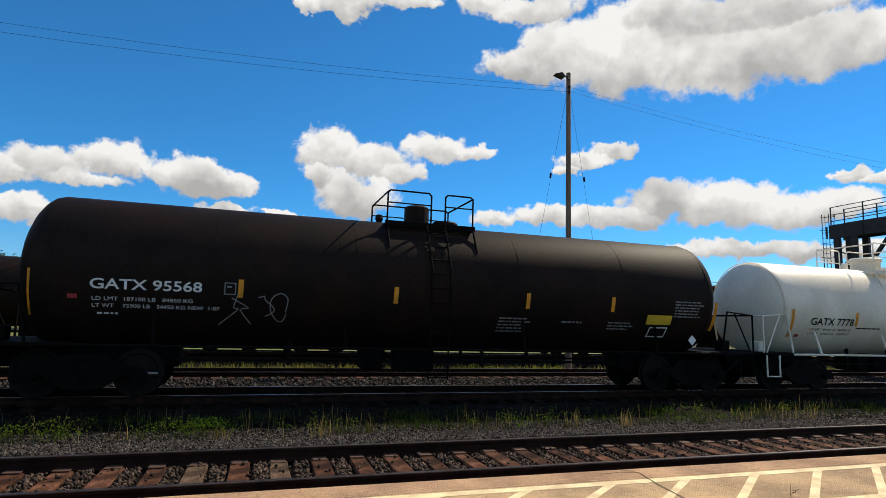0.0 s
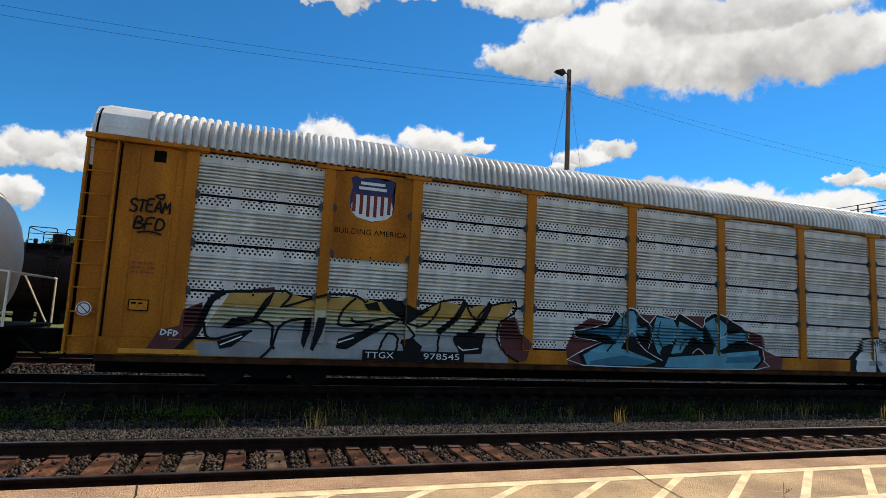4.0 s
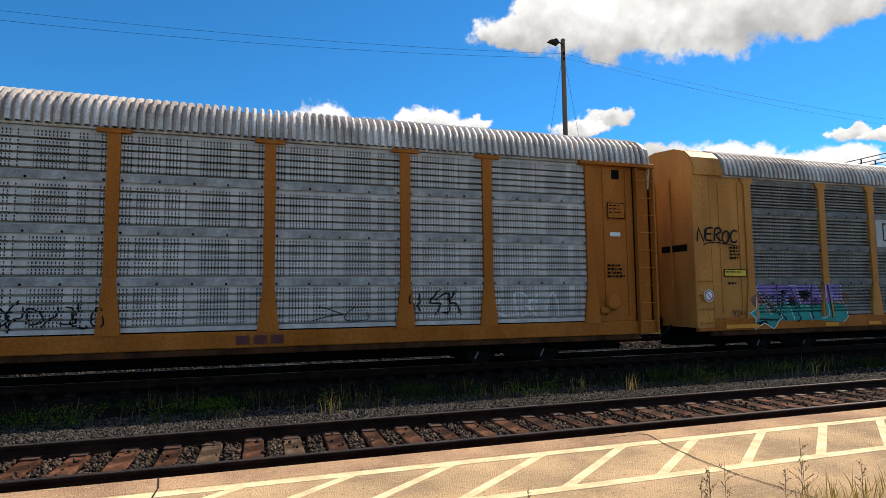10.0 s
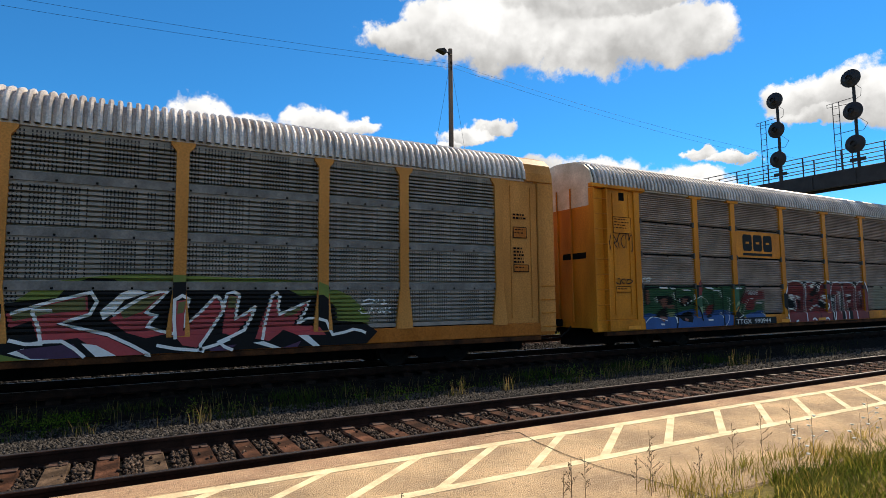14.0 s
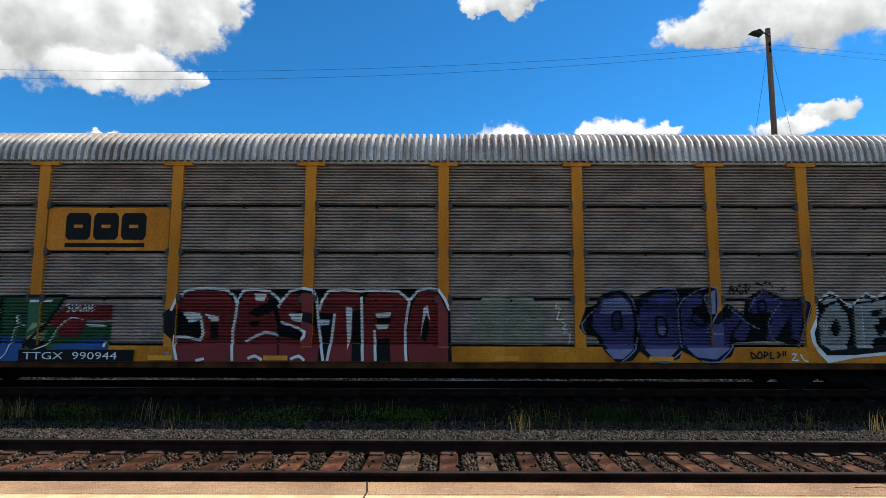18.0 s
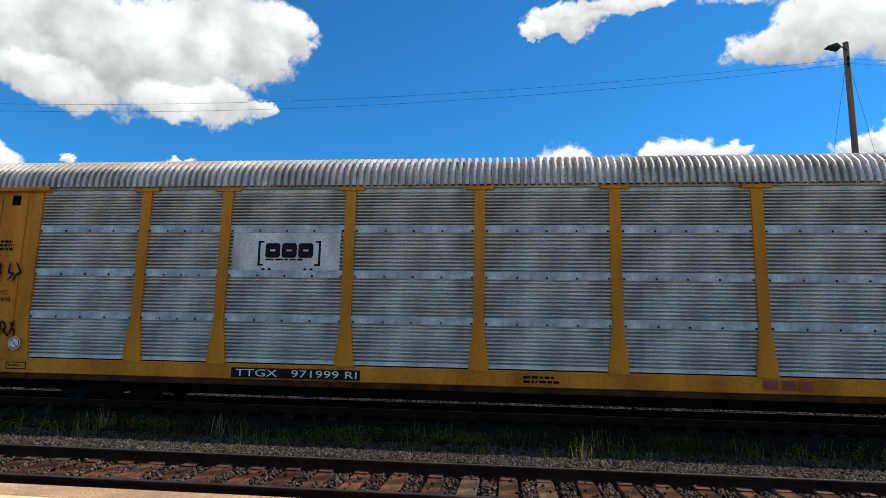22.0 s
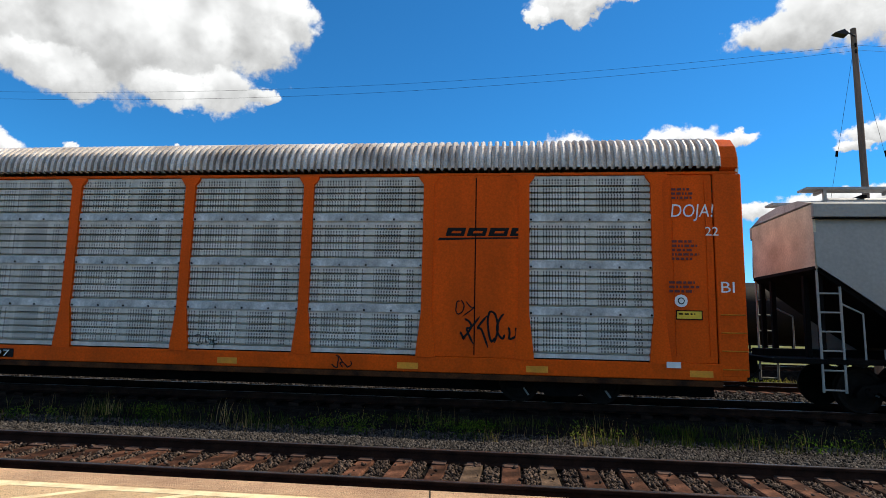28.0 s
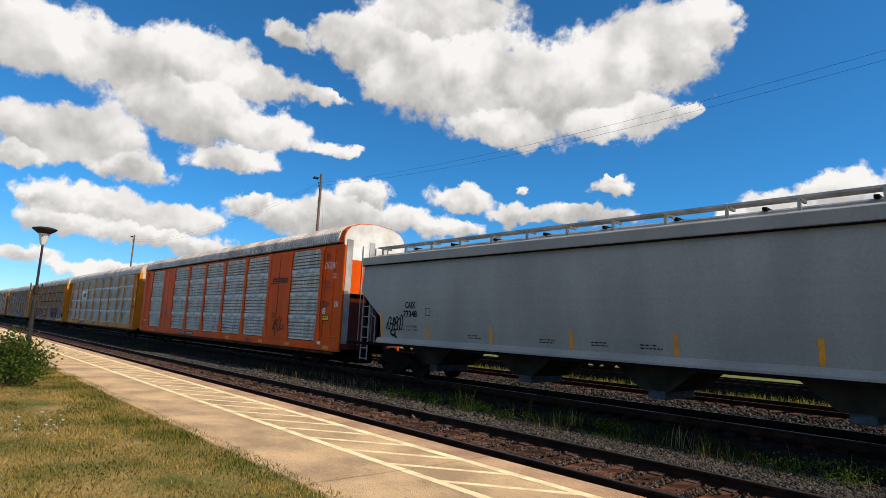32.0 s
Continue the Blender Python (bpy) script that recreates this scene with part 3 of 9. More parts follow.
M["galv_dull"] = mat("galv_dull", (0.50, 0.48, 0.45), 0.6, 0.1, var=0.2, scale=2.0, fine=30, streak=0.4)


def pierced(name, base, holes):
    """Galvanised sheet with punched rows: round holes in two bands, or broken columns of slots."""
    m = mat(name, base, 0.6, 0.0, var=0.17, scale=3.0, fine=30, streak=0.4, spec=0.2)
    nt = m.node_tree
    nd, ln = nt.nodes.new, nt.links.new
    b = nt.nodes["Principled BSDF"]
    old = b.inputs["Base Color"].links[0].from_socket
    tc, sep = nd("ShaderNodeTexCoord"), nd("ShaderNodeSeparateXYZ")
    ln(tc.outputs["Object"], sep.inputs[0])

    def op(kind, a, c=None):
        n = nd("ShaderNodeMath")
        n.operation = kind
        for k, v in enumerate((a, c)):
            if v is None:
                continue
            if isinstance(v, (int, float)):
                n.inputs[k].default_value = v
            else:
                ln(v, n.inputs[k])
        return n.outputs[0]
    x, z = sep.outputs["X"], sep.outputs["Z"]
    if holes:
        row = op("FLOOR", op("DIVIDE", z, 0.062))
        fx = op("SUBTRACT", op("FRACT", op("ADD", op("DIVIDE", x, 0.10), op("MULTIPLY", row, 0.5))), 0.5)
        fz = op("SUBTRACT", op("FRACT", op("DIVIDE", z, 0.062)), 0.5)
        d = op("SQRT", op("ADD", op("POWER", op("MULTIPLY", fx, 1.55), 2.0), op("POWER", fz, 2.0)))
        dot = op("LESS_THAN", d, 0.36)
        low = op("LESS_THAN", op("ABSOLUTE", op("SUBTRACT", z, 0.11)), 0.083)
        high = op("LESS_THAN", op("ABSOLUTE", op("SUBTRACT", z, 0.825)), 0.083)
        gap = op("LESS_THAN", op("FRACT", op("DIVIDE", x, 0.9)), 0.78)
        mask = op("MULTIPLY", op("MULTIPLY", dot, op("MAXIMUM", low, high)), gap)
    else:
        cell = op("FLOOR", op("DIVIDE", x, 0.062))
        wn, slow = nd("ShaderNodeTexWhiteNoise"), nd("ShaderNodeTexNoise")
        wn.noise_dimensions, slow.noise_dimensions = "1D", "1D"
        ln(cell, wn.inputs["W"])
        ln(x, slow.inputs["W"])
        slow.inputs["Scale"].default_value = 2.6
        # columns crowd together in places and thin out in others
        pick = op("GREATER_THAN", op("ADD", op("MULTIPLY", wn.outputs["Value"], 0.6), slow.outputs["Fac"]), 0.67)
        thin = op("LESS_THAN", op("ABSOLUTE", op("SUBTRACT", op("FRACT", op("DIVIDE", x, 0.062)), 0.5)), 0.19)
        dash = op("LESS_THAN", op("FRACT", op("DIVIDE", z, 0.066)), 0.66)
        mid = op("LESS_THAN", op("ABSOLUTE", op("SUBTRACT", z, 0.485)), 0.37)
        mask = op("MULTIPLY", op("MULTIPLY", pick, thin), op("MULTIPLY", dash, mid))
    mx = nd("ShaderNodeMix")
    mx.data_type = "RGBA"
    ln(mask, mx.inputs["Factor"])
    ln(old, mx.inputs[6])
    mx.inputs[7].default_value = (0.012, 0.012, 0.014, 1)
    ln(mx.outputs[2], b.inputs["Base Color"])
    return m


M["seam_steel"] = mat("seam_steel", (0.60, 0.60, 0.59), 0.5, 0.2, var=0.25, scale=3.0, fine=30)
M["seam_dark"] = mat("seam_dark", (0.20, 0.18, 0.16), 0.6, 0.1, var=0.25, scale=3.0, fine=30)
M["seam_dull"] = mat("seam_dull", (0.42, 0.395, 0.37), 0.6, 0.1, var=0.25, scale=3.0, fine=30)
M["bracket_iron"] = mat("bracket_iron", (0.09, 0.08, 0.07), 0.7, 0.2, var=0.3, scale=5)
M["sheet_holes"] = pierced("sheet_holes", (0.84, 0.79, 0.71), True)
M["sheet_slots"] = pierced("sheet_slots", (0.60, 0.55, 0.50), False)
M["sheet_slots_dark"] = pierced("sheet_slots_dark", (0.30, 0.265, 0.23), False)
M["sheet_slots_bright"] = pierced("sheet_slots_bright", (0.64, 0.61, 0.55), False)


def text_mesh(body, w, h, bold=0.0, shear=0.0, depth=0.0):
    """Lettering in the xz plane, facing -y, its lower left corner at the origin, scaled to w by h."""
    cu = bpy.data.curves.new("lettering", "FONT")
    cu.body, cu.offset, cu.shear, cu.extrude, cu.resolution_u = body, bold, shear, depth, 3
    tmp = bpy.data.objects.new("lettering", cu)
    me = bpy.data.meshes.new_from_object(tmp)
    bpy.data.objects.remove(tmp)
    bpy.data.curves.remove(cu)
    n = len(me.vertices)
    co = np.empty(n * 3, np.float32)
    me.vertices.foreach_get("co", co)
    co = co.reshape(-1, 3)
    lo, hi = co.min(0), co.max(0)
    out = np.zeros_like(co)
    out[:, 0] = (co[:, 0] - lo[0]) / (hi[0] - lo[0]) * w
    out[:, 2] = (co[:, 1] - lo[1]) / (hi[1] - lo[1]) * h
    out[:, 1] = -(co[:, 2] - lo[2])
    me.vertices.foreach_set("co", out.ravel())
    me.materials.clear()
    me.update()
    return me


def bend(me, x0, z0, wrap):
    """Lay a flat mesh with its corner at (x0, z0) on a surface y = wrap(z)."""
    for v in me.vertices:
        v.co = (v.co.x + x0, wrap(v.co.z + z0) + v.co.y, v.co.z + z0)
    me.update()
    return me


def letters(parent, body, x, z, w, h, material, y=-1.53, wrap=None, bold=0.0, shear=0.0, name="lettering"):
    me = text_mesh(body, w, h, bold, shear)
    return tagged(part(name, bend(me, x, z, wrap or (lambda zz: y)), material, parent), kind="stuff")


def patch(parent, name, pts, material, y=-1.53, wrap=None, label=""):
    """A thin painted shape with the given (x, z) corners."""
    bm = bmesh.new()
    bm.faces.new([bm.verts.new((px, 0, pz)) for px, pz in pts])
    bmesh.ops.triangulate(bm, faces=bm.faces[:])
    if wrap:
        bmesh.ops.subdivide_edges(bm, edges=bm.edges[:], cuts=3, use_grid_fill=True)
    me = mesh_of(bm, name)
    return part(name, bend(me, 0, 0, wrap or (lambda zz: y)), material, parent, label)


def rect(parent, name, x, z, w, h, material, y=-1.53, wrap=None, label=""):
    return patch(parent, name, [(x, z), (x + w, z), (x + w, z + h), (x, z + h)], material, y, wrap, label)


def bars(parent, x, z, w, rows, material, y=-1.53, pitch=0.09, hgt=0.05, wrap=None, seed=1, name="stencil"):
    """Small writing too fine to read: broken bars of its size."""
    rnd = random.Random(seed)
    bm = bmesh.new()
    for r in range(rows):
        px, zz = x, z - r * pitch
        end = x + w * rnd.uniform(0.75, 1.0)
        while px < end:
            ww = min(rnd.uniform(0.05, 0.2) * max(0.5, w), end - px)
            bm.faces.new([bm.verts.new(c) for c in ((px, 0, zz), (px + ww, 0, zz), (px + ww, 0, zz + hgt), (px, 0, zz + hgt))])
            px += ww + 0.03
    return tagged(part(name, bend(mesh_of(bm, name), 0, 0, wrap or (lambda zz: y)), material, parent), kind="stuff")


def ribbon(bm, pts, wd):
    """A brush stroke in the xz plane."""
    last = None
    n = len(pts)
    for i in range(n):
        a, b = Vector(pts[max(i - 1, 0)]), Vector(pts[min(i + 1, n - 1)])
        d = (b - a)
        d = d.normalized() if d.length > 1e-6 else Vector((1, 0))
        nrm = Vector((-d.y, d.x)) * wd / 2
        p = Vector(pts[i])
        v = (bm.verts.new((p.x + nrm.x, 0, p.y + nrm.y)), bm.verts.new((p.x - nrm.x, 0, p.y - nrm.y)))
        if last:
            bm.faces.new((last[0], last[1], v[1], v[0]))
        last = v


SURF = {}


def clip_poly(poly, axis, lim, upper):
    """The part of a convex outline on one side of a line."""
    out = []
    for p, q in zip(poly, poly[1:] + poly[:1]):
        dp, dq = (p[axis] - lim) * upper, (q[axis] - lim) * upper
        if dp >= 0:
            out.append(p)
        if dp * dq < 0:
            f = dp / (dp - dq)
            out.append((p[0] + (q[0] - p[0]) * f, p[1] + (q[1] - p[1]) * f))
    return out


def band_of(poly, axis, lo, hi):
    poly = clip_poly(poly, axis, lo, 1)
    poly = clip_poly(poly, axis, hi, -1) if len(poly) > 2 else []
    return poly if len(poly) > 2 else []


def lay(parent, name, polys, material, lift, label=""):
    """Spray paint: convex outlines (x, z, extra lift) laid over sill, ribbed sheets and posts of an auto rack."""
    bays, kind, solid, seams = SURF[parent.name]
    marks = [0.4, 0.95]
    gap = 0.045 if kind in ("holes", "fine") else 0.01
    steps = [(0.4, -1.503), (0.95, -1.503)]
    for za, zb in zip(seams[:2], seams[1:3]):
        steps += [(za + gap / 2 + z, -1.44 + y) for y, z in sheet_profile(kind, zb - za - gap)]
    steps += [(seams[2], -1.45), (4.9, -1.45)]
    xs = [(-0.1, bays[0] - 0.115, -1.503)]
    for i, bx in enumerate(bays):
        xs.append((bx - 0.115, bx + 0.115, -1.523))
        xs.append((bx + 0.115, bays[i + 1] - 0.115 if i + 1 < len(bays) else 28.0, None if i + 1 < len(bays) and i not in solid else -1.503))
    verts, faces, seen = [], [], {}
    for poly, extra in polys:
        lo, hi = min(p[0] for p in poly), max(p[0] for p in poly)
        bot, top = min(p[1] for p in poly), max(p[1] for p in poly)
        for x0, x1, flat in xs:
            if x1 <= lo or x0 >= hi:
                continue
            part_x = band_of(poly, 0, x0, x1)
            if not part_x:
                continue
            for (z0, y0), (z1, y1) in zip(steps, steps[1:]):
                if z1 <= bot or z0 >= top or z1 - z0 < 1e-4:
                    continue
                cell = band_of(part_x, 1, z0, z1)
                if not cell:
                    continue
                face = []
                for px, pz in cell:
                    y = flat if (flat is not None and z0 >= 0.94) else y0 + (y1 - y0) * (pz - z0) / (z1 - z0)
                    v = (round(px, 4), round(y - lift - extra, 4), round(pz, 4))
                    if v not in seen:
                        seen[v] = len(verts)
                        verts.append(v)
                    if seen[v] not in face:
                        face.append(seen[v])
                if len(face) > 2:
                    faces.append(face)
    me = bpy.data.meshes.new(name)
    me.from_pydata(verts, [], faces)
    ob = part(name, me, material, parent, label)
    if name in ("graffiti_tone", "graffiti_core", "shine_stroke", "graffiti_line"):
        tagged(ob, kind="stuff")
    return ob


def ribbon_polys(pts, wd, extra=0.0, taper=False):
    """A brush stroke with mitred corners as a chain of quads."""
    out, last, n = [], None, len(pts)
    for i in range(n):
        p = Vector(pts[i])
        d0 = (p - Vector(pts[i - 1])).normalized() if i else (Vector(pts[1]) - p).normalized()
        d1 = (Vector(pts[i + 1]) - p).normalized() if i < n - 1 else d0
        d = d0 + d1
        d = d.normalized() if d.length > 0.05 else d0
        grow = min(1.45, 1 / max(0.35, abs(d.dot(d0))))
        if taper and i in (0, n - 1):
            grow *= 0.35
        nrm = Vector((-d.y, d.x)) * wd / 2 * grow
        v = ((p.x + nrm.x, p.y + nrm.y), (p.x - nrm.x, p.y - nrm.y))
        if last:
            out.append(([last[0], last[1], v[1], v[0]], extra))
        last = v
    return out


def smooth_line(pts, n=4):
    out = []
    for i in range(len(pts) - 1):
        p0, p1, p2, p3 = (Vector(pts[max(0, min(len(pts) - 1, i + k))]) for k in (-1, 0, 1, 2))
        for k in range(n):
            t = k / n
            out.append(tuple(0.5 * (2 * p1 + (p2 - p0) * t + (2 * p0 - 5 * p1 + 4 * p2 - p3) * t * t + (3 * p1 - p0 - 3 * p2 + p3) * t ** 3)))
    return out + [tuple(pts[-1])]


def scribble(parent, x, z, w, h, material, seed=1, strokes=5, wd=0.035, y=-1.535, wrap=None, name="graffiti", label=""):
    """A hand-sprayed tag: looping strokes that cannot be read."""
    rnd = random.Random(seed)
    polys, bm = [], bmesh.new()
    for s in range(strokes):
        cx = x + w * (s + 0.5) / strokes
        if rnd.random() < 0.4:
            pts = [(cx + w / strokes * rnd.uniform(-0.7, 0.7), z + h * f) for f in (rnd.uniform(0.75, 1.0), 0.5, 0.45, rnd.uniform(0.0, 0.2))]
        else:
            a0, turn = rnd.uniform(0, 6.3), rnd.choice((-1, 1)) * rnd.uniform(3.0, 6.5)
            rx, rz = w / strokes * rnd.uniform(0.45, 0.75), h * rnd.uniform(0.3, 0.5)
            pts = [(cx + rx * math.cos(a0 + turn * k / 7) * (0.6 + 0.4 * k / 7) + 0.25 * rx * math.sin(2.3 * k / 1.5), z + h / 2 + rz * math.sin(a0 + turn * k / 7) * (1 - 0.04 * k)) for k in range(8)]
        pts = smooth_line(pts, 3)
        polys += ribbon_polys(pts, wd, 0.001 * (s % 3), True)
        ribbon(bm, pts, wd)
    if parent.name in SURF:
        bm.free()
        return lay(parent, name, polys, material, max(0.004, -1.523 - y), label)
    return part(name, bend(mesh_of(bm, name), 0, 0, wrap or (lambda zz: y)), material, parent, label)


# strokes of hand-drawn capitals in a unit box
GLYPHS = {
    "S": [[(1, 0.82), (0.7, 1), (0.2, 0.95), (0.02, 0.72), (0.4, 0.55), (0.9, 0.42), (0.95, 0.15), (0.6, 0), (0, 0.1)]],
    "T": [[(-0.05, 0.95), (0.5, 1), (1.05, 0.93)], [(0.5, 0.95), (0.42, 0)]],
    "E": [[(0.95, 1), (0.1, 0.93), (0, 0.5), (0.08, 0.05), (1, 0)], [(0.1, 0.5), (0.8, 0.54)]],
    "A": [[(0, 0), (0.25, 0.55), (0.5, 1), (0.78, 0.5), (1, 0)], [(0.2, 0.35), (0.85, 0.35)]],
    "M": [[(0, 0), (0.12, 1), (0.5, 0.45), (0.88, 1), (1.05, 0)]],
    "P": [[(0.1, 0), (0.08, 0.95), (0.75, 1), (0.98, 0.75), (0.7, 0.48), (0.15, 0.45)]],
    "O": [[(0.5, 1), (0.1, 0.8), (0, 0.4), (0.3, 0.02), (0.75, 0.05), (1, 0.45), (0.85, 0.85), (0.45, 1)]],
    "U": [[(0, 1), (0.04, 0.3), (0.4, 0), (0.85, 0.15), (0.95, 1)]],
    "N": [[(0, 0), (0.08, 1), (0.9, 0.05), (1, 1)]],
    "Z": [[(0, 0.95), (1, 1), (0.1, 0.05), (1.05, 0)]],
    "R": [[(0.05, 0), (0.08, 0.95), (0.75, 1), (0.95, 0.72), (0.25, 0.48), (1.05, 0)]],
    "D": [[(0.05, 0.02), (0.08, 0.97), (0.65, 0.95), (1, 0.5), (0.7, 0.06), (0.05, 0.02)]],
    "L": [[(0.1, 1), (0.05, 0.1), (1, 0.03)]],
    "K": [[(0.08, 1), (0.05, 0)], [(0.95, 1), (0.15, 0.5), (1.05, 0)]],
    "V": [[(0, 1), (0.45, 0), (1, 1)]],
    "G": [[(0.95, 0.85), (0.5, 1), (0.05, 0.7), (0.1, 0.15), (0.6, 0), (1, 0.2), (0.95, 0.5), (0.5, 0.5)]],
    "C": [[(0.95, 0.85), (0.5, 1), (0.05, 0.7), (0.1, 0.2), (0.55, 0), (1, 0.15)]],
    "I": [[(0.5, 1), (0.45, 0)]],
    "H": [[(0.1, 1), (0.0, 0)], [(0.9, 1.05), (0.95, 0)], [(0.05, 0.5), (0.95, 0.55)]],
    "B": [[(0.05, 0), (0.1, 1), (0.7, 0.95), (0.75, 0.65), (0.15, 0.52), (0.95, 0.4), (0.85, 0.05), (0.05, 0)]],
    "F": [[(1, 1), (0.12, 0.93), (0.05, 0)], [(0.1, 0.5), (0.8, 0.52)]],
}


def paint_of(name):
    return INK if name == "INK" else PALE if name == "PALE" else M[name]


def spray(parent, level, name, outlines, label=""):
    """Sprayed areas: closed outlines in metres along and up the car's side, on one of several coats."""
    for k, o in enumerate(outlines):
        tris = geometry.tessellate_polygon([[Vector((a, b, 0)) for a, b in o]])
        lay(parent, "graffiti_shape", [([o[i] for i in tri], 0.0) for tri in tris], paint_of(name), 0.004 + 0.005 * level + 0.0008 * (k % 6), label)


def stroke(parent, level, name, wd, lines, label=""):
    """Sprayed lines of one width on one of several coats."""
    polys = []
    for k, o in enumerate(lines):
        polys += ribbon_polys(smooth_line(o, 2) if len(o) > 2 else o, wd, 0.0006 * (k % 6))
    return tagged(lay(parent, "graffiti_stroke", polys, paint_of(name), 0.006 + 0.005 * level, label), kind="stuff")


def tag(parent, body, x, z, w, h, wd, name="INK", tilt=0.15):
    """A quick hand-written word of single strokes."""
    rnd = random.Random(len(body) * 7 + int(x * 10))
    cw = w / len(body)
    lines = []
    for i, ch in enumerate(body):
        dz, tall = rnd.uniform(-0.08, 0.08) * h, rnd.uniform(0.85, 1.1)
        for st in GLYPHS[ch]:
            lines.append([(x + cw * (i + 0.85 * u + tilt * v), z + dz + h * tall * v) for u, v in st])
    return stroke(parent, 1, name, wd, lines)


# -- running gear --
def wheelset_mesh(r):
    bm = bmesh.new()
    for s in (-1, 1):
        prof = [(0.0, 0.0), (0.09, 0.0), (0.11, 0.02), (r - 0.10, 0.03), (r - 0.06, 0.0), (r, 0.0), (r, 0.11), (r + 0.028, 0.125), (r + 0.028, 0.14), (r - 0.06, 0.14), (0.12, 0.10), (0.0, 0.10)]
        lathe(bm, prof, 22, Matrix.Translation((0, s * 0.83, 0)) @ Matrix.Rotation(radians(90 * s), 4, "X"))
    tube(bm, (0, -1.0, 0), (0, 1.0, 0), 0.075, 10)
    return mesh_of(bm, "wheelset")


def chalk_mesh(r):
    bm = bmesh.new()
    box(bm, r * 0.35, r * 0.8, -0.838, -0.834, -0.02, 0.02)
    return mesh_of(bm, "chalk_mark")


def cap_mesh():
    bm = bmesh.new()
    tube(bm, (0, -1.0, 0), (0, -1.16, 0), 0.09, 10)
    for k in range(3):
        a = 2.1 * k
        tube(bm, (0.05 * math.cos(a), -1.16, 0.05 * math.sin(a)), (0.05 * math.cos(a), -1.18, 0.05 * math.sin(a)), 0.02, 6)
    return mesh_of(bm, "bearing_cap")


def side_frame_mesh():
    bm = bmesh.new()
    outline = [(-1.12, 0.30), (-0.98, 0.46), (-0.62, 0.50), (-0.34, 0.70), (0.34, 0.70), (0.62, 0.50), (0.98, 0.46), (1.12, 0.30), (1.10, 0.20), (0.86, 0.20),
               (0.70, 0.34), (0.42, 0.14), (0.30, 0.06), (-0.30, 0.06), (-0.42, 0.14), (-0.70, 0.34), (-0.86, 0.20), (-1.10, 0.20)]
    prism(bm, [(px, pz + 0.12) for px, pz in outline], -0.07, 0.07, "y")
    return mesh_of(bm, "side_frame")


def spring_mesh():
    bm = bmesh.new()
    for k in range(-1, 2):
        for j in range(5):
            tube(bm, (k * 0.19, 0, 0.25 + 0.06 * j), (k * 0.19, 0, 0.285 + 0.06 * j), 0.075, 8)
    return mesh_of(bm, "spring")


GEAR = {"ws": {r: wheelset_mesh(r) for r in (0.42, 0.457)}, "ch": {r: chalk_mesh(r) for r in (0.42, 0.457)}, "cap": cap_mesh(), "sf": side_frame_mesh(), "sp": spring_mesh(),
        "bol": mesh_of(boxm(-0.2, 0.2, -1.15, 1.15, 0.42, 0.72, 0.03)), "shoe": mesh_of(boxm(-0.06, 0.06, -0.95, -0.72, 0.25, 0.6, 0.02))}


def truck(car, x, r=0.42, axle=0.865):
    t = new("truck")
    t.parent, t.location = car, (x, 0, 0)
    for s in (-1, 1):
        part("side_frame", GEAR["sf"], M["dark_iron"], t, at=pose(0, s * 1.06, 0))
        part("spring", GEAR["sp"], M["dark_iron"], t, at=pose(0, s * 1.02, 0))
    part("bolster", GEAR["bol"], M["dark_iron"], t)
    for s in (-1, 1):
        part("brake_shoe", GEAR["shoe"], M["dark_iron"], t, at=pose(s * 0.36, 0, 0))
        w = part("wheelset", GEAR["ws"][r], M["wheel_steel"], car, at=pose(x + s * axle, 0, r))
        for turn in (0, 180):
            part("bearing_cap", GEAR["cap"], M["dark_iron"], w, at=pose(0, 0, 0, 0, 0, turn))
        part("chalk_mark", GEAR["ch"][r], M["grey_paint"], w)
        WHEELS.append((w, x + s * axle, r))


def coupler(car, x, s):
    bm = bmesh.new()
    box(bm, min(x, x + s * 0.62), max(x, x + s * 0.62), -0.1, 0.1, 0.74, 0.96, 0.02)
    box(bm, min(x + s * 0.5, x + s * 0.8), max(x + s * 0.5, x + s * 0.8), -0.2, 0.16, 0.7, 1.0, 0.04)
    part("coupler", bm, M["dark_iron"], car)
    hose = bmesh.new()
    pipe(hose, [(x, -0.45, 0.8), (x + s * 0.2, -0.46, 0.62), (x + s * 0.45, -0.42, 0.45), (x + s * 0.7, -0.36, 0.42)], 0.025)
    part("air_hose", hose, M["black_paint"], car)


# -- auto racks --
SEAMS = (0.97, 1.94, 2.92, 3.93, 4.85)
ROOF = [(-1.50, 4.88), (-1.49, 5.08), (-1.40, 5.32), (-1.20, 5.50), (-0.80, 5.64), (0.0, 5.72), (0.80, 5.64), (1.20, 5.50), (1.40, 5.32), (1.49, 5.08), (1.50, 4.88)]


def roof_mesh(x0, x1, pitch, lift):
    xs, offs = [], []
    n = int(round((x1 - x0) / pitch))
    for i in range(n):
        for f, o in ((0.0, 0.0), (0.36, 0.0), (0.42, 0.10), (0.66, 0.115), (0.92, 0.10)):
            xs.append(x0 + (i + f) * (x1 - x0) / n)
            offs.append(o)
    xs.append(x1)
    offs.append(0.0)
    v, fc = [], []
    for xx, o in zip(xs, offs):
        for k, (yy, zz) in enumerate(ROOF):
            d = Vector((yy * 0.9, zz - 4.6)).normalized() * o
            v.append((xx, yy + d.x, zz + d.y + lift))
    m = len(ROOF)
    for i in range(len(xs) - 1):
        for k in range(m - 1):
            a = i * m + k
            fc.append((a, a + 1, a + m + 1, a + m))
    me = bpy.data.meshes.new("roof")
    me.from_pydata(v, [], fc)
    return me


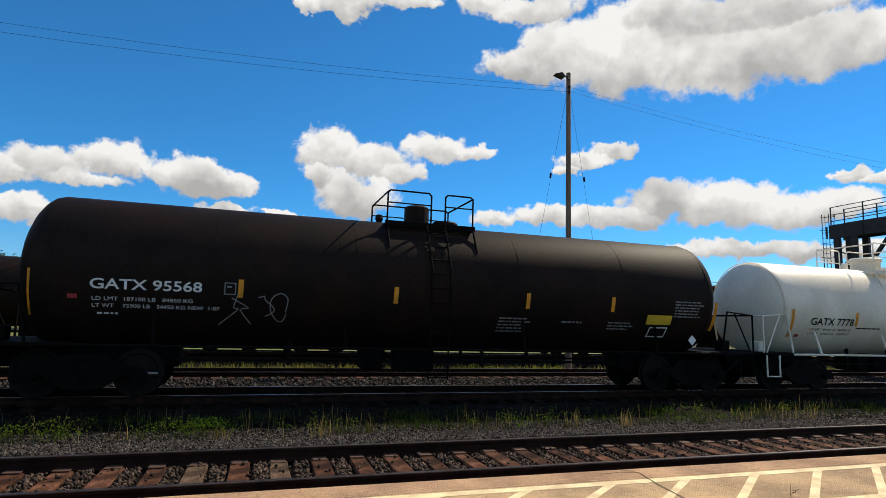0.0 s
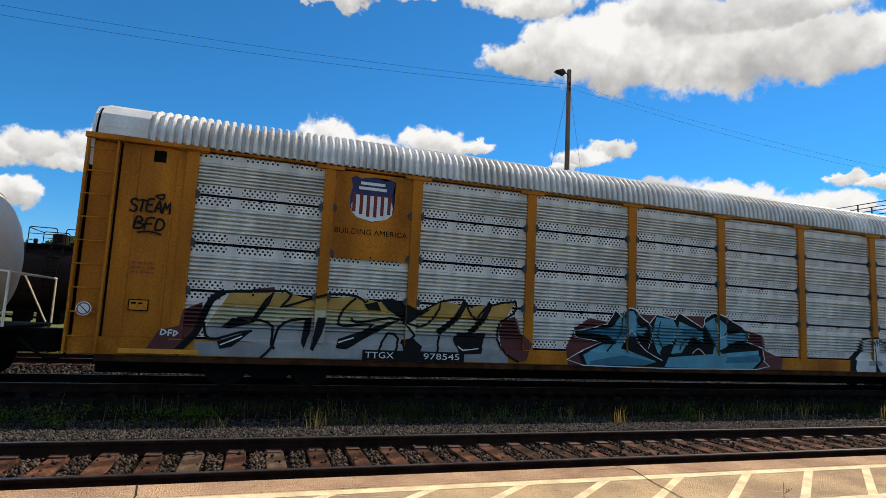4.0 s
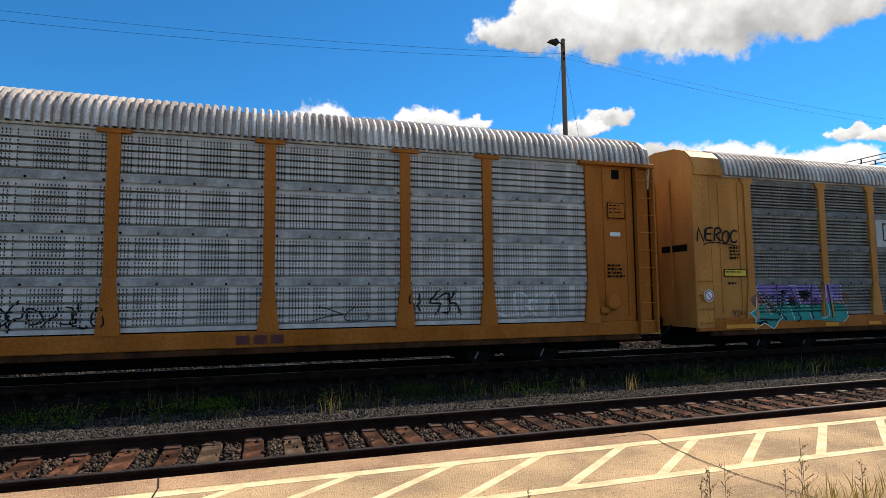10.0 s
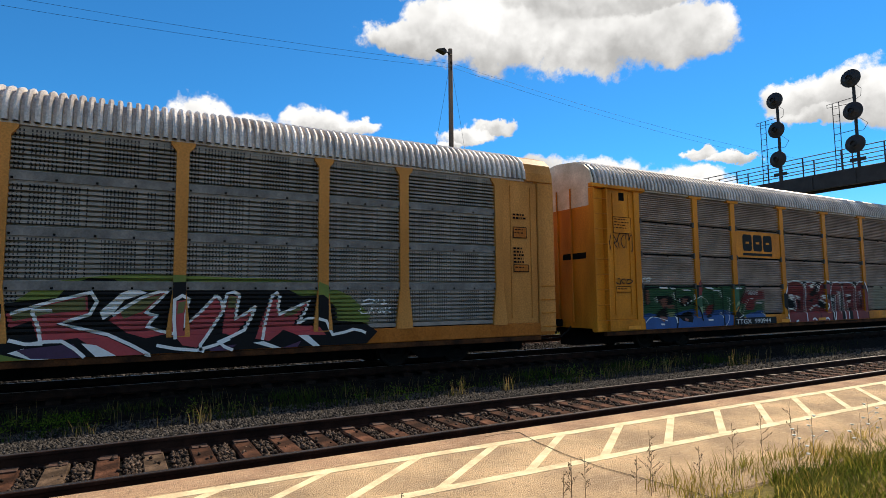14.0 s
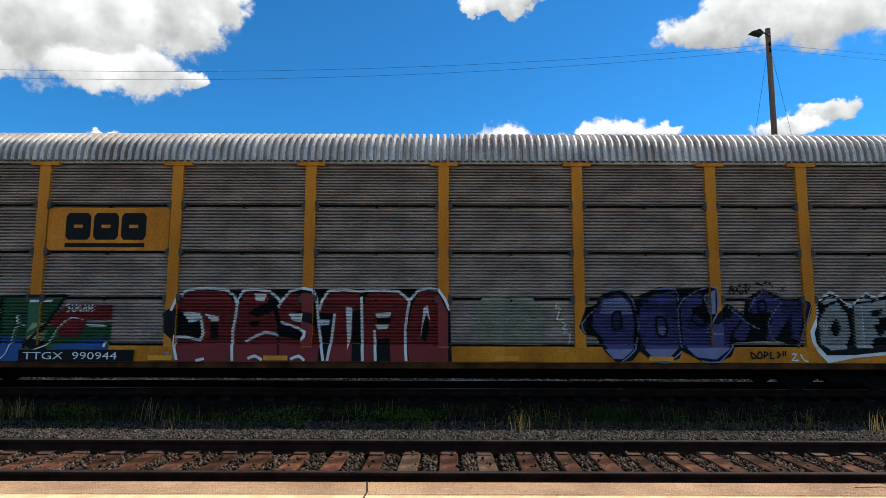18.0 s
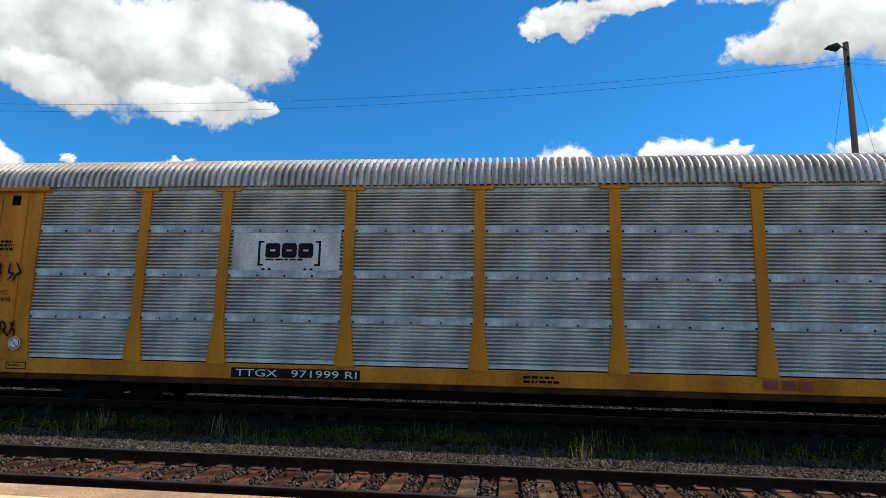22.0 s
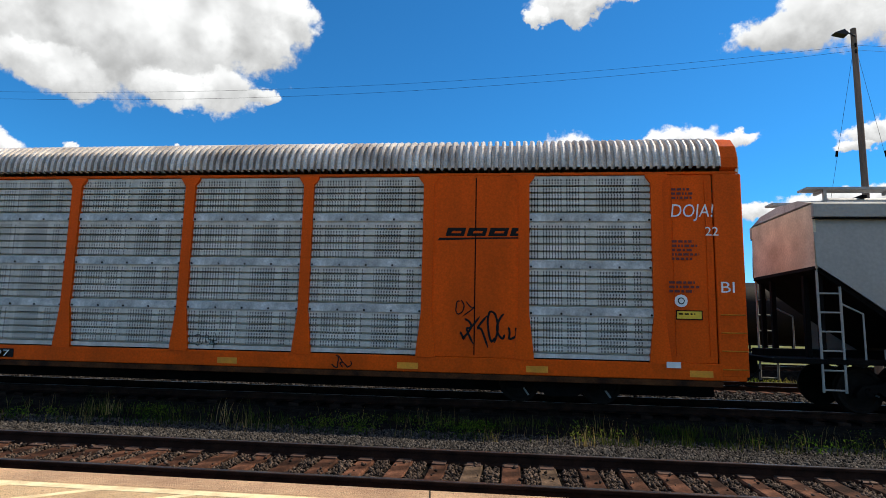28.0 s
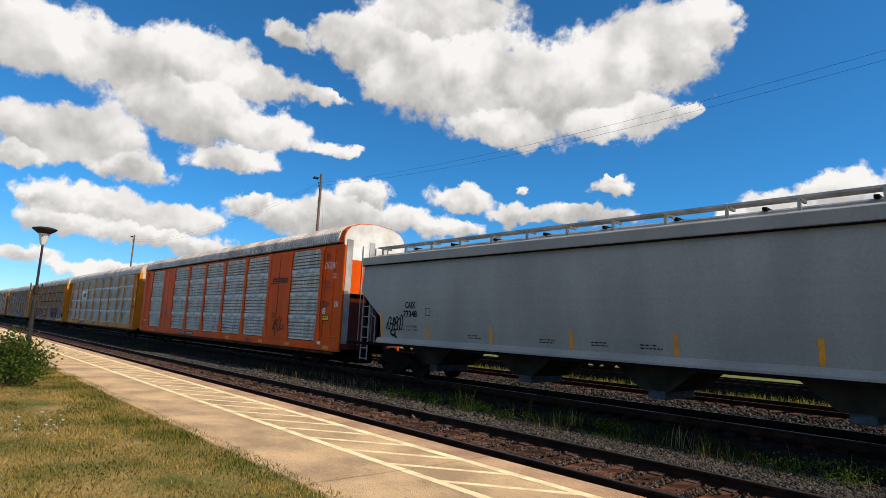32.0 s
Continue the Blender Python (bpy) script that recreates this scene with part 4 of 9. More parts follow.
def sheet_profile(kind, h):
    """Outline (y, z) of a pressed sheet's face: ribs stand out towards -y, with deep narrow gaps between them."""
    pr = []
    if kind == "fine":
        n = 13
        m = (h - 0.05) / n
        pr.append((-0.01, 0.0))
        for i in range(n):
            z = 0.025 + i * m
            pr += [(0.055, z), (0.055, z + 0.16 * m), (-0.03, z + 0.30 * m), (-0.034, z + 0.66 * m), (0.02, z + 0.97 * m)]
        pr.append((-0.01, h))
    elif kind == "band":
        n = 10
        m = (h - 0.19) / n
        pr += [(-0.03, 0.0), (-0.03, 0.085)]
        for i in range(n):
            z = 0.095 + i * m
            pr += [(0.085, z), (0.085, z + 0.26 * m), (-0.03, z + 0.38 * m), (-0.034, z + 0.70 * m), (0.03, z + 0.97 * m)]
        pr += [(-0.03, h - 0.085), (-0.03, h)]
    elif kind in ("slots", "close_slots"):
        n = 5 if kind == "slots" else 8
        m = (h - 0.2) / n
        pr += [(-0.02, 0.0), (-0.02, 0.09)]
        for i in range(n):
            z = 0.10 + i * m
            pr += [(0.10, z + 0.004), (0.10, z + 0.030), (-0.016, z + 0.038), (-0.012, z + m - 0.006)]
        pr += [(-0.02, h - 0.09), (-0.02, h)]
    else:
        pr += [(0, 0.0), (0, 0.2)]
        n = 6
        m = (h - 0.40) / n
        for i in range(n):
            z = 0.20 + i * m
            pr += [(0.06, z + 0.01), (0.06, z + 0.16 * m), (-0.04, z + 0.28 * m), (-0.04, z + 0.62 * m), (0.02, z + 0.94 * m)]
        pr += [(0, h - 0.2), (0, h)]
    return pr


def sheet_mesh(kind, w, h):
    """A pressed side sheet, its lower left corner at the origin, its face towards -y."""
    pr = sheet_profile(kind, h) + [(0.13, h - 0.008), (0.13, 0.008)]
    pr = [(a, min(max(b, 0.004), h - 0.004)) for a, b in pr]
    return mesh_of(prism(bmesh.new(), pr, 0, w, "x"), "sheet")


def post_mesh(flare, drop, plate):
    w = 0.115
    d = 4.86 - drop
    if flare:
        o = [(-0.21, 0.93), (0.21, 0.93), (0.205, 1.06), (w, 1.86), (w, d - 0.14), (-w, d - 0.14), (-w, 1.86), (-0.205, 1.06)]
        o = o if plate else o[:4] + [(w, d - 0.20), (0.22, d - 0.06), (0.22, d), (-0.22, d), (-0.22, d - 0.06), (-w, d - 0.20)] + o[6:]
    else:
        o = [(-w, 0.93), (w, 0.93), (w, d), (-w, d)]
    bm = prism(bmesh.new(), o, -1.52, -1.40, "y")
    if plate:
        box(bm, -0.30, 0.30, -1.545, -1.42, d - 0.06, d + 0.02)
        if flare:
            box(bm, -w, w, -1.52, -1.40, d - 0.14, d - 0.06)
    return mesh_of(bm, "post")


SHEETS, POSTS, ROOFS = {}, {}, {}
BRACKET = mesh_of(prism(bmesh.new(), [(0, -0.09), (0.05, -0.075), (0.085, -0.03), (0.085, 0.03), (0.05, 0.075), (0, 0.09)], -1.53, -1.43, "y"), "bracket")
BRACKET_L = mesh_of(prism(bmesh.new(), [(0, -0.09), (-0.05, -0.075), (-0.085, -0.03), (-0.085, 0.03), (-0.05, 0.075), (0, 0.09)], -1.53, -1.43, "y"), "bracket")
BOLT = mesh_of(boxm(-0.02, 0.02, -1.499, -1.44, -0.02, 0.02, 0.006), "bolt")
RUNG = mesh_of(tube(bmesh.new(), (0.03, -1.60, 0), (0.51, -1.60, 0), 0.014, 6), "rung")
TTX_BAYS = (1.85, 4.57, 6.53, 9.40, 12.27, 15.13, 18.0, 20.87, 22.83, 25.55)
BNSF_BAYS = (1.80, 4.64, 6.62, 9.44, 12.24, 15.06, 17.87, 20.59, 22.65, 25.40)


def sheet(kind, w, h, material):
    key = (kind, round(w, 2), round(h, 2), material.name)
    if key not in SHEETS:
        SHEETS[key] = sheet_mesh(kind, w, h)
        SHEETS[key].materials.append(material)
    return SHEETS[key]


def autorack(q, label, L=27.4, bays=TTX_BAYS, kind="fine", skin="galv", paint="yellow", roof="roof_steel", flare=True, ladder=True, cap=0.22, cap_mat="roof_steel", top="end_cream", solid=(), lift=0.0, clip="bracket", sill="yellow", drop=0.0):
    car = thing("autorack_car", pose(q, TRAIN_Y, 0), label, "railcar", "auto rack cars of the train")
    CARS.append((car, q))
    P = M[paint]
    k_z = 1 - drop / 3.9

    def H(z):
        """Height on a car whose side is lower by drop at the eaves."""
        return 0.95 + (z - 0.95) * k_z
    seams = [H(z) for z in SEAMS]
    lift -= drop
    SURF[car.name] = (bays, kind, solid, seams)
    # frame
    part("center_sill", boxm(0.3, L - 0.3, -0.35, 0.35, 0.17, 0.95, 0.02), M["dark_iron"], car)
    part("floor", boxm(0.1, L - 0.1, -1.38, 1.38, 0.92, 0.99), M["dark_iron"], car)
    pk = (flare, paint, drop)
    if pk not in POSTS:
        POSTS[pk] = post_mesh(flare, drop, paint in ("yellow", "yellow_pale", "yellow_deep"))
        POSTS[pk].materials.append(P)
    for s in (-1, 1):
        side = new("side")
        side.parent = car
        if s == 1:
            side.matrix_basis = pose(L, 0, 0, 0, 0, 180)
        part("side_sill", boxm(0.05, L - 0.05, -1.50, -1.36, 0.62, 0.95, 0.015), M[sill], side)
        part("lower_sill", boxm(0.5, L - 0.5, -1.47, -1.34, 0.49, 0.62, 0.012), M["rusty_sill"], side)
        part("top_rail", boxm(0.05, L - 0.05, -1.505, -1.38, H(4.85), H(4.91), 0.01), P if paint in ("orange", "yellow_deep") else M[roof], side)
        # sheets between posts
        for i in range(len(bays) - 1):
            x0, x1 = bays[i] + 0.075, bays[i + 1] - 0.075
            if i in solid:
                part("door_panel", boxm(x0, x1, -1.50, -1.42, 0.95, H(4.86), 0.012), P, side)
                part("door_seam", boxm((x0 + x1) / 2 - 0.012, (x0 + x1) / 2 + 0.012, -1.507, -1.49, 1.0, H(4.8)), M["dark_iron"], side)
                continue
            gap = 0.045 if clip == "bracket" else 0.01
            for za, zb in zip(seams, seams[1:]):
                part("side_sheet", sheet(kind, x1 - x0, zb - za - gap, M[skin]), None, side, at=pose(x0, -1.44, za + gap / 2))
            if s == -1:
                for zb in seams[1:-1]:
                    if clip == "bracket":
                        part("bracket", BRACKET, M["bracket_iron"], side, at=pose(x0 + 0.03, 0, zb))
                        part("bracket", BRACKET_L, M["bracket_iron"], side, at=pose(x1 - 0.03, 0, zb))
                        part("latch", BOLT, M["dark_iron"], side, at=pose((x0 + x1) / 2, 0, zb - 0.03))
                    else:
                        key = ("band", round(x1 - x0, 2), skin)
                        if key not in SHEETS:
                            SHEETS[key] = mesh_of(boxm(0.0, x1 - x0, -1.484, -1.43, -0.085, 0.085, 0.006), "seam_band")
                        part("seam_band", SHEETS[key], M[{"sheet_slots_dark": "seam_dark", "sheet_slots": "seam_dull"}.get(skin, "seam_steel")], side, at=pose(x0, 0, zb))
                        for f in (0.03, 0.27, 0.5, 0.73, 0.97):
                            part("bolt", BOLT, M["dark_iron"], side, at=pose(x0 + (x1 - x0) * f, 0, zb - 0.045))
        for zb in seams[1:-1]:
            # near-black backing added to give the gaps between sheets their shade
            part("seam_shade", boxm(bays[0], bays[-1], -1.415, -1.40, zb - 0.04, zb + 0.04), M["dark_iron"], side)
        for x in bays:
            part("post", POSTS[pk], None, side, at=pose(x, 0, 0))
        # end bays with corner ladder
        for e in (0, 1):
            xa, xb = (0.58, bays[0] - 0.1) if e == 0 else (bays[-1] + 0.1, L - 0.58)
            part("end_panel", boxm(xa, xb, -1.475, -1.40, 0.95, H(4.86), 0.012), P, side)
            part("panel_rib", boxm((xa + xb) / 2 - 0.30, (xa + xb) / 2 - 0.26, -1.50, -1.47, 1.1, H(4.7)), P, side)
            part("panel_rib", boxm((xa + xb) / 2 + 0.36, (xa + xb) / 2 + 0.40, -1.50, -1.47, 1.1, H(4.7)), P, side)
            x0 = 0.0 if e == 0 else L - 0.56
            if ladder:
                bm = boxm(x0 + 0.02, x0 + 0.54, -1.44, -1.40, 0.66, H(4.80))
                part("ladder_panel", bm, P, side)
                for xl in (x0, x0 + 0.51):
                    part("ladder_rail", boxm(xl, xl + 0.045, -1.61, -1.40, 0.66, H(4.80), 0.006), P, side)
                for k in range(9):
                    part("rung", RUNG, P, side, at=pose(x0, 0, 0.95 + 0.44 * k))
                xg = x0 + 0.556 if e == 0 else x0 - 0.036
                # no opening here: a dark strip stands for the gap's shade
                part("ladder_gap_shade", boxm(xg, xg + 0.04, -1.481, -1.42, 0.70, H(4.80)), M["dark_iron"], side)
                part("eave_bar", boxm(x0 - 0.04 if e == 0 else bays[-1] - 0.3, bays[0] + 0.3 if e == 0 else L + 0.04, -1.60, -1.44, H(4.82), H(4.93), 0.01), P, side)
                # dark block on the panel in place of a hole's shaded inside
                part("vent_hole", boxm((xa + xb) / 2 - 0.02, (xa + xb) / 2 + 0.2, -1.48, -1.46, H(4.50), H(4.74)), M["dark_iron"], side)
            else:
                part("corner_panel", boxm(x0, x0 + 0.56, -1.505, -1.42, 0.7, H(4.86), 0.02), P, side)
                for k in range(4):
                    part("rung", RUNG, P, side, at=pose(x0, 0.03, 0.85 + 0.36 * k))
    # ends: a wall of the roof's outline, doors and rods
    for e in (0, 1):
        xe = 0.10 if e == 0 else L - 0.10
        out = -1 if e == 0 else 1
        body = [(-1.44, 0.72), (-1.44, H(4.3))] + [(1.44, H(4.3)), (1.44, 0.72)]
        part("end_door", prism(bmesh.new(), body, xe, xe + out * 0.06), P, car)
        part("end_cap", prism(bmesh.new(), [(-1.44, H(4.3))] + [(a * 1.01, 4.88 + (b - 4.88) * 1.06 + lift) for a, b in ROOF] + [(1.44, H(4.3))], xe, xe + out * 0.06), M[top], car)
        for yy in (-0.62, 0.0, 0.62):
            part("door_rod", tube(bmesh.new(), (xe + out * 0.09, yy, 0.9), (xe + out * 0.09, yy, H(4.9)), 0.025, 6), M["galv_grey"] if paint == "orange" else P, car)
        part("door_slot", boxm(min(xe + out * 0.055, xe + out * 0.07), max(xe + out * 0.055, xe + out * 0.07), -1.2, -0.2, 2.75, 2.93), M["dark_iron"], car)
        coupler(car, xe, out)
    # roof: smooth end caps, ribbed middle
    rk = (L, cap, roof, lift)
    if rk not in ROOFS:
        ROOFS[rk] = roof_mesh(cap, L - cap, 0.158, lift)
        ROOFS[rk].materials.append(M[roof])
    part("roof", ROOFS[rk], None, car)
    edge = 0.15 if ladder else 0.07
    if ladder:
        for xa, xb in ((0.05, 0.15), (L - 0.15, L - 0.05)):
            # dark rim added for the shadow gap between roof cap and end
            part("roof_end_shade", prism(bmesh.new(), [(a * 1.0, 4.88 + (b - 4.88) * 1.03 + lift) for a, b in ROOF] + [(a * 0.93, b + lift - 0.10) for a, b in ROOF[::-1]], xa, xb), M["dark_iron"], car)
    for xa, xb in ((edge, cap), (L - cap, L - edge)):
        part("roof_cap", prism(bmesh.new(), [(a * 1.03, 4.88 + (b - 4.88) * 1.10 + lift) for a, b in ROOF] + [(a * 0.96, b + lift - 0.06) for a, b in ROOF[::-1]], xa, xb), M[cap_mat], car)
    for x in (3.65, L - 3.65):
        truck(car, x)
    bm = pipe(bmesh.new(), [(4.9, -0.5, 0.5), (L - 4.9, -0.5, 0.5)], 0.03)
    part("brake_pipe", bm, M["dark_iron"], car)
    part("brake_box", boxm(L * 0.5 - 0.5, L * 0.5 + 0.4, -0.95, -0.45, 0.42, 0.8, 0.04), M["dark_iron"], car)
    return car


def emblem(car, x, z, w, h, field, y):
    """Three heavy black blocks with cut corners, each slit across."""
    bw = w / 3
    for k in range(3):
        xa, g = x + bw * k, 0.05 * bw
        patch(car, "logo_block", [(xa + g, z + 0.14 * h), (xa + 3 * g, z), (xa + bw - 3 * g, z), (xa + bw - g, z + 0.14 * h), (xa + bw - g, z + 0.86 * h), (xa + bw - 3 * g, z + h), (xa + 3 * g, z + h), (xa + g, z + 0.86 * h)], INK, y)
        rect(car, "logo_cut", xa + 0.34 * bw, z + 0.44 * h, 0.32 * bw, 0.12 * h, field, y - 0.003)


def placard(car, x, z, w, h, material=None, y=-1.505):
    rect(car, "placard", x, z, w, h, M["dark_iron"], y)
    rect(car, "placard_field", x + 0.02, z + 0.02, w - 0.04, h - 0.04, material or M["yellow"], y - 0.003)
    bars(car, x + 0.05, z + h - 0.09, w - 0.1, max(1, int((h - 0.08) / 0.09)), M["dark_iron"], y - 0.006, 0.085, 0.03)


def no_sign(car, x, z, r=0.13):
    for rad, m, dy in ((r, PALE, 0), (r * 0.88, M["rust_red"], 0.002), (r * 0.70, PALE, 0.004)):
        patch(car, "warning_disc", [(x + rad * math.cos(k * 0.3927), z + rad * math.sin(k * 0.3927)) for k in range(16)], m, -1.612 - dy)
    patch(car, "warning_bar", [(x - r * 0.6, z + r * 0.5), (x - r * 0.5, z + r * 0.6), (x + r * 0.6, z - r * 0.5), (x + r * 0.5, z - r * 0.6)], M["rust_red"], -1.62)


# 1: yellow car with white roof, shield emblem and two sprayed pieces
c = autorack(26.70, "yellow auto rack with pierced silver sheets, white roof and graffiti", kind="holes", skin="sheet_holes", paint="yellow_deep", sill="yellow_deep", drop=0.15, roof="white_roof", flare=False, cap=1.0, cap_mat="white_roof", top="white_roof")
rect(c, "logo_panel", 4.66, 2.76, 1.78, 1.90, M["yellow_deep"], -1.495)
sh = [(0.0, 1.0), (0.12, 1.05), (0.22, 1.0), (0.5, 1.06), (0.78, 1.0), (0.88, 1.05), (1.0, 1.0), (0.95, 0.80), (1.0, 0.55), (0.98, 0.3), (0.85, 0.12), (0.5, 0.0), (0.15, 0.12), (0.02, 0.3), (0.0, 0.55), (0.05, 0.80)]
patch(c, "shield_logo", [(5.02 + 1.0 * a, 3.58 + 0.95 * b) for a, b in sh], M["navy"], -1.498)
patch(c, "shield_field", [(5.06 + 0.92 * a, 3.60 + 0.60 * min(b, 0.97)) for a, b in sh[7:] + [(0.05, 0.95), (0.95, 0.95)]], PALE, -1.501)
for k in range(6):
    rect(c, "shield_stripe", 5.08 + 0.155 * k, 3.68 + 0.07 * abs(k - 2.5) * 0.6, 0.075, 0.50 - 0.03 * abs(k - 2.5), M["red"], -1.504)
rect(c, "shield_bar", 5.24, 4.40, 0.54, 0.065, PALE, -1.504)
rect(c, "shield_bar", 5.20, 4.29, 0.62, 0.065, PALE, -1.504)
letters(c, "BUILDING AMERICA", 4.74, 3.30, 1.6, 0.12, M["dark_iron"], -1.498)
rect(c, "painted_base", 2.2, 0.64, 6.7, 0.28, M["grey_paint"], -1.5065)
spray(c, 0, "maroon", [[(1.36, 0.74), (1.55, 1.09), (1.9, 1.21), (1.94, 1.51), (2.28, 1.68), (2.27, 1.32), (2.15, 1.07), (1.77, 0.66), (1.41, 0.63)], [(8.65, 1.37), (8.74, 1.58), (9.07, 1.72), (9.22, 1.33), (9.5, 1.1), (9.37, 0.71), (9.11, 0.66), (8.76, 0.96)], [(4.21, 0.99), (4.37, 1.42), (4.66, 1.43), (4.41, 0.78), (4.25, 0.83)], [(3.18, 1.99), (3.61, 2.06), (3.65, 1.95), (3.24, 1.9)]])
spray(c, 1, "silver", [[(2.34, 1.07), (2.41, 1.28), (3.7, 1.31), (4.64, 1.38), (5.69, 1.28), (6.98, 1.28), (8.62, 1.31), (8.7, 0.96), (8.19, 0.74), (3.55, 0.63), (3.73, 0.86), (3.12, 0.95), (2.44, 0.97)]], label="silver and yellow sprayed graffiti letters with black outline")
spray(c, 1, "gold", [[(2.77, 1.89), (3.85, 1.95), (4.39, 1.85), (5.31, 1.96), (6.06, 1.83), (6.78, 1.75), (7.25, 1.98), (7.89, 1.87), (9.06, 2.02), (8.81, 1.62), (7.09, 1.54), (6.07, 1.63), (4.62, 1.64), (3.67, 1.65), (2.62, 1.62)]])
spray(c, 1, "cream", [[(2.6, 1.61), (3.67, 1.64), (4.62, 1.63), (6.07, 1.62), (7.09, 1.53), (8.77, 1.6), (8.62, 1.32), (6.98, 1.29), (5.69, 1.29), (4.64, 1.39), (3.7, 1.32), (2.42, 1.29)]])
stroke(c, 2, "INK", 0.13, [[(2.67, 1.91), (2.44, 1.74), (2.29, 1.35), (2.2, 1.07), (1.86, 0.67)], [(8.43, 1.99), (8.28, 1.65), (7.85, 1.19)], [(7.82, 1.99), (7.61, 1.62), (7.17, 1.26)]])
stroke(c, 2, "INK", 0.05, [[(2.34, 1.28), (2.39, 1.03), (2.58, 0.97), (2.96, 1.1), (3.25, 1.15)], [(2.71, 1.22), (2.99, 1.4), (3.39, 1.37), (3.64, 1.25), (3.63, 0.91), (3.71, 0.81)], [(2.65, 1.91), (3.85, 1.99), (3.91, 1.82), (3.77, 1.66), (4.08, 1.75), (4.7, 1.97), (5.31, 1.97), (5.52, 1.83)], [(4.36, 1.44), (4, 1.4), (3.75, 1.23), (3.66, 0.86), (3.45, 0.63)], [(5.31, 1.93), (5.05, 1.67), (4.96, 1.36), (5.24, 1.34), (5.71, 1.39), (5.37, 1.13), (4.94, 0.9)], [(5.23, 1.51), (5.35, 1.41), (6.08, 1.54), (6.43, 1.47)]])
stroke(c, 2, "INK", 0.05, [[(6.43, 1.48), (7.22, 1.96), (7.03, 1.54), (6.74, 1.38), (6.38, 1.45), (6.63, 1.18), (6.34, 1)], [(5.84, 0.81), (6.04, 1.21), (6.28, 1.1), (6.19, 0.75)], [(7.89, 1.81), (8.09, 1.58), (8.33, 1.89), (9.07, 2.05), (9, 1.75), (8.68, 1.55), (8.62, 1.19), (8.84, 0.84), (9.17, 0.67)], [(7.22, 1.96), (7.75, 2.03), (7.89, 1.81)], [(7.23, 1.31), (7.16, 0.74)]])
spray(c, 3, "INK", [[(2.66, 1.21), (2.86, 1.4), (3.01, 1.38), (3.19, 1.34), (3.45, 1.8), (3.64, 1.99), (3.54, 1.7), (3.27, 1.32), (2.81, 1.18)], [(2.61, 0.93), (3.25, 1.16), (3.12, 1.03), (2.89, 0.83), (2.67, 0.78)], [(4.22, 0.96), (4.27, 1.44), (4.41, 1.48), (4.39, 1.15), (4.28, 0.83)], [(4.52, 1.48), (4.71, 1.49), (4.63, 1.16), (4.47, 0.78), (4.41, 0.83)]])
spray(c, 3, "INK", [[(4.94, 0.86), (4.98, 1.05), (6.08, 1.46), (6.34, 1.53), (5.7, 1.17), (5.16, 0.84)], [(5.82, 1.93), (6.11, 1.96), (6.72, 1.74), (7.02, 1.78), (6.47, 1.44), (6.01, 1.72)], [(7.54, 1.14), (7.66, 1.3), (7.98, 1.27), (8.33, 1.3), (8.22, 0.83), (7.7, 0.8)], [(6.34, 1.08), (6.6, 1.13), (6.82, 0.96), (6.74, 0.73), (6.42, 0.75)], [(5.49, 1.8), (5.77, 1.88), (5.87, 1.68), (5.58, 1.69)]])
stroke(c, 4, "PALE", 0.025, [[(1.59, 1.02), (1.61, 1.12), (1.69, 1.07), (1.6, 1.01)], [(1.73, 1), (1.73, 1.11), (1.8, 1.11)], [(1.73, 1.06), (1.79, 1.06)], [(1.82, 1), (1.83, 1.1), (1.89, 1.06), (1.82, 1)]])
stroke(c, 4, "PALE", 0.025, [[(4.99, 0.98), (5.31, 1.09)], [(2.67, 0.86), (3.07, 1.04)], [(7.67, 0.99), (7.77, 0.9), (8.15, 0.95)]])
spray(c, 0, "maroon", [[(10.42, 0.96), (10.66, 1.51), (11.09, 1.77), (11.57, 1.7), (12.11, 1.94), (12.99, 1.93), (14.59, 1.97), (15.99, 1.65), (16.57, 1.53), (16.64, 1.14), (17.23, 0.93), (17.15, 0.63), (10.48, 0.63)]])
spray(c, 1, "INK", [[(10.66, 1.44), (11.57, 1.65), (11.81, 2), (12.02, 1.83), (12.17, 2.07), (12.42, 2), (12.84, 1.71), (13.06, 1.95), (13.64, 1.85), (13.78, 2.02), (14.51, 1.67), (14.58, 1.89), (14.93, 2.07), (15.85, 1.75), (16.06, 1.51), (15.98, 1.34), (16.56, 1.19), (16.52, 0.85), (16.26, 0.63), (10.89, 0.63), (10.73, 0.92), (11.4, 1.19), (10.7, 1.29)]])
spray(c, 2, "sky_paint", [[(10.75, 1.42), (11.75, 1.58), (12.08, 1.99), (12.3, 2), (12.55, 1.59), (12.81, 1.63), (12.62, 1.39), (12.24, 1.48), (12, 1.06), (13, 0.77), (12.62, 0.66), (11, 0.63), (10.88, 0.88), (11.46, 1.14), (11.88, 1.16), (11.57, 1.4)], [(12.9, 1.4), (13.06, 1.88), (13.58, 1.85), (13.78, 1.53), (13.51, 1.21), (13.26, 1.15), (13.13, 0.93)]], label="blue sprayed graffiti letters on dark red")
spray(c, 2, "sky_paint", [[(13.78, 1.8), (14.51, 1.56), (14.51, 1.29), (14.18, 1.44), (13.84, 1), (13.51, 0.97), (13.65, 1.26)], [(14.58, 1.78), (14.93, 1.96), (15.35, 1.7), (15.13, 1.48), (15.92, 1.62), (15.98, 1.4), (15.55, 1.33), (14.99, 1.09), (15.27, 0.83), (14.78, 0.71), (14.92, 1.25)], [(15.06, 1.01), (16.42, 1.13), (16.41, 0.85), (16.12, 0.63), (13.26, 0.63), (13.39, 0.88)]])
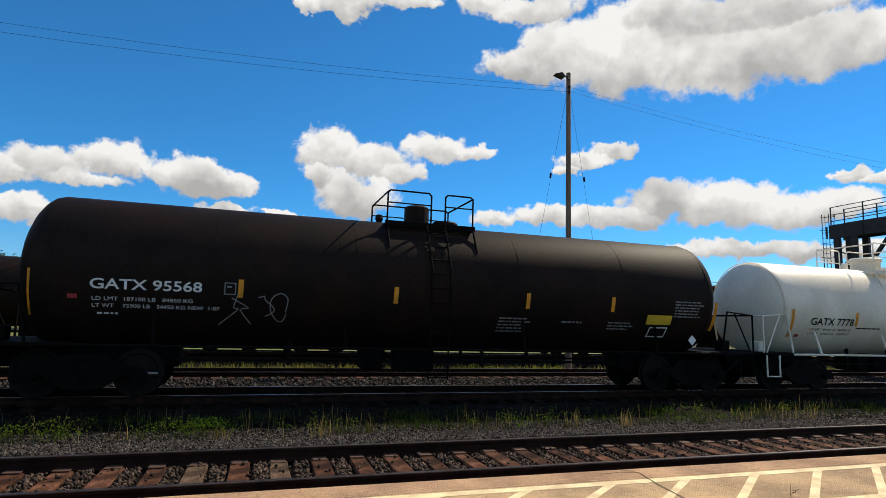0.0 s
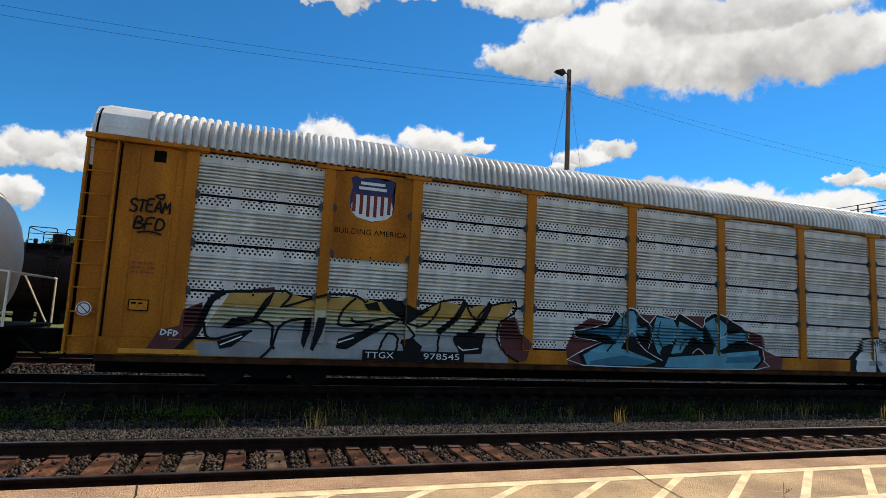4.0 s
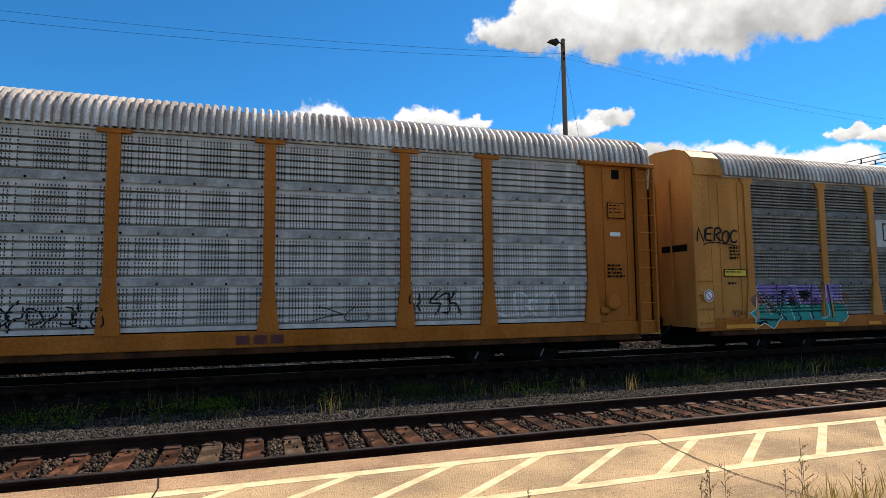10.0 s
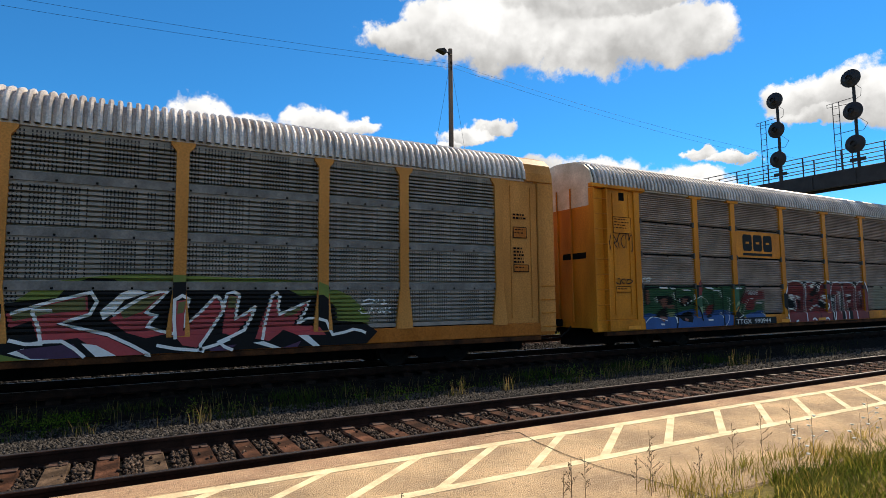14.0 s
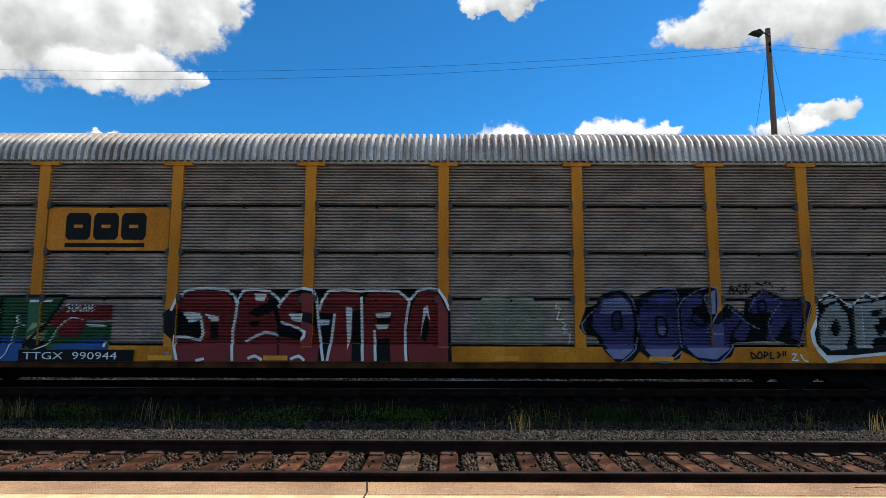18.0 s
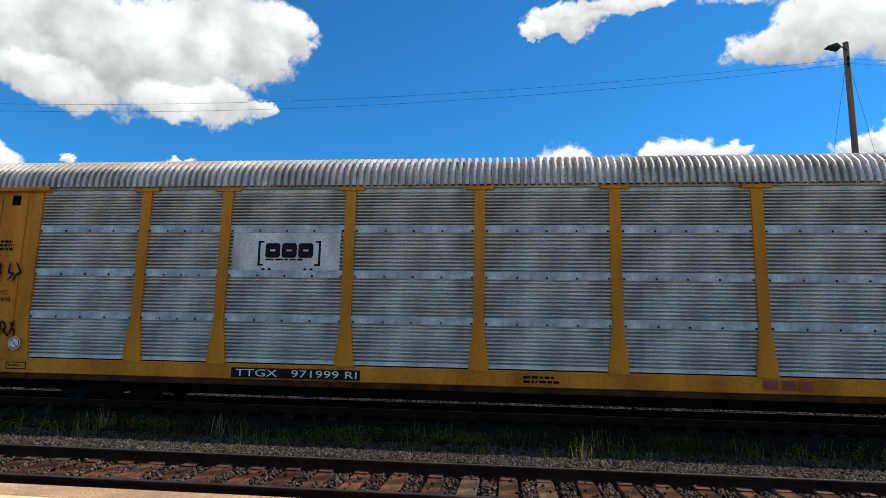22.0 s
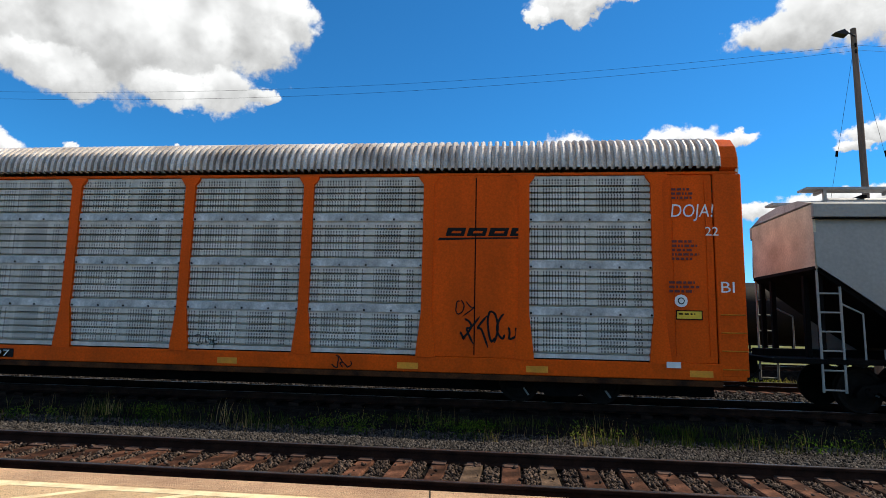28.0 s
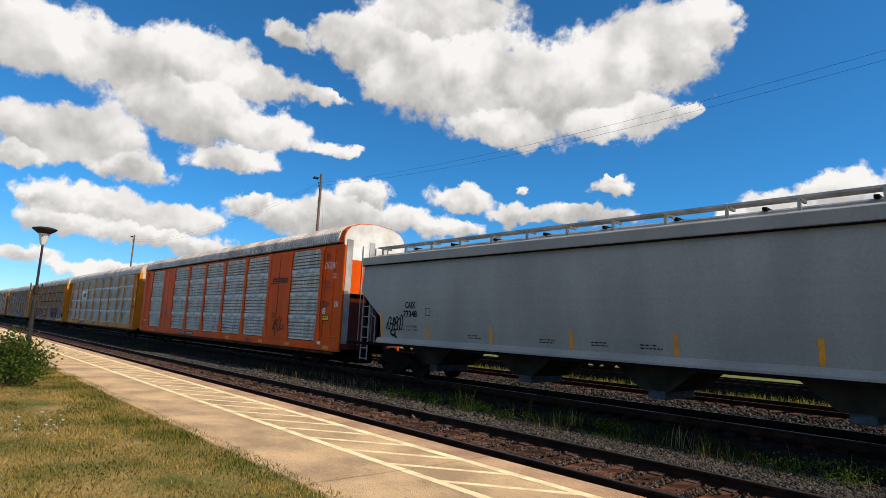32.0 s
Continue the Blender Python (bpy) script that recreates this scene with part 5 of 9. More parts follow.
spray(c, 3, "deep_blue", [[(10.81, 1.43), (11.63, 1.56), (12.49, 1.49), (12.37, 1.37), (11.4, 1.38)], [(13.84, 1.62), (14.51, 1.56), (14.45, 1.44), (13.84, 1.46)], [(11.06, 0.73), (12.01, 0.9), (13, 0.75), (12.62, 0.66), (11.06, 0.63)], [(15.27, 0.93), (16.41, 1.02), (16.34, 0.82), (15.2, 0.77)]])
stroke(c, 4, "PALE", 0.022, [[(10.66, 1.44), (11.57, 1.65), (11.81, 2), (12.02, 1.83), (12.17, 2.07), (12.42, 2), (12.84, 1.71), (13.06, 1.95), (13.64, 1.85), (13.78, 2.02), (14.51, 1.67), (14.58, 1.89), (14.93, 2.07), (15.85, 1.75), (16.06, 1.51), (15.98, 1.34), (16.56, 1.19), (16.52, 0.85), (16.26, 0.63), (10.89, 0.63), (10.73, 0.92), (11.4, 1.19), (10.7, 1.29), (10.66, 1.44)]])
stroke(c, 4, "PALE", 0.018, [[(12.06, 1.21), (12.24, 1.53), (12.49, 1.23), (12.87, 0.93), (13.19, 0.8)], [(12.84, 1.71), (12.9, 1.4), (12.81, 1.08)], [(13.51, 1.21), (13.58, 1.39), (13.71, 1.48)], [(15, 1.8), (15.03, 1.42), (15.31, 1.57)], [(14.17, 0.99), (14.38, 1.13), (14.58, 0.97)]])
stroke(c, 4, "INK", 0.035, [[(11.58, 0.97), (11.94, 1.41), (12.05, 1.93)], [(13.26, 1.09), (13.06, 1.4), (13.19, 1.78)], [(14.99, 1.09), (15.98, 1.28)], [(13.78, 1.06), (13.91, 1.33), (14.31, 1.39)]])
spray(c, 0, "chalk", [[(20.02, 0.63), (20.02, 0.93), (20.22, 1.27), (20.4, 1.58), (20.99, 1.59), (21.28, 1.44), (22.08, 1.49), (22.68, 1.62), (23.23, 1.57), (23.71, 1.58), (24.02, 1.86), (24.7, 1.92), (25.14, 1.71), (25.33, 1.36), (25.25, 1.1), (25.39, 0.84), (25.36, 0.63), (22.6, 0.63)]], label="white sprayed bubble letters with black outline")
spray(c, 1, "INK", [[(19.79, 0.63), (19.82, 1.01), (20.16, 1.27), (20.29, 1.52), (20.4, 1.6), (20.36, 1.23), (20.08, 0.99), (20.01, 0.71), (20.06, 0.63)], [(23.71, 1.58), (24.02, 1.9), (24.61, 1.99), (24.96, 1.92), (24.27, 1.85), (24.04, 1.59)], [(20.84, 0.93), (21.03, 0.63), (20.83, 0.63)], [(21.73, 0.93), (21.81, 0.63), (21.62, 0.63)]])
stroke(c, 1, "INK", 0.05, [[(20.34, 1.56), (20.99, 1.63), (21.27, 1.4), (21.31, 1.23)], [(21.27, 1.44), (21.38, 1.54), (22, 1.53), (22.08, 1.29), (22.41, 1.05), (22.55, 0.77), (22.56, 0.63)], [(22.07, 1.47), (22.52, 1.66), (22.99, 1.63), (23.31, 1.57), (23.71, 1.6)], [(24.61, 1.96), (25.14, 1.73), (25.31, 1.36), (24.98, 1.21), (24.47, 1.24), (24.05, 1.35), (23.63, 1.51)], [(23.01, 1.57), (22.97, 1.27), (23.33, 1.08), (23.55, 0.83), (23.59, 0.63)], [(24.47, 1.23), (25.07, 1.14), (25.39, 0.84), (25.36, 0.63)]])
stroke(c, 1, "INK", 0.035, [[(20.81, 1.32), (20.85, 0.85)], [(21.71, 1.33), (21.74, 0.85)], [(23.32, 1.3), (23.64, 1.43), (24.43, 1.27), (24.06, 1.05), (23.73, 1.1), (23.62, 1)], [(24.5, 0.99), (24.5, 0.63)], [(22.77, 1.42), (22.57, 1.46), (22.4, 1.36), (22.54, 1.29), (22.76, 1.24), (22.71, 1.16), (22.43, 1.17)], [(22.59, 1.56), (22.59, 1.03)]])
stroke(c, 1, "INK", 0.03, [[(20.66, 1.57), (20.73, 1.39), (20.77, 1.53), (20.81, 1.39), (20.86, 1.57)], [(20.89, 1.57), (20.89, 1.38)], [(20.89, 1.47), (21, 1.5)], [(20.98, 1.57), (20.98, 1.4)], [(24.38, 1.74), (24.37, 1.56), (24.5, 1.59), (24.43, 1.66), (24.5, 1.71), (24.38, 1.74)], [(24.7, 1.7), (24.58, 1.7), (24.67, 1.63), (24.56, 1.56)], [(24.92, 1.71), (24.79, 1.63), (24.93, 1.55)]])
stroke(c, 1, "INK", 0.03, [[(24.75, 0.63), (24.76, 0.8), (24.88, 0.63), (24.89, 0.82)], [(25.04, 0.8), (24.96, 0.74), (25.05, 0.67), (24.96, 0.63)], [(25.14, 0.63), (25.13, 0.8), (25.24, 0.81)], [(25.13, 0.7), (25.22, 0.71)]])
spray(c, 1, "grey_paint", [[(20.54, 0.95), (21.08, 0.93), (21.13, 0.81), (20.56, 0.81)], [(22.54, 0.96), (22.99, 0.96), (22.97, 0.83), (22.56, 0.83)]])
rect(c, "number_board", 5.5, 0.63, 2.3, 0.22, INK, -1.545)
letters(c, "TTGX", 5.56, 0.68, 0.62, 0.13, PALE, -1.549)
letters(c, "978545", 6.85, 0.68, 0.84, 0.13, PALE, -1.549)
tag(c, "STEAM", 0.82, 3.36, 0.72, 0.24, 0.04)
tag(c, "BFD", 0.92, 3.02, 0.55, 0.24, 0.04)
stroke(c, 1, "INK", 0.035, [[(1.0, 2.94), (1.2, 2.98), (1.42, 2.93)], [(1.25, 3.68), (1.4, 3.72), (1.38, 3.62), (1.25, 3.68)]])
bars(c, 0.95, 2.35, 0.5, 3, M["rust_red"], -1.505, 0.09, 0.03)
placard(c, 0.98, 1.45, 0.35, 0.22)
no_sign(c, 0.28, 1.45)
placard(c, 25.95, 3.25, 0.55, 0.42)
placard(c, 25.95, 1.85, 0.26, 0.2)
rect(c, "reflector", 0.9, 0.66, 1.4, 0.09, M["reflector"], -1.545)
rect(c, "reflector", 25.4, 0.66, 0.7, 0.12, M["reflector"], -1.545)
# 2: pale yellow car, horse emblem
c = autorack(55.3, "faded yellow auto rack with dull grey slotted sheets", kind="slots", skin="sheet_slots", paint="yellow_pale", clip="bolt", sill="yellow_pale")
rect(c, "logo_panel", 6.72, 2.92, 2.48, 1.0, M["galv_grey"], -1.478)
for k in range(6):
    patch(c, "logo_stripe", [(6.98 + 0.02 * k, 3.62 - 0.065 * k), (8.0 - 0.15 * k, 3.62 - 0.065 * k), (7.95 - 0.16 * k, 3.585 - 0.065 * k), (6.96 + 0.02 * k, 3.585 - 0.065 * k)], INK, -1.482)
for k, (xa, wd) in enumerate(((8.05, 0.42), (8.55, 0.48))):
    patch(c, "logo_block", [(xa + 0.06, 3.66), (xa + wd + 0.05, 3.66), (xa + wd, 3.27), (xa, 3.27)], INK, -1.482)
    patch(c, "logo_cut", [(xa + 0.16, 3.66 if k == 0 else 3.55), (xa + 0.24, 3.66 if k == 0 else 3.56), (xa + wd - 0.10, 3.47), (xa + wd - 0.18, 3.46)], M["galv_grey"], -1.485)
rect(c, "logo_bar", 6.92, 3.10, 1.06, 0.11, INK, -1.482)
rect(c, "logo_bar", 8.05, 3.10, 1.12, 0.11, INK, -1.482)
spray(c, 0, "INK", [[(6.94, 1.54), (7.36, 1.71), (7.81, 1.61), (8.07, 1.8), (8.78, 1.85), (8.83, 1.57), (9.24, 1.52), (9.31, 1.2), (9.04, 1.04), (8.63, 1), (8.16, 1.19), (7.9, 1.07), (7.13, 1.03), (6.95, 1.29)]], label="black sprayed bubble letters with white edge")
stroke(c, 1, "PALE", 0.035, [[(6.94, 1.54), (7.36, 1.69), (7.45, 1.82), (7.81, 1.61), (8.07, 1.82), (8.78, 1.87), (8.83, 1.58), (9.24, 1.53), (9.33, 1.27), (9.19, 1.06), (8.63, 0.99), (8.16, 1.18), (7.9, 1.07), (7.13, 1.03), (6.94, 1.25), (6.86, 1.61)]])
stroke(c, 1, "PALE", 0.03, [[(7.11, 1.56), (7.12, 1.35), (7.3, 1.32), (7.36, 1.64)], [(7.47, 1.24), (7.78, 1.49), (7.56, 1.53), (7.53, 1.38), (7.86, 1.3)], [(8.07, 1.67), (8.15, 1.22)], [(8.22, 1.3), (8.38, 1.52), (8.52, 1.29), (8.29, 1.15)], [(8.4, 1.81), (8.44, 1.63), (8.71, 1.62)], [(8.55, 1.85), (8.61, 1.51), (8.76, 1.21)], [(8.99, 1.43), (9.07, 1.2), (9.13, 1.43)]])
stroke(c, 0, "PALE", 0.03, [[(9.76, 1.88), (9.88, 1.49), (9.85, 1.19)], [(9.98, 1.8), (10.24, 1.92), (10.17, 1.49)], [(10.32, 1.61), (10.48, 1.17), (10.67, 1.17), (10.55, 1.48)], [(10.92, 2.2), (11.31, 2), (10.84, 1.92)], [(11.12, 1.12), (11.28, 1.39), (11.2, 1.64)], [(11.55, 1.79), (11.63, 1.39)], [(12.11, 1.46), (12.24, 1.34)], [(12.4, 1.71), (12.29, 1.67), (12.4, 1.46)], [(12.12, 1.18), (12.24, 0.89)]])
stroke(c, 0, "INK", 0.03, [[(12.95, 1.45), (13.12, 1.36)], [(12.99, 1.32), (13.24, 1.49), (13.37, 1.27)], [(13.03, 1.11), (13.42, 1.19)], [(13.7, 1.61), (13.5, 1.36), (13.55, 1.02)]])
rect(c, "number_board", 7.0, 0.68, 2.55, 0.19, INK, -1.532)
letters(c, "TTGX 985518", 7.15, 0.70, 2.25, 0.145, PALE, -1.536)
scribble(c, 12.7, 1.0, 2.4, 0.6, INK, 27, 9, 0.03)
scribble(c, 2.0, 1.0, 2.0, 0.8, INK, 26, 7, 0.035)
scribble(c, 20.95, 1.15, 1.2, 0.65, INK, 28, 5, 0.04)
scribble(c, 23.0, 1.0, 1.7, 0.75, PALE, 24, 4, 0.03)
scribble(c, 18.9, 1.05, 1.2, 0.4, INK, 25, 2, 0.02)
for k in range(3):
    rect(c, "logo_block", 17.4 + 0.33 * k, 0.70, 0.25, 0.17, M["maroon"], -1.532)
placard(c, 26.05, 3.5, 0.5, 0.4, M["yellow_pale"])
rect(c, "label_plate", 26.1, 3.05, 0.3, 0.1, PALE, -1.51)
bars(c, 26.0, 2.3, 0.5, 4, M["dark_iron"], -1.505)
letters(c, "NS 33814", 0.95, 2.15, 0.5, 0.09, M["dark_iron"], -1.51)
bars(c, 0.9, 3.4, 0.4, 3, M["dark_iron"], -1.505)
part("brake_wheel", lathe(bmesh.new(), [(0.0, 0), (0.16, 0), (0.2, 0.03), (0.16, 0.08), (0.0, 0.08)], 14, pose(26.1, -1.53, 1.42, 90, 0, 0)), M["yellow_pale"], c)
part("brake_box", boxm(25.75, 26.0, -1.56, -1.47, 1.15, 1.3, 0.02), M["yellow_pale"], c)
# 3: grey-sheeted car without corner ladders
c = autorack(83.95, "pale yellow auto rack with dark grey slotted sheets and graffiti", kind="close_slots", skin="sheet_slots_dark", paint="yellow_cream", drop=0.11, ladder=False, cap=1.0, cap_mat="yellow_cream", top="yellow_cream", clip="bolt", sill="yellow_pale")
rect(c, "logo_panel", 6.72, 2.88, 2.48, 0.90, M["galv_dull"], -1.478)
for xa in (7.0, 8.65):
    s_ = 1 if xa < 8 else -1
    patch(c, "logo_bracket", [(xa, 3.12), (xa + 0.05 * s_, 3.12), (xa + 0.05 * s_, 3.66), (xa, 3.66)], INK, -1.482)
    for zz in (3.12, 3.62):
        patch(c, "logo_bracket", [(xa, zz), (xa + 0.15 * s_, zz), (xa + 0.15 * s_, zz + 0.045), (xa, zz + 0.045)], INK, -1.482)
emblem(c, 7.16, 3.28, 1.34, 0.32, M["galv_dull"], -1.482)
bars(c, 7.2, 3.22, 1.25, 1, INK, -1.482, hgt=0.04)
for xa in (7.2, 7.34, 8.2, 8.34):
    patch(c, "logo_dot", [(xa + 0.05 * math.cos(k * 0.7854), 3.02 + 0.05 * math.sin(k * 0.7854)) for k in range(8)], INK, -1.482)
spray(c, 0, "clay", [[(1.73, 1.45), (1.99, 1.6), (2.25, 1.51), (2.39, 1.28), (2.54, 1.08), (2.4, 0.99), (2.2, 1.25), (1.93, 1.22), (1.84, 1.29)], [(5.17, 1.66), (5.42, 1.53), (5.47, 1.33), (5.18, 1.25)]])
spray(c, 1, "teal", [[(1.68, 1.07), (1.94, 1.18), (1.96, 1.45), (2.13, 1.25), (2.33, 1.3), (2.5, 1.02), (2.81, 1.32), (3.19, 1.35), (4.13, 1.26), (4.52, 1.34), (4.97, 1.29), (5.34, 1.2), (5.31, 0.92), (5.1, 0.76), (4.37, 0.82), (3.98, 0.85), (3.24, 0.84), (2.71, 0.85), (2.52, 0.63), (2.24, 0.85), (1.86, 0.65), (1.93, 0.89)]], label="teal and lilac sprayed graffiti letters")
spray(c, 1, "lilac", [[(2.03, 1.73), (2.17, 1.91), (2.48, 1.92), (2.7, 1.97), (2.72, 1.88), (3.18, 1.88), (3.16, 1.81), (3.44, 1.81), (3.45, 1.85), (3.92, 1.83), (4.17, 1.88), (4.32, 1.58), (4.47, 1.82), (4.83, 1.9), (5.16, 1.91), (5.15, 1.37), (4.52, 1.33), (4.13, 1.27), (3.19, 1.36), (2.8, 1.32), (2.63, 1.36), (2.25, 1.52)]])
spray(c, 2, "INK", [[(2.25, 1.6), (2.33, 1.65), (2.49, 1.51), (2.68, 1.52), (2.6, 1.39), (2.42, 1.43)], [(2.84, 1.47), (2.93, 1.69), (3.08, 1.69), (3.18, 1.67), (3.04, 1.56), (3.03, 1.43), (2.93, 1.2), (2.81, 1.24)], [(3.19, 1.58), (3.41, 1.35), (3.41, 1.23), (3.18, 1.26)], [(3.55, 1.62), (3.89, 1.7), (4.01, 1.56), (3.89, 1.42), (3.82, 1.27), (3.63, 1.42)], [(4.09, 1.42), (4.18, 1.46), (4.28, 1.26), (4.11, 1.22)], [(1.95, 0.82), (2.27, 0.87), (2.34, 0.77), (2.02, 0.75), (1.86, 0.65)]])
spray(c, 3, "clay", [[(2.33, 1.25), (2.38, 1.28), (2.52, 1.08), (2.45, 1.02)], [(4.11, 1.37), (4.18, 1.39), (4.26, 1.27), (4.15, 1.24)]])
stroke(c, 3, "PALE", 0.022, [[(1.68, 1.07), (1.92, 1.18), (1.95, 1.47), (2.13, 1.26), (2.34, 1.31), (2.5, 1.02)], [(1.68, 1.07), (1.93, 0.91), (1.86, 0.63), (2.21, 0.8), (2.52, 0.63), (2.71, 0.85), (2.87, 1.05), (2.32, 1.62)], [(2.02, 1.73), (2.17, 1.92), (2.48, 1.93), (2.49, 1.99), (2.72, 1.98), (2.72, 1.89), (3.18, 1.89), (3.16, 1.82), (3.44, 1.81)], [(2.02, 1.73), (2.33, 1.36), (2.51, 1.01)]])
stroke(c, 3, "PALE", 0.02, [[(2.88, 1.69), (2.84, 1.22)], [(3.01, 1.5), (3.24, 1.12), (3.28, 0.82)], [(3.44, 1.81), (3.62, 1.17)], [(3.63, 1.44), (3.88, 1.19), (3.91, 0.8)], [(3.44, 1.81), (3.45, 1.85), (3.94, 1.85), (3.89, 1.66)], [(4.17, 1.88), (4.3, 1.54), (4.54, 1.22), (4.53, 0.94), (4.29, 0.88)], [(4.83, 1.9), (4.8, 1.5), (5.09, 1.29)], [(5.16, 1.91), (5.15, 1.37), (5.34, 1.2), (5.29, 0.9), (5.1, 0.76)], [(4.47, 1.82), (4.48, 1.46)]])
stroke(c, 3, "INK", 0.04, [[(2.03, 1.72), (2.32, 1.41), (2.81, 1.02), (2.68, 0.87), (2.04, 0.91)], [(2.75, 1.84), (2.77, 1.28), (2.99, 0.86)], [(3.22, 1.77), (3.56, 1.15)], [(3.45, 1.12), (3.51, 0.89), (3.39, 0.81)], [(4.02, 1.81), (3.98, 0.87)], [(4.55, 1.82), (4.69, 0.89)], [(2.17, 1.88), (2.48, 1.88)]])
scribble(c, 5.75, 1.2, 0.7, 0.6, INK, 31, 4, 0.02)
spray(c, 0, "lime", [[(14.68, 0.64), (14.91, 1.07), (15.36, 1.6), (15.8, 1.95), (16.36, 2.06), (17.33, 2.15), (18.76, 2.09), (19.75, 2.07), (20.8, 2), (21.51, 1.7), (21.99, 1.26), (21.89, 0.9), (21.15, 0.63), (15.04, 0.63)]])
spray(c, 1, "INK", [[(14.81, 1.26), (15.01, 1.55), (15.41, 1.63), (16.02, 1.7), (16.19, 1.91), (16.48, 2.05), (16.9, 2.04), (17.14, 1.83), (17.64, 1.81), (17.77, 1.97), (18.15, 2), (18.48, 1.84), (18.76, 1.95), (19.17, 1.84), (19.6, 1.9), (20.11, 1.84), (20.41, 1.7), (20.87, 1.73), (21.18, 1.45), (21.21, 1.15), (21.82, 1.11), (22.14, 0.89), (21.88, 0.63), (19.71, 0.63), (16.02, 0.63), (15.52, 0.66), (15.04, 0.82)], [(20.88, 0.68), (21.24, 0.85), (21.97, 0.83), (21.72, 0.63)]])
spray(c, 2, "PALE", [[(14.94, 1.19), (15.04, 1.38), (15.3, 1.45), (15.25, 1.31), (15.14, 1.21), (15.31, 1.01), (15.07, 0.99)], [(16.68, 1.44), (17.02, 1.78), (17.23, 1.87), (17.45, 1.78), (17.08, 1.65), (16.89, 1.39), (16.74, 1.28)], [(15.36, 0.76), (15.58, 0.83), (15.96, 0.63), (15.69, 0.63)], [(19.4, 0.76), (19.61, 0.78), (19.97, 0.63), (19.79, 0.63)], [(20.31, 0.88), (20.54, 0.87), (20.8, 0.63), (20.65, 0.63)], [(16.42, 0.88), (16.65, 0.84), (16.98, 0.63), (16.65, 0.63)]])
spray(c, 2, "rose", [[(15.3, 1.43), (16.48, 1.75), (16.51, 1.42), (16.02, 1.22), (16.83, 0.97), (17.44, 0.63), (16.83, 0.63), (16.36, 0.98), (15.8, 0.9), (15.66, 1.3), (15.36, 1.18)], [(16.83, 1.28), (17.32, 1.7), (17.76, 1.78), (17.38, 1.38), (17.63, 1.38), (17.44, 1.11), (17.95, 1.02), (17.44, 0.93), (17.13, 1.04)], [(17.82, 1), (17.95, 1.62), (18.15, 1.64), (18.08, 1.04), (18.69, 1.7), (18.82, 1.42), (18.34, 0.71), (18.08, 0.77), (17.95, 0.94)]], label="red sprayed graffiti letters with white edge on green")
spray(c, 2, "rose", [[(18.85, 1.36), (18.93, 1.75), (19.1, 1.7), (19.02, 1.25), (19.38, 1.47), (19.45, 1.41), (19.02, 0.91), (18.81, 0.97)], [(19.44, 0.84), (19.74, 1.64), (19.92, 1.64), (19.95, 1.29), (20.56, 1.58), (20.24, 1.11), (20.78, 1.04), (20.93, 0.86), (20.31, 0.88), (20.02, 1), (19.72, 0.78)]])
spray(c, 3, "olive", [[(15.36, 1.43), (16.45, 1.71), (16.47, 1.47), (15.91, 1.42), (15.41, 1.3)], [(17.01, 1.44), (17.38, 1.67), (17.7, 1.74), (17.38, 1.43), (17.07, 1.3)], [(17.99, 1.59), (18.12, 1.62), (18.08, 1.4), (17.97, 1.37)], [(18.93, 1.73), (19.08, 1.69), (19.05, 1.47), (18.9, 1.47)], [(20.03, 1.38), (20.48, 1.55), (20.32, 1.34), (20.06, 1.26)]])
spray(c, 3, "plum", [[(15.47, 0.81), (16.3, 0.88), (16.48, 0.63), (16.07, 0.63), (15.69, 0.65)], [(17.01, 0.63), (17.5, 0.63), (17.44, 0.63), (17.07, 0.63)], [(18.54, 0.7), (19.08, 0.74), (18.94, 0.63), (18.6, 0.63)], [(20.01, 0.63), (20.39, 0.76), (20.31, 0.63)]])
stroke(c, 4, "PALE", 0.06, [[(15.36, 1.43), (16.54, 1.79), (16.53, 1.39), (16.08, 1.24), (16.83, 1.02), (17.5, 0.63), (17.44, 0.63)], [(15.66, 1.48), (15.82, 0.9), (15.36, 0.98)], [(15.66, 1.48), (15.96, 1.47)], [(16.89, 1.36), (17.38, 1.7), (17.8, 1.8), (17.44, 1.41), (17.63, 1.35), (17.47, 1.14), (17.95, 0.99)], [(17.95, 0.89), (17.92, 1.64), (18.18, 1.65), (18.11, 1.13), (18.69, 1.73)], [(18.69, 1.73), (18.82, 1.42), (18.4, 0.76), (18.47, 0.63)]])
stroke(c, 4, "PALE", 0.06, [[(18.82, 1.39), (18.89, 1.75), (19.13, 1.73), (19.06, 1.25), (19.45, 1.5)], [(19.45, 1.5), (19.23, 1.02), (18.74, 0.81), (19.01, 0.63)], [(19.58, 0.81), (19.78, 1.7), (19.94, 1.69), (19.94, 1.32), (20.57, 1.59), (20.32, 1.11)], [(20.32, 1.11), (20.55, 1.22), (20.93, 1.16), (21.08, 0.86), (21.57, 0.96), (21.85, 0.87)], [(15.68, 0.9), (16.13, 0.93), (16.48, 0.63)], [(17.63, 0.79), (18.34, 0.66), (18.95, 0.86)]])
stroke(c, 4, "PALE", 0.03, [[(21.79, 1.57), (22, 1.63), (22.08, 1.54), (21.76, 1.51)], [(22.18, 1.63), (22.16, 1.51)], [(22.29, 1.62), (22.38, 1.52), (22.23, 1.51)], [(21.74, 1.42), (21.76, 1.3), (21.91, 1.31)], [(21.95, 1.29), (22.01, 1.42), (22.07, 1.29)], [(22.14, 1.42), (22.2, 1.29), (22.26, 1.4), (22.31, 1.29), (22.35, 1.43)], [(22.48, 1.43), (22.4, 1.37), (22.48, 1.32), (22.39, 1.27)]])
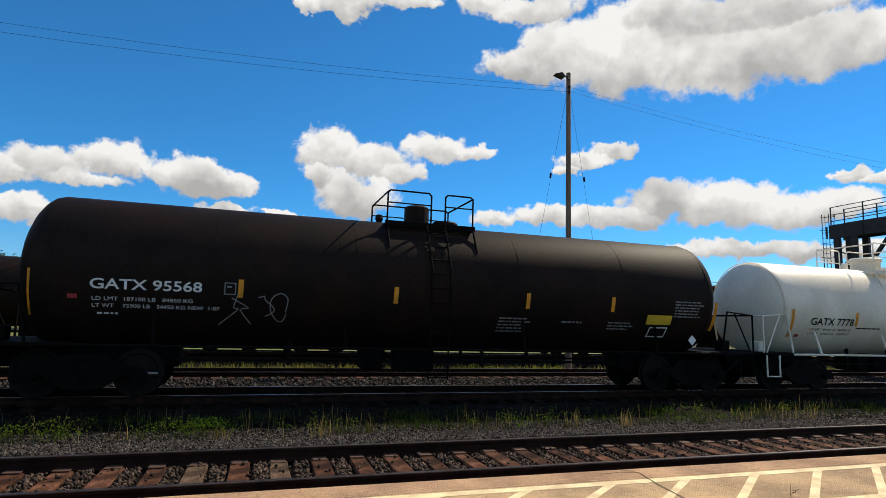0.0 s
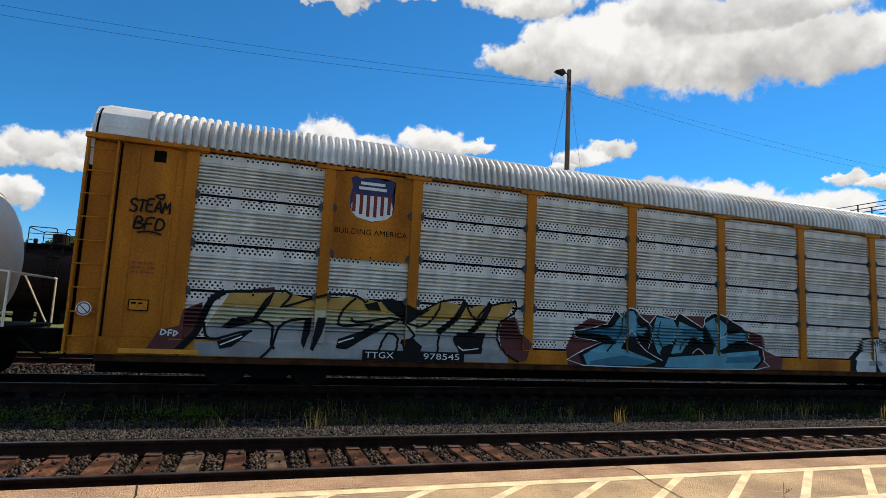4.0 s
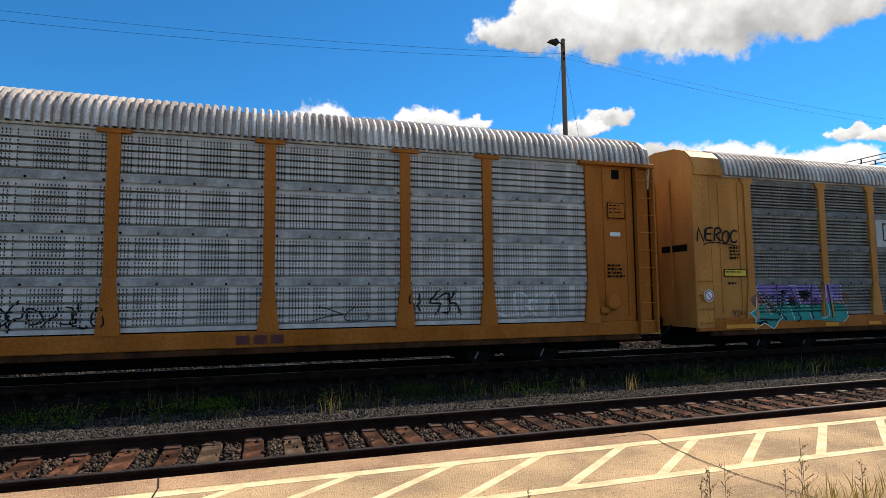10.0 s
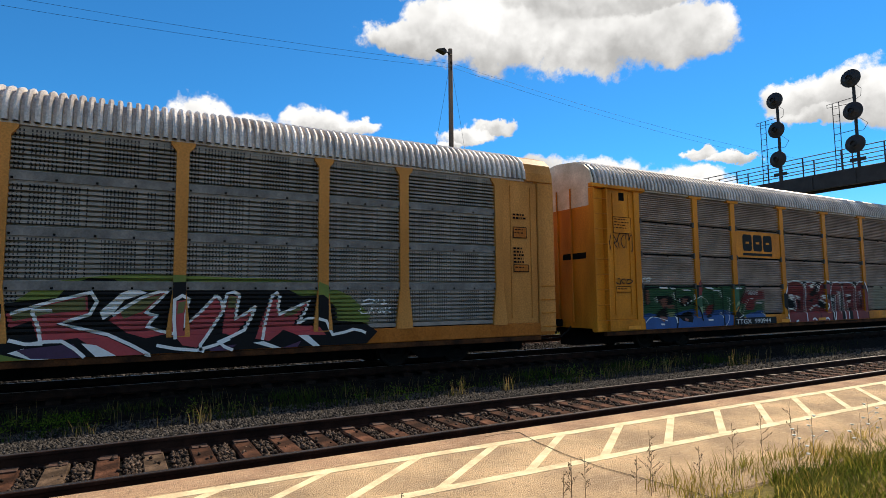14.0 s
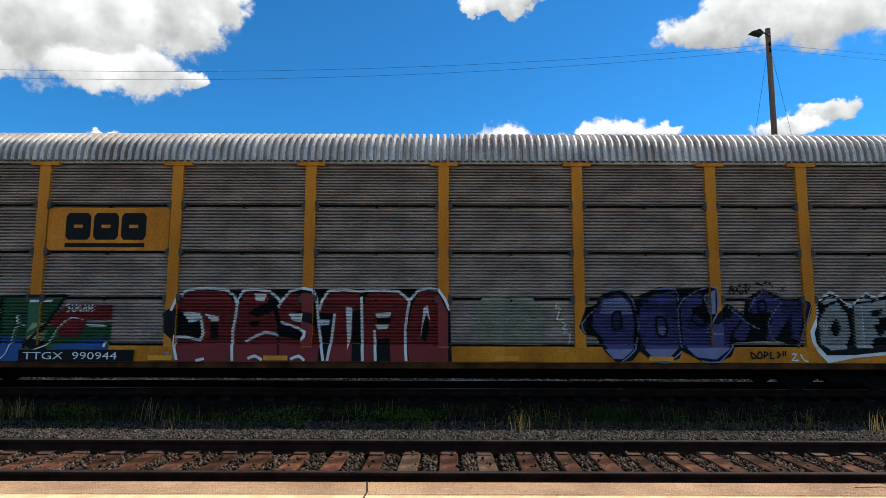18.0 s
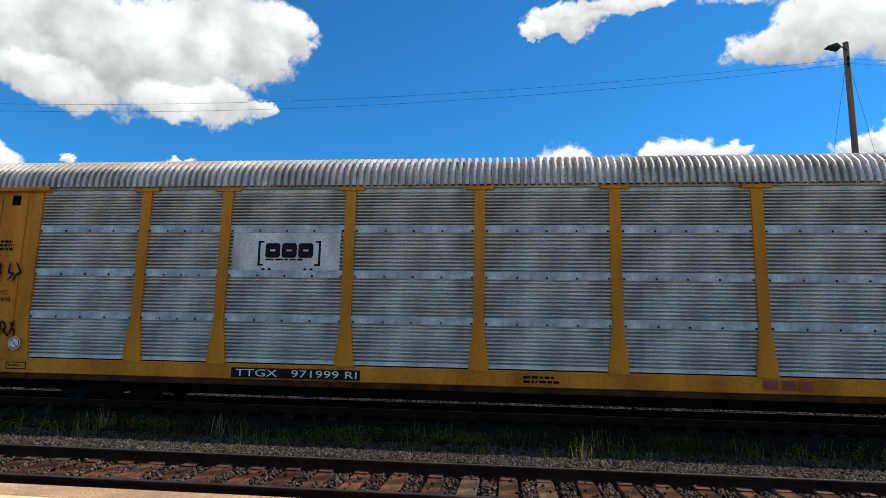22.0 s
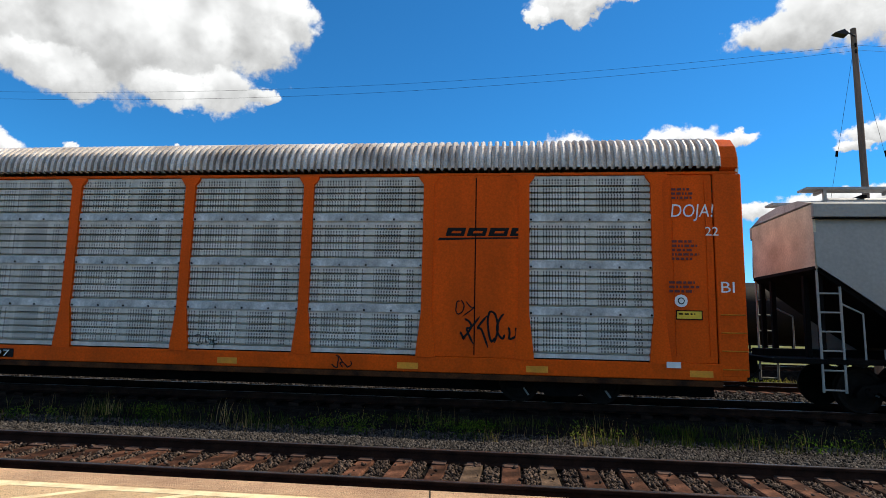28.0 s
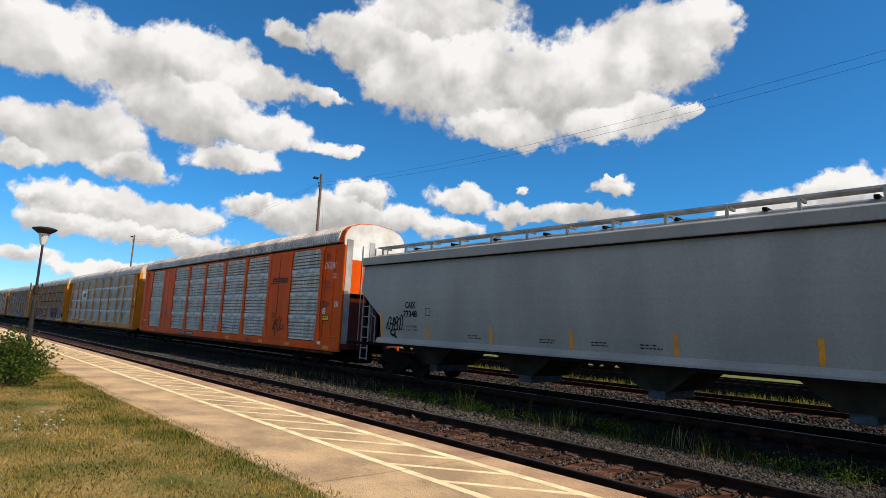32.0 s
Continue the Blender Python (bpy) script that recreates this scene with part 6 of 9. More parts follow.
stroke(c, 4, "PALE", 0.025, [[(14.1, 0.98), (14.06, 0.88), (14.13, 0.89)], [(14.2, 0.98), (14.14, 0.94), (14.2, 0.9)], [(14.23, 0.98), (14.3, 0.98)], [(14.27, 0.98), (14.26, 0.88)], [(14.4, 0.98), (14.33, 0.93), (14.4, 0.88)], [(14.44, 0.87), (14.44, 0.98), (14.5, 0.94), (14.47, 0.87)], [(14.01, 0.75), (14.06, 0.85), (14.11, 0.78), (14.15, 0.85), (14.19, 0.76)], [(14.25, 0.84), (14.23, 0.76), (14.3, 0.76), (14.28, 0.84)], [(14.33, 0.84), (14.35, 0.75), (14.42, 0.83)], [(14.5, 0.83), (14.45, 0.79), (14.58, 0.73)]])
rect(c, "number_board", 7.15, 0.66, 1.95, 0.2, INK, -1.532)
letters(c, "TTGX 716244", 7.22, 0.69, 1.8, 0.14, PALE, -1.536)
tag(c, "NEROC", 0.1, 2.98, 1.35, 0.32, 0.05)
stroke(c, 1, "INK", 0.03, [[(0.3, 2.9), (0.7, 2.96), (1.5, 2.86)]])
bars(c, 1.15, 2.8, 0.4, 4, M["dark_iron"], -1.51)
placard(c, 0.95, 2.05, 0.75, 0.2, M["sign_yellow"])
bars(c, 1.05, 1.85, 0.4, 1, M["dark_iron"], -1.51)
no_sign(c, 0.3, 1.55, 0.16)
scribble(c, 1.15, 0.98, 0.5, 0.2, INK, 35, 5, 0.015)
rect(c, "reflector", 0.9, 0.68, 1.1, 0.1, M["reflector"], -1.532)
rect(c, "reflector", 6.1, 0.66, 0.5, 0.1, M["reflector"], -1.532)
rect(c, "reflector", 4.4, 0.66, 0.5, 0.1, M["reflector"], -1.532)
placard(c, 26.0, 3.2, 0.45, 0.3, M["yellow_pale"])
placard(c, 26.0, 2.3, 0.5, 0.2, M["yellow_pale"])
bars(c, 26.0, 3.8, 0.5, 2, M["dark_iron"], -1.51)
bars(c, 26.0, 2.9, 0.4, 5, M["dark_iron"], -1.51)
# 4: brown-grey car, yellow emblem board and the largest pieces
c = autorack(112.75, "yellow auto rack with rusty grey ribbed sheets covered in graffiti", kind="fine", skin="galv_brown", flare=False, clip="bracket")
rect(c, "logo_panel", 6.66, 2.95, 2.60, 0.92, M["yellow"], -1.492)
emblem(c, 7.02, 3.18, 1.78, 0.58, M["yellow"], -1.495)
rect(c, "logo_bar", 7.05, 3.02, 1.70, 0.09, INK, -1.495)
spray(c, 0, "green", [[(2.1, 0.63), (2.04, 0.96), (2.09, 1.92), (2.33, 1.94), (4.58, 1.98), (4.86, 1.99), (7.15, 1.98), (6.81, 1.43), (6.3, 0.99), (6.24, 0.63)]], label="green and blue sprayed graffiti letters")
spray(c, 1, "blue", [[(2.07, 0.63), (2.03, 1.08), (2.23, 1.12), (2.64, 1.08), (3.43, 1.08), (4.24, 1.21), (4.8, 1.12), (5.82, 1.17), (6.34, 1.08), (6.28, 0.63)], [(6.97, 0.95), (8.03, 1.13), (8.14, 0.87), (7.06, 0.81)]])
spray(c, 1, "green", [[(6.81, 1.36), (8.16, 1.44), (8.14, 0.9), (7.06, 0.88), (6.35, 0.88)]])
spray(c, 2, "INK", [[(2.58, 1.62), (3.16, 1.66), (3.39, 1.56), (3.4, 1.43), (3.05, 1.28), (2.8, 1.34)], [(3.54, 1.54), (4.13, 1.65), (4.3, 1.51), (4.16, 1.33), (3.78, 1.29)], [(2.84, 1.24), (3.05, 1.32), (3.11, 1), (2.9, 0.87), (2.62, 0.96), (2.57, 1.08)], [(3.54, 0.99), (4.02, 1.14), (4.31, 1.1), (4.2, 0.78), (3.74, 0.85)], [(2.02, 1.89), (2.29, 1.92), (2.34, 1.4), (2.14, 1.35)], [(6.3, 1.04), (6.65, 1.13), (7.03, 0.67), (6.66, 0.76)]])
spray(c, 3, "clay", [[(2.76, 1.52), (3.1, 1.59), (3.08, 1.32), (2.91, 1.24)], [(3.04, 1.36), (3.41, 1.35), (3.4, 1.24), (3.12, 1.25)], [(2.65, 0.96), (2.89, 1.04), (3.04, 0.95), (2.87, 0.83)], [(3.8, 1.56), (4.05, 1.55), (4, 1.4), (3.81, 1.39)], [(2.17, 1.82), (2.29, 1.82), (2.32, 1.42), (2.19, 1.37)], [(3.84, 0.95), (4, 0.89), (3.98, 0.82), (3.83, 0.87)]])
spray(c, 3, "red", [[(4.54, 1.64), (4.56, 2.05), (4.67, 2.15), (4.8, 2.06), (4.87, 1.87), (4.7, 1.66)], [(4.9, 1.12), (5.07, 1.32), (5.31, 1.34), (5.28, 1.08), (5.05, 0.95)], [(6.81, 1.43), (7.16, 1.78), (8.15, 1.8), (8.16, 1.49), (7.64, 1.48), (7.51, 1.13), (7.1, 1.13), (7.04, 1.31)]])
spray(c, 3, "sage", [[(4.51, 1.25), (4.87, 1.3), (4.84, 1.08), (4.66, 1.04)], [(6.42, 1.22), (6.81, 1.43), (6.54, 1.42)], [(6.43, 1.13), (6.82, 1.27), (6.74, 1.04)], [(3.1, 1.12), (3.4, 1.14), (3.43, 0.99), (3.18, 0.97)]])
stroke(c, 3, "INK", 0.06, [[(3.51, 1.94), (3.47, 1.49), (3.54, 1.08), (3.46, 0.63)], [(4.5, 1.97), (4.49, 1.55)], [(5.8, 1.93), (5.81, 1.3), (5.81, 0.64)], [(7.15, 1.98), (6.81, 1.43), (6.35, 0.9)], [(4.31, 1.4), (4.55, 1.21), (4.72, 0.82)], [(5.29, 1.7), (5.35, 1.34), (5.17, 0.99), (4.89, 0.95)], [(2.06, 1.89), (7.17, 1.99)]])
stroke(c, 4, "PALE", 0.05, [[(2.79, 1.89), (3.16, 1.89)], [(3.26, 1.87), (3.48, 1.86)], [(3.86, 1.82), (4.2, 1.82)], [(4.99, 1.89), (5.34, 1.88)], [(5.32, 1.81), (5.66, 1.8)], [(6.45, 1.87), (6.88, 1.88)], [(3.39, 1.74), (3.44, 1.51)], [(4.38, 1.68), (4.45, 1.53)], [(2.58, 1.6), (2.65, 1.42)], [(3.65, 1.54), (3.66, 1.43)], [(7.64, 1.37), (8.02, 1.36)], [(4.97, 0.84), (5.22, 0.84)], [(2.72, 0.77), (2.88, 0.76)], [(5.7, 1.8), (5.76, 1.57)], [(5.7, 1.08), (5.75, 0.9)], [(6.16, 1.58), (6.19, 1.4)], [(3.43, 0.99), (3.47, 0.79)], [(8.03, 1.04), (8.06, 0.92)]])
stroke(c, 5, "PALE", 0.022, [[(2.05, 0.83), (2.18, 0.94), (2.44, 1), (2.76, 0.93), (3.01, 0.87)], [(3.85, 1.31), (4.15, 1.44), (4.45, 1.55), (4.65, 1.61), (4.93, 1.52), (5.1, 1.34)], [(5.85, 0.63), (6.01, 0.77), (6.1, 1.04), (6.15, 1.31), (6.35, 1.38)], [(6.4, 0.83), (6.83, 0.95), (7.04, 1.31), (7.31, 1.53), (7.54, 1.48)]])
stroke(c, 5, "PALE", 0.025, [[(7.27, 1.81), (7.18, 1.78), (7.28, 1.71), (7.19, 1.63)], [(7.32, 1.8), (7.33, 1.67), (7.4, 1.67), (7.4, 1.81)], [(7.49, 1.79), (7.44, 1.72), (7.51, 1.66), (7.51, 1.72)], [(7.56, 1.65), (7.59, 1.8), (7.63, 1.65)], [(7.67, 1.8), (7.67, 1.65)], [(7.75, 1.81), (7.74, 1.64)], [(7.67, 1.72), (7.75, 1.73)]])
stroke(c, 5, "PALE", 0.05, [[(2.03, 2.04), (2.03, 2.14), (2.14, 2.18)], [(2.2, 2.04), (2.2, 2.18), (2.27, 2.17)], [(2.2, 2.1), (2.27, 2.12)], [(2.31, 2.04), (2.31, 2.19), (2.39, 2.18), (2.33, 2.12)]])
spray(c, 0, "INK", [[(9.21, 1.62), (9.41, 1.74), (9.69, 2.12), (15.06, 2.16), (15.27, 1.81), (15.31, 0.64), (9.54, 0.63), (9.45, 1.09), (9.26, 1.24)]])
spray(c, 1, "red", [[(9.52, 1.09), (9.55, 0.63), (10.74, 0.63), (10.69, 1.33), (10.78, 1.8), (10.53, 2.1), (9.72, 2.1), (9.46, 1.74), (9.66, 1.62), (9.95, 1.62), (10.08, 1.42), (10.07, 1.07), (9.68, 1.16)], [(10.76, 0.63), (10.73, 1.24), (10.78, 1.74), (10.95, 2.09), (11.45, 2.07), (11.43, 1.86), (11.14, 1.74), (11.02, 1.63), (11.21, 1.54), (11.56, 1.69), (11.63, 1.33), (11.68, 0.63)]], label="dark red sprayed graffiti letters with white edge")
spray(c, 1, "red", [[(11.71, 0.63), (11.68, 1.16), (12.17, 1.07), (12.25, 1.28), (11.71, 1.45), (11.64, 1.75), (11.9, 2.08), (12.38, 2.04), (12.42, 1.63), (12.03, 1.69), (11.98, 1.54), (12.4, 1.39), (12.55, 1.1), (12.51, 0.64)], [(12.71, 0.64), (12.84, 1.63), (12.51, 1.63), (12.51, 1.75), (12.68, 2.09), (13.33, 2.07), (13.43, 1.75), (13.22, 1.66), (13.22, 0.64)], [(13.45, 0.64), (13.43, 1.75), (13.54, 2.1), (14.14, 2.07), (14.41, 1.87), (14.3, 1.28), (14.36, 0.64), (14.04, 0.64), (14, 1.11), (13.71, 1.1), (13.69, 0.64)]])
spray(c, 1, "red", [[(14.42, 0.64), (14.36, 1.22), (14.47, 1.81), (14.62, 2.09), (15, 2.1), (15.23, 1.64), (15.23, 0.64)]])
spray(c, 2, "INK", [[(10.23, 1.44), (10.39, 1.45), (10.4, 1.11), (10.25, 1.1)], [(11.03, 1.45), (11.27, 1.48), (11.24, 1.36), (11.07, 1.36)], [(13.73, 1.54), (14.03, 1.55), (14, 1.4), (13.75, 1.4)], [(13.74, 1.1), (14, 1.12), (13.98, 0.76), (13.76, 0.75)], [(14.71, 1.4), (14.77, 1.64), (14.84, 1.34), (14.77, 1.05), (14.68, 1.11)], [(10.59, 2.01), (10.8, 2.01), (10.75, 1.8)], [(12.44, 2.1), (12.62, 2.1), (12.56, 1.93)]])
spray(c, 2, "PALE", [[(9.66, 1.61), (10.01, 1.62), (9.96, 1.46), (9.79, 1.43)], [(11.13, 2.05), (11.4, 2.04), (11.34, 1.88), (11.16, 1.89)], [(11.86, 1.63), (12.18, 1.63), (12.16, 1.44), (11.95, 1.48)], [(13.69, 1.64), (14.03, 1.66), (14.01, 1.55), (13.73, 1.54)], [(13.69, 1.4), (14, 1.4), (13.94, 1.31), (13.76, 1.29)], [(13.07, 1.78), (13.21, 1.75), (13.2, 1.16), (13.13, 0.87)], [(14.71, 1.75), (14.8, 1.81), (14.86, 1.46), (14.77, 1.64), (14.7, 1.4), (14.65, 1.11)], [(12.51, 1.51), (12.75, 1.5), (12.72, 1.39), (12.55, 1.38)], [(10.1, 1.62), (10.4, 1.57), (10.4, 1.46), (10.25, 1.46)]])
stroke(c, 3, "PALE", 0.058, [[(9.42, 1.68), (9.69, 2.11), (10.53, 2.12), (10.78, 1.8), (10.71, 1.27), (10.74, 0.64)], [(9.66, 1.62), (9.96, 1.61), (10.06, 1.39), (10.04, 1.07), (9.52, 1.15), (9.58, 0.66)], [(10.78, 1.8), (10.91, 2.11), (11.45, 2.09), (11.7, 1.86)], [(11.67, 1.16), (11.4, 1.24), (10.99, 1.04)], [(11.64, 1.75), (11.9, 2.1), (12.38, 2.12), (12.48, 1.69), (12.52, 1.34), (12.63, 0.65)]])
stroke(c, 3, "PALE", 0.058, [[(12.51, 1.69), (12.71, 2.11), (13.36, 2.09), (13.48, 2.11), (14.17, 2.1), (14.41, 1.9), (14.59, 2.11), (15.03, 2.13), (15.26, 1.7)], [(12.84, 1.63), (12.79, 1.1), (12.71, 0.65)], [(13.4, 1.99), (13.45, 0.65)], [(14.41, 1.87), (14.33, 1.28), (14.36, 0.65)], [(13.69, 1.28), (13.72, 0.65)], [(11.06, 0.69), (11.21, 0.75), (11.36, 0.66)], [(11.95, 0.68), (12.12, 0.75), (12.24, 0.65)], [(9.98, 0.65), (10.15, 0.69)], [(11.71, 1.45), (12.23, 1.25), (12.14, 1.07)]])
stroke(c, 3, "grey_paint", 0.03, [[(8.84, 1.36), (8.85, 1.21)], [(8.84, 1.36), (8.93, 1.3), (8.85, 1.21)], [(8.99, 1.36), (9, 1.21)], [(9.08, 1.34), (9.17, 1.34), (9.1, 1.21), (9.19, 1.21)], [(8.86, 1.03), (8.87, 1.15), (8.93, 1.06), (8.98, 1.16), (9, 1.03)], [(9.06, 1.15), (9.07, 1.03)], [(9.15, 1.15), (9.16, 1.03)], [(9.32, 0.81), (9.41, 0.8), (9.33, 0.68), (9.43, 0.69)], [(9.48, 0.79), (9.46, 0.7), (9.52, 0.7), (9.48, 0.79)]])
spray(c, 0, "sage_dust", [[(15.85, 1.0), (15.75, 1.7), (16.0, 2.02), (16.5, 1.95), (17.0, 2.0), (17.3, 1.5), (17.2, 0.98)]], label="faint pale overspray")
spray(c, 0, "INK", [[(17.97, 1.36), (18.11, 1.75), (18.34, 1.82), (18.51, 2.08), (18.91, 2.16), (19.18, 1.99), (19.7, 2.2), (20.1, 2.18), (20.49, 2.19), (20.88, 2.2), (20.88, 1.64), (21.13, 1.86), (21.45, 1.64), (21.52, 1.96), (21.9, 2.18), (22.27, 1.99), (22.83, 1.9), (22.86, 1.75), (22.57, 0.94), (22.14, 1.09), (21.26, 1.05), (21.13, 0.76), (20.82, 0.63), (20.5, 0.66), (20.11, 0.87), (20.05, 0.72), (19.79, 0.63), (19.46, 0.68), (19.23, 0.86), (19.07, 0.67), (18.74, 0.63), (18.5, 0.85), (18.33, 1.17), (18.09, 1.2)]])
spray(c, 1, "violet", [[(18.28, 1.62), (18.51, 1.95), (18.84, 2.08), (19.08, 1.89), (19.15, 1.44), (19.1, 0.92), (18.87, 0.7), (18.6, 0.82), (18.43, 1.17), (18.26, 1.36)], [(19.28, 1.76), (19.57, 2.05), (20.03, 2.12), (20.05, 1.89), (19.77, 1.83), (19.84, 1.57), (20.07, 1.51), (20.05, 0.94), (19.79, 0.68), (19.46, 0.74), (19.29, 1.05), (19.22, 1.44)], [(20.13, 1.76), (20.29, 2.02), (20.59, 2.09), (20.59, 1.83), (20.36, 1.76), (20.43, 1.45), (20.88, 1.42), (21.13, 1.58), (21.2, 1.33), (21.07, 0.89), (20.75, 0.7), (20.37, 0.75), (20.14, 1.06)]], label="violet sprayed bubble letters")
spray(c, 1, "violet", [[(21.13, 1.45), (21.26, 1.77), (21.45, 1.58), (21.58, 1.33), (21.45, 1.08), (21.26, 1.11)], [(21.58, 1.87), (21.9, 2.14), (22.21, 1.93), (22.77, 1.87), (22.57, 1.09), (22.45, 1.15), (22.46, 1.65), (22.08, 1.09), (21.89, 1.12), (22.08, 1.65), (21.64, 1.65)]], label="violet sprayed graffiti letters")
spray(c, 2, "lilac_grey", [[(18.51, 1.92), (18.91, 1.99), (19.08, 1.82), (19.12, 1.63), (18.42, 1.63)], [(18.5, 0.9), (19.1, 0.91), (18.87, 0.7), (18.67, 0.71)], [(19.33, 0.91), (20.03, 0.92), (19.79, 0.69), (19.5, 0.73)], [(20.21, 0.93), (21.13, 0.94), (20.82, 0.7), (20.43, 0.74)], [(19.62, 1.38), (19.85, 1.38), (19.78, 1.22), (19.65, 1.22)], [(20.62, 2.02), (20.85, 2.15), (20.83, 1.64), (20.72, 1.64)]])
spray(c, 2, "navy", [[(19.31, 1.89), (19.57, 2.01), (19.71, 1.76), (19.41, 1.7)], [(19.71, 1.83), (20.04, 1.88), (20.05, 1.57), (19.88, 1.54)], [(20.23, 1.57), (20.39, 1.64), (20.81, 1.39), (20.62, 1.32), (20.3, 1.32)], [(22.15, 1.9), (22.71, 1.85), (22.64, 1.65), (22.33, 1.65)], [(18.69, 1.63), (18.85, 1.69), (18.93, 1.31), (18.72, 1.37)]])
stroke(c, 3, "lilac_grey", 0.03, [[(18.51, 2.07), (18.87, 2.15), (19.13, 1.92), (19.22, 1.37), (19.13, 0.89), (18.84, 0.65)], [(19.57, 2.15), (20.03, 2.16), (20.09, 1.89)], [(19.65, 1.38), (19.66, 1.22), (19.85, 1.2)], [(20.11, 0.94), (20.07, 1.76), (20.36, 2.05), (20.59, 2.16), (20.88, 2.18), (20.86, 1.64), (20.65, 1.26), (21.01, 1.23)], [(19.46, 0.68), (19.79, 0.63), (20.1, 0.87)], [(20.5, 0.67), (20.88, 0.65), (21.2, 1.01)]])
stroke(c, 3, "lilac_grey", 0.025, [[(22.08, 1.02), (21.95, 1.46), (22.27, 1.9)], [(22.83, 1.78), (22.57, 0.96)], [(21.13, 1.8), (21.51, 1.46), (21.77, 1.33)], [(21.55, 1.71), (21.9, 2.15), (22.34, 1.99)], [(18.35, 1.75), (18.02, 1.43), (18.11, 1.22)]])
stroke(c, 3, "INK", 0.045, [[(19.21, 1.89), (19.19, 1.31), (19.26, 0.91)], [(20.07, 1.83), (20.11, 1)], [(18.69, 1.63), (18.85, 1.69), (18.87, 1.34), (18.69, 1.34), (18.69, 1.63)], [(19.61, 1.57), (19.81, 1.54), (19.8, 1.19), (19.62, 1.22), (19.61, 1.57)], [(20.43, 1.7), (20.65, 1.64), (20.59, 1.38), (20.36, 1.51), (20.43, 1.7)], [(21.77, 1.9), (21.9, 1.93), (21.92, 1.71), (21.77, 1.71), (21.77, 1.9)], [(21.13, 1.08), (21.45, 1.58), (22.02, 1.65)]])
stroke(c, 2, "INK", 0.03, [[(21.17, 2.06), (21.23, 2.29), (21.27, 2.06)], [(21.18, 2.15), (21.27, 2.16)], [(21.45, 2.28), (21.33, 2.16), (21.45, 2.06), (21.45, 2.15)], [(21.52, 2.08), (21.53, 2.27), (21.61, 2.22), (21.53, 2.08)], [(21.74, 2.31), (21.87, 2.25), (21.99, 2.33), (22.09, 2.22)], [(22.27, 2.12), (22.34, 2.22)], [(21.54, 0.86), (21.56, 0.72), (21.64, 0.76), (21.57, 0.84)], [(21.69, 0.85), (21.67, 0.73), (21.76, 0.74), (21.75, 0.85), (21.69, 0.85)], [(21.81, 0.72), (21.82, 0.86), (21.89, 0.81), (21.82, 0.77)], [(21.95, 0.86), (21.94, 0.73), (22.02, 0.73)], [(22.07, 0.86), (22.14, 0.8), (22.07, 0.73)], [(22.21, 0.88), (22.2, 0.77)], [(22.26, 0.88), (22.25, 0.77)]])
stroke(c, 2, "PALE", 0.03, [[(17.53, 1.85), (17.5, 1.75), (17.6, 1.76), (17.52, 1.52), (17.66, 1.52)], [(17.61, 1.46), (17.71, 1.42), (17.64, 1.33), (17.75, 1.29)], [(17.65, 1.23), (17.79, 1.2), (17.76, 1)], [(22.38, 0.81), (22.48, 0.81), (22.39, 0.69), (22.52, 0.69)], [(22.56, 0.81), (22.63, 0.69), (22.72, 0.66)]])
spray(c, 0, "PALE", [[(22.79, 1.28), (22.98, 1.65), (22.95, 1.9), (23.33, 2.15), (23.6, 1.91), (23.75, 1.84), (24.06, 2.12), (24.3, 2), (24.39, 2.11), (24.72, 2.11), (24.68, 1.88), (25.02, 2.17), (25.61, 2.13), (25.5, 1.67), (25.45, 1.28), (25.79, 0.95), (25.67, 0.86), (25.44, 0.89), (25.31, 0.65), (25.14, 0.82), (24.85, 0.88), (24.7, 0.63), (24.53, 0.81), (23.72, 0.74), (23.14, 0.63), (22.94, 0.85), (22.82, 1.06)]], label="silver sprayed graffiti letters with black outline")
spray(c, 1, "INK", [[(22.88, 1.25), (23.04, 1.65), (23.02, 1.87), (23.33, 2.08), (23.57, 1.91), (23.69, 1.75), (24.06, 2.06), (24.3, 1.94), (24.45, 2.04), (24.66, 2.04), (24.65, 1.82), (25.02, 2.11), (25.54, 2.07), (25.44, 1.67), (25.4, 1.28), (25.64, 0.94), (24.86, 0.93), (24.7, 0.7), (24.56, 0.89), (23.72, 0.8), (23.12, 0.79), (22.91, 1.03)]])
spray(c, 2, "silver", [[(23.01, 1.47), (23.2, 1.78), (23.45, 1.9), (23.62, 1.66), (23.67, 1.23), (23.54, 0.92), (23.21, 0.89), (23.03, 1.04)], [(23.78, 1.84), (24.29, 1.92), (24.66, 1.97), (24.61, 1.6), (24.28, 1.57), (24.28, 1.42), (24.52, 1.39), (24.45, 1.17), (24.15, 1.14), (24.09, 0.94), (23.76, 0.94)], [(24.65, 0.97), (24.73, 1.48), (24.89, 1.85), (25.45, 1.9), (25.4, 1.37), (25.41, 0.96), (25.21, 0.95), (25.16, 1.15), (24.98, 1.12), (24.91, 0.95)], [(24.89, 1.91), (25.11, 2.06), (25.46, 2.02), (25.42, 1.92)], [(23.11, 1.9), (23.33, 2.03), (23.45, 1.94), (23.14, 1.83)], [(23.84, 1.89), (24.06, 2.02), (24.18, 1.93)]])
spray(c, 3, "INK", [[(23.25, 1.35), (23.38, 1.56), (23.48, 1.38), (23.4, 1.19), (23.31, 1.19)], [(24.99, 1.36), (25.12, 1.61), (25.22, 1.33)], [(24.14, 1.72), (24.38, 1.75), (24.31, 1.6), (24.15, 1.6)], [(24.16, 1.42), (24.46, 1.45), (24.58, 1.48), (24.27, 1.17)]])
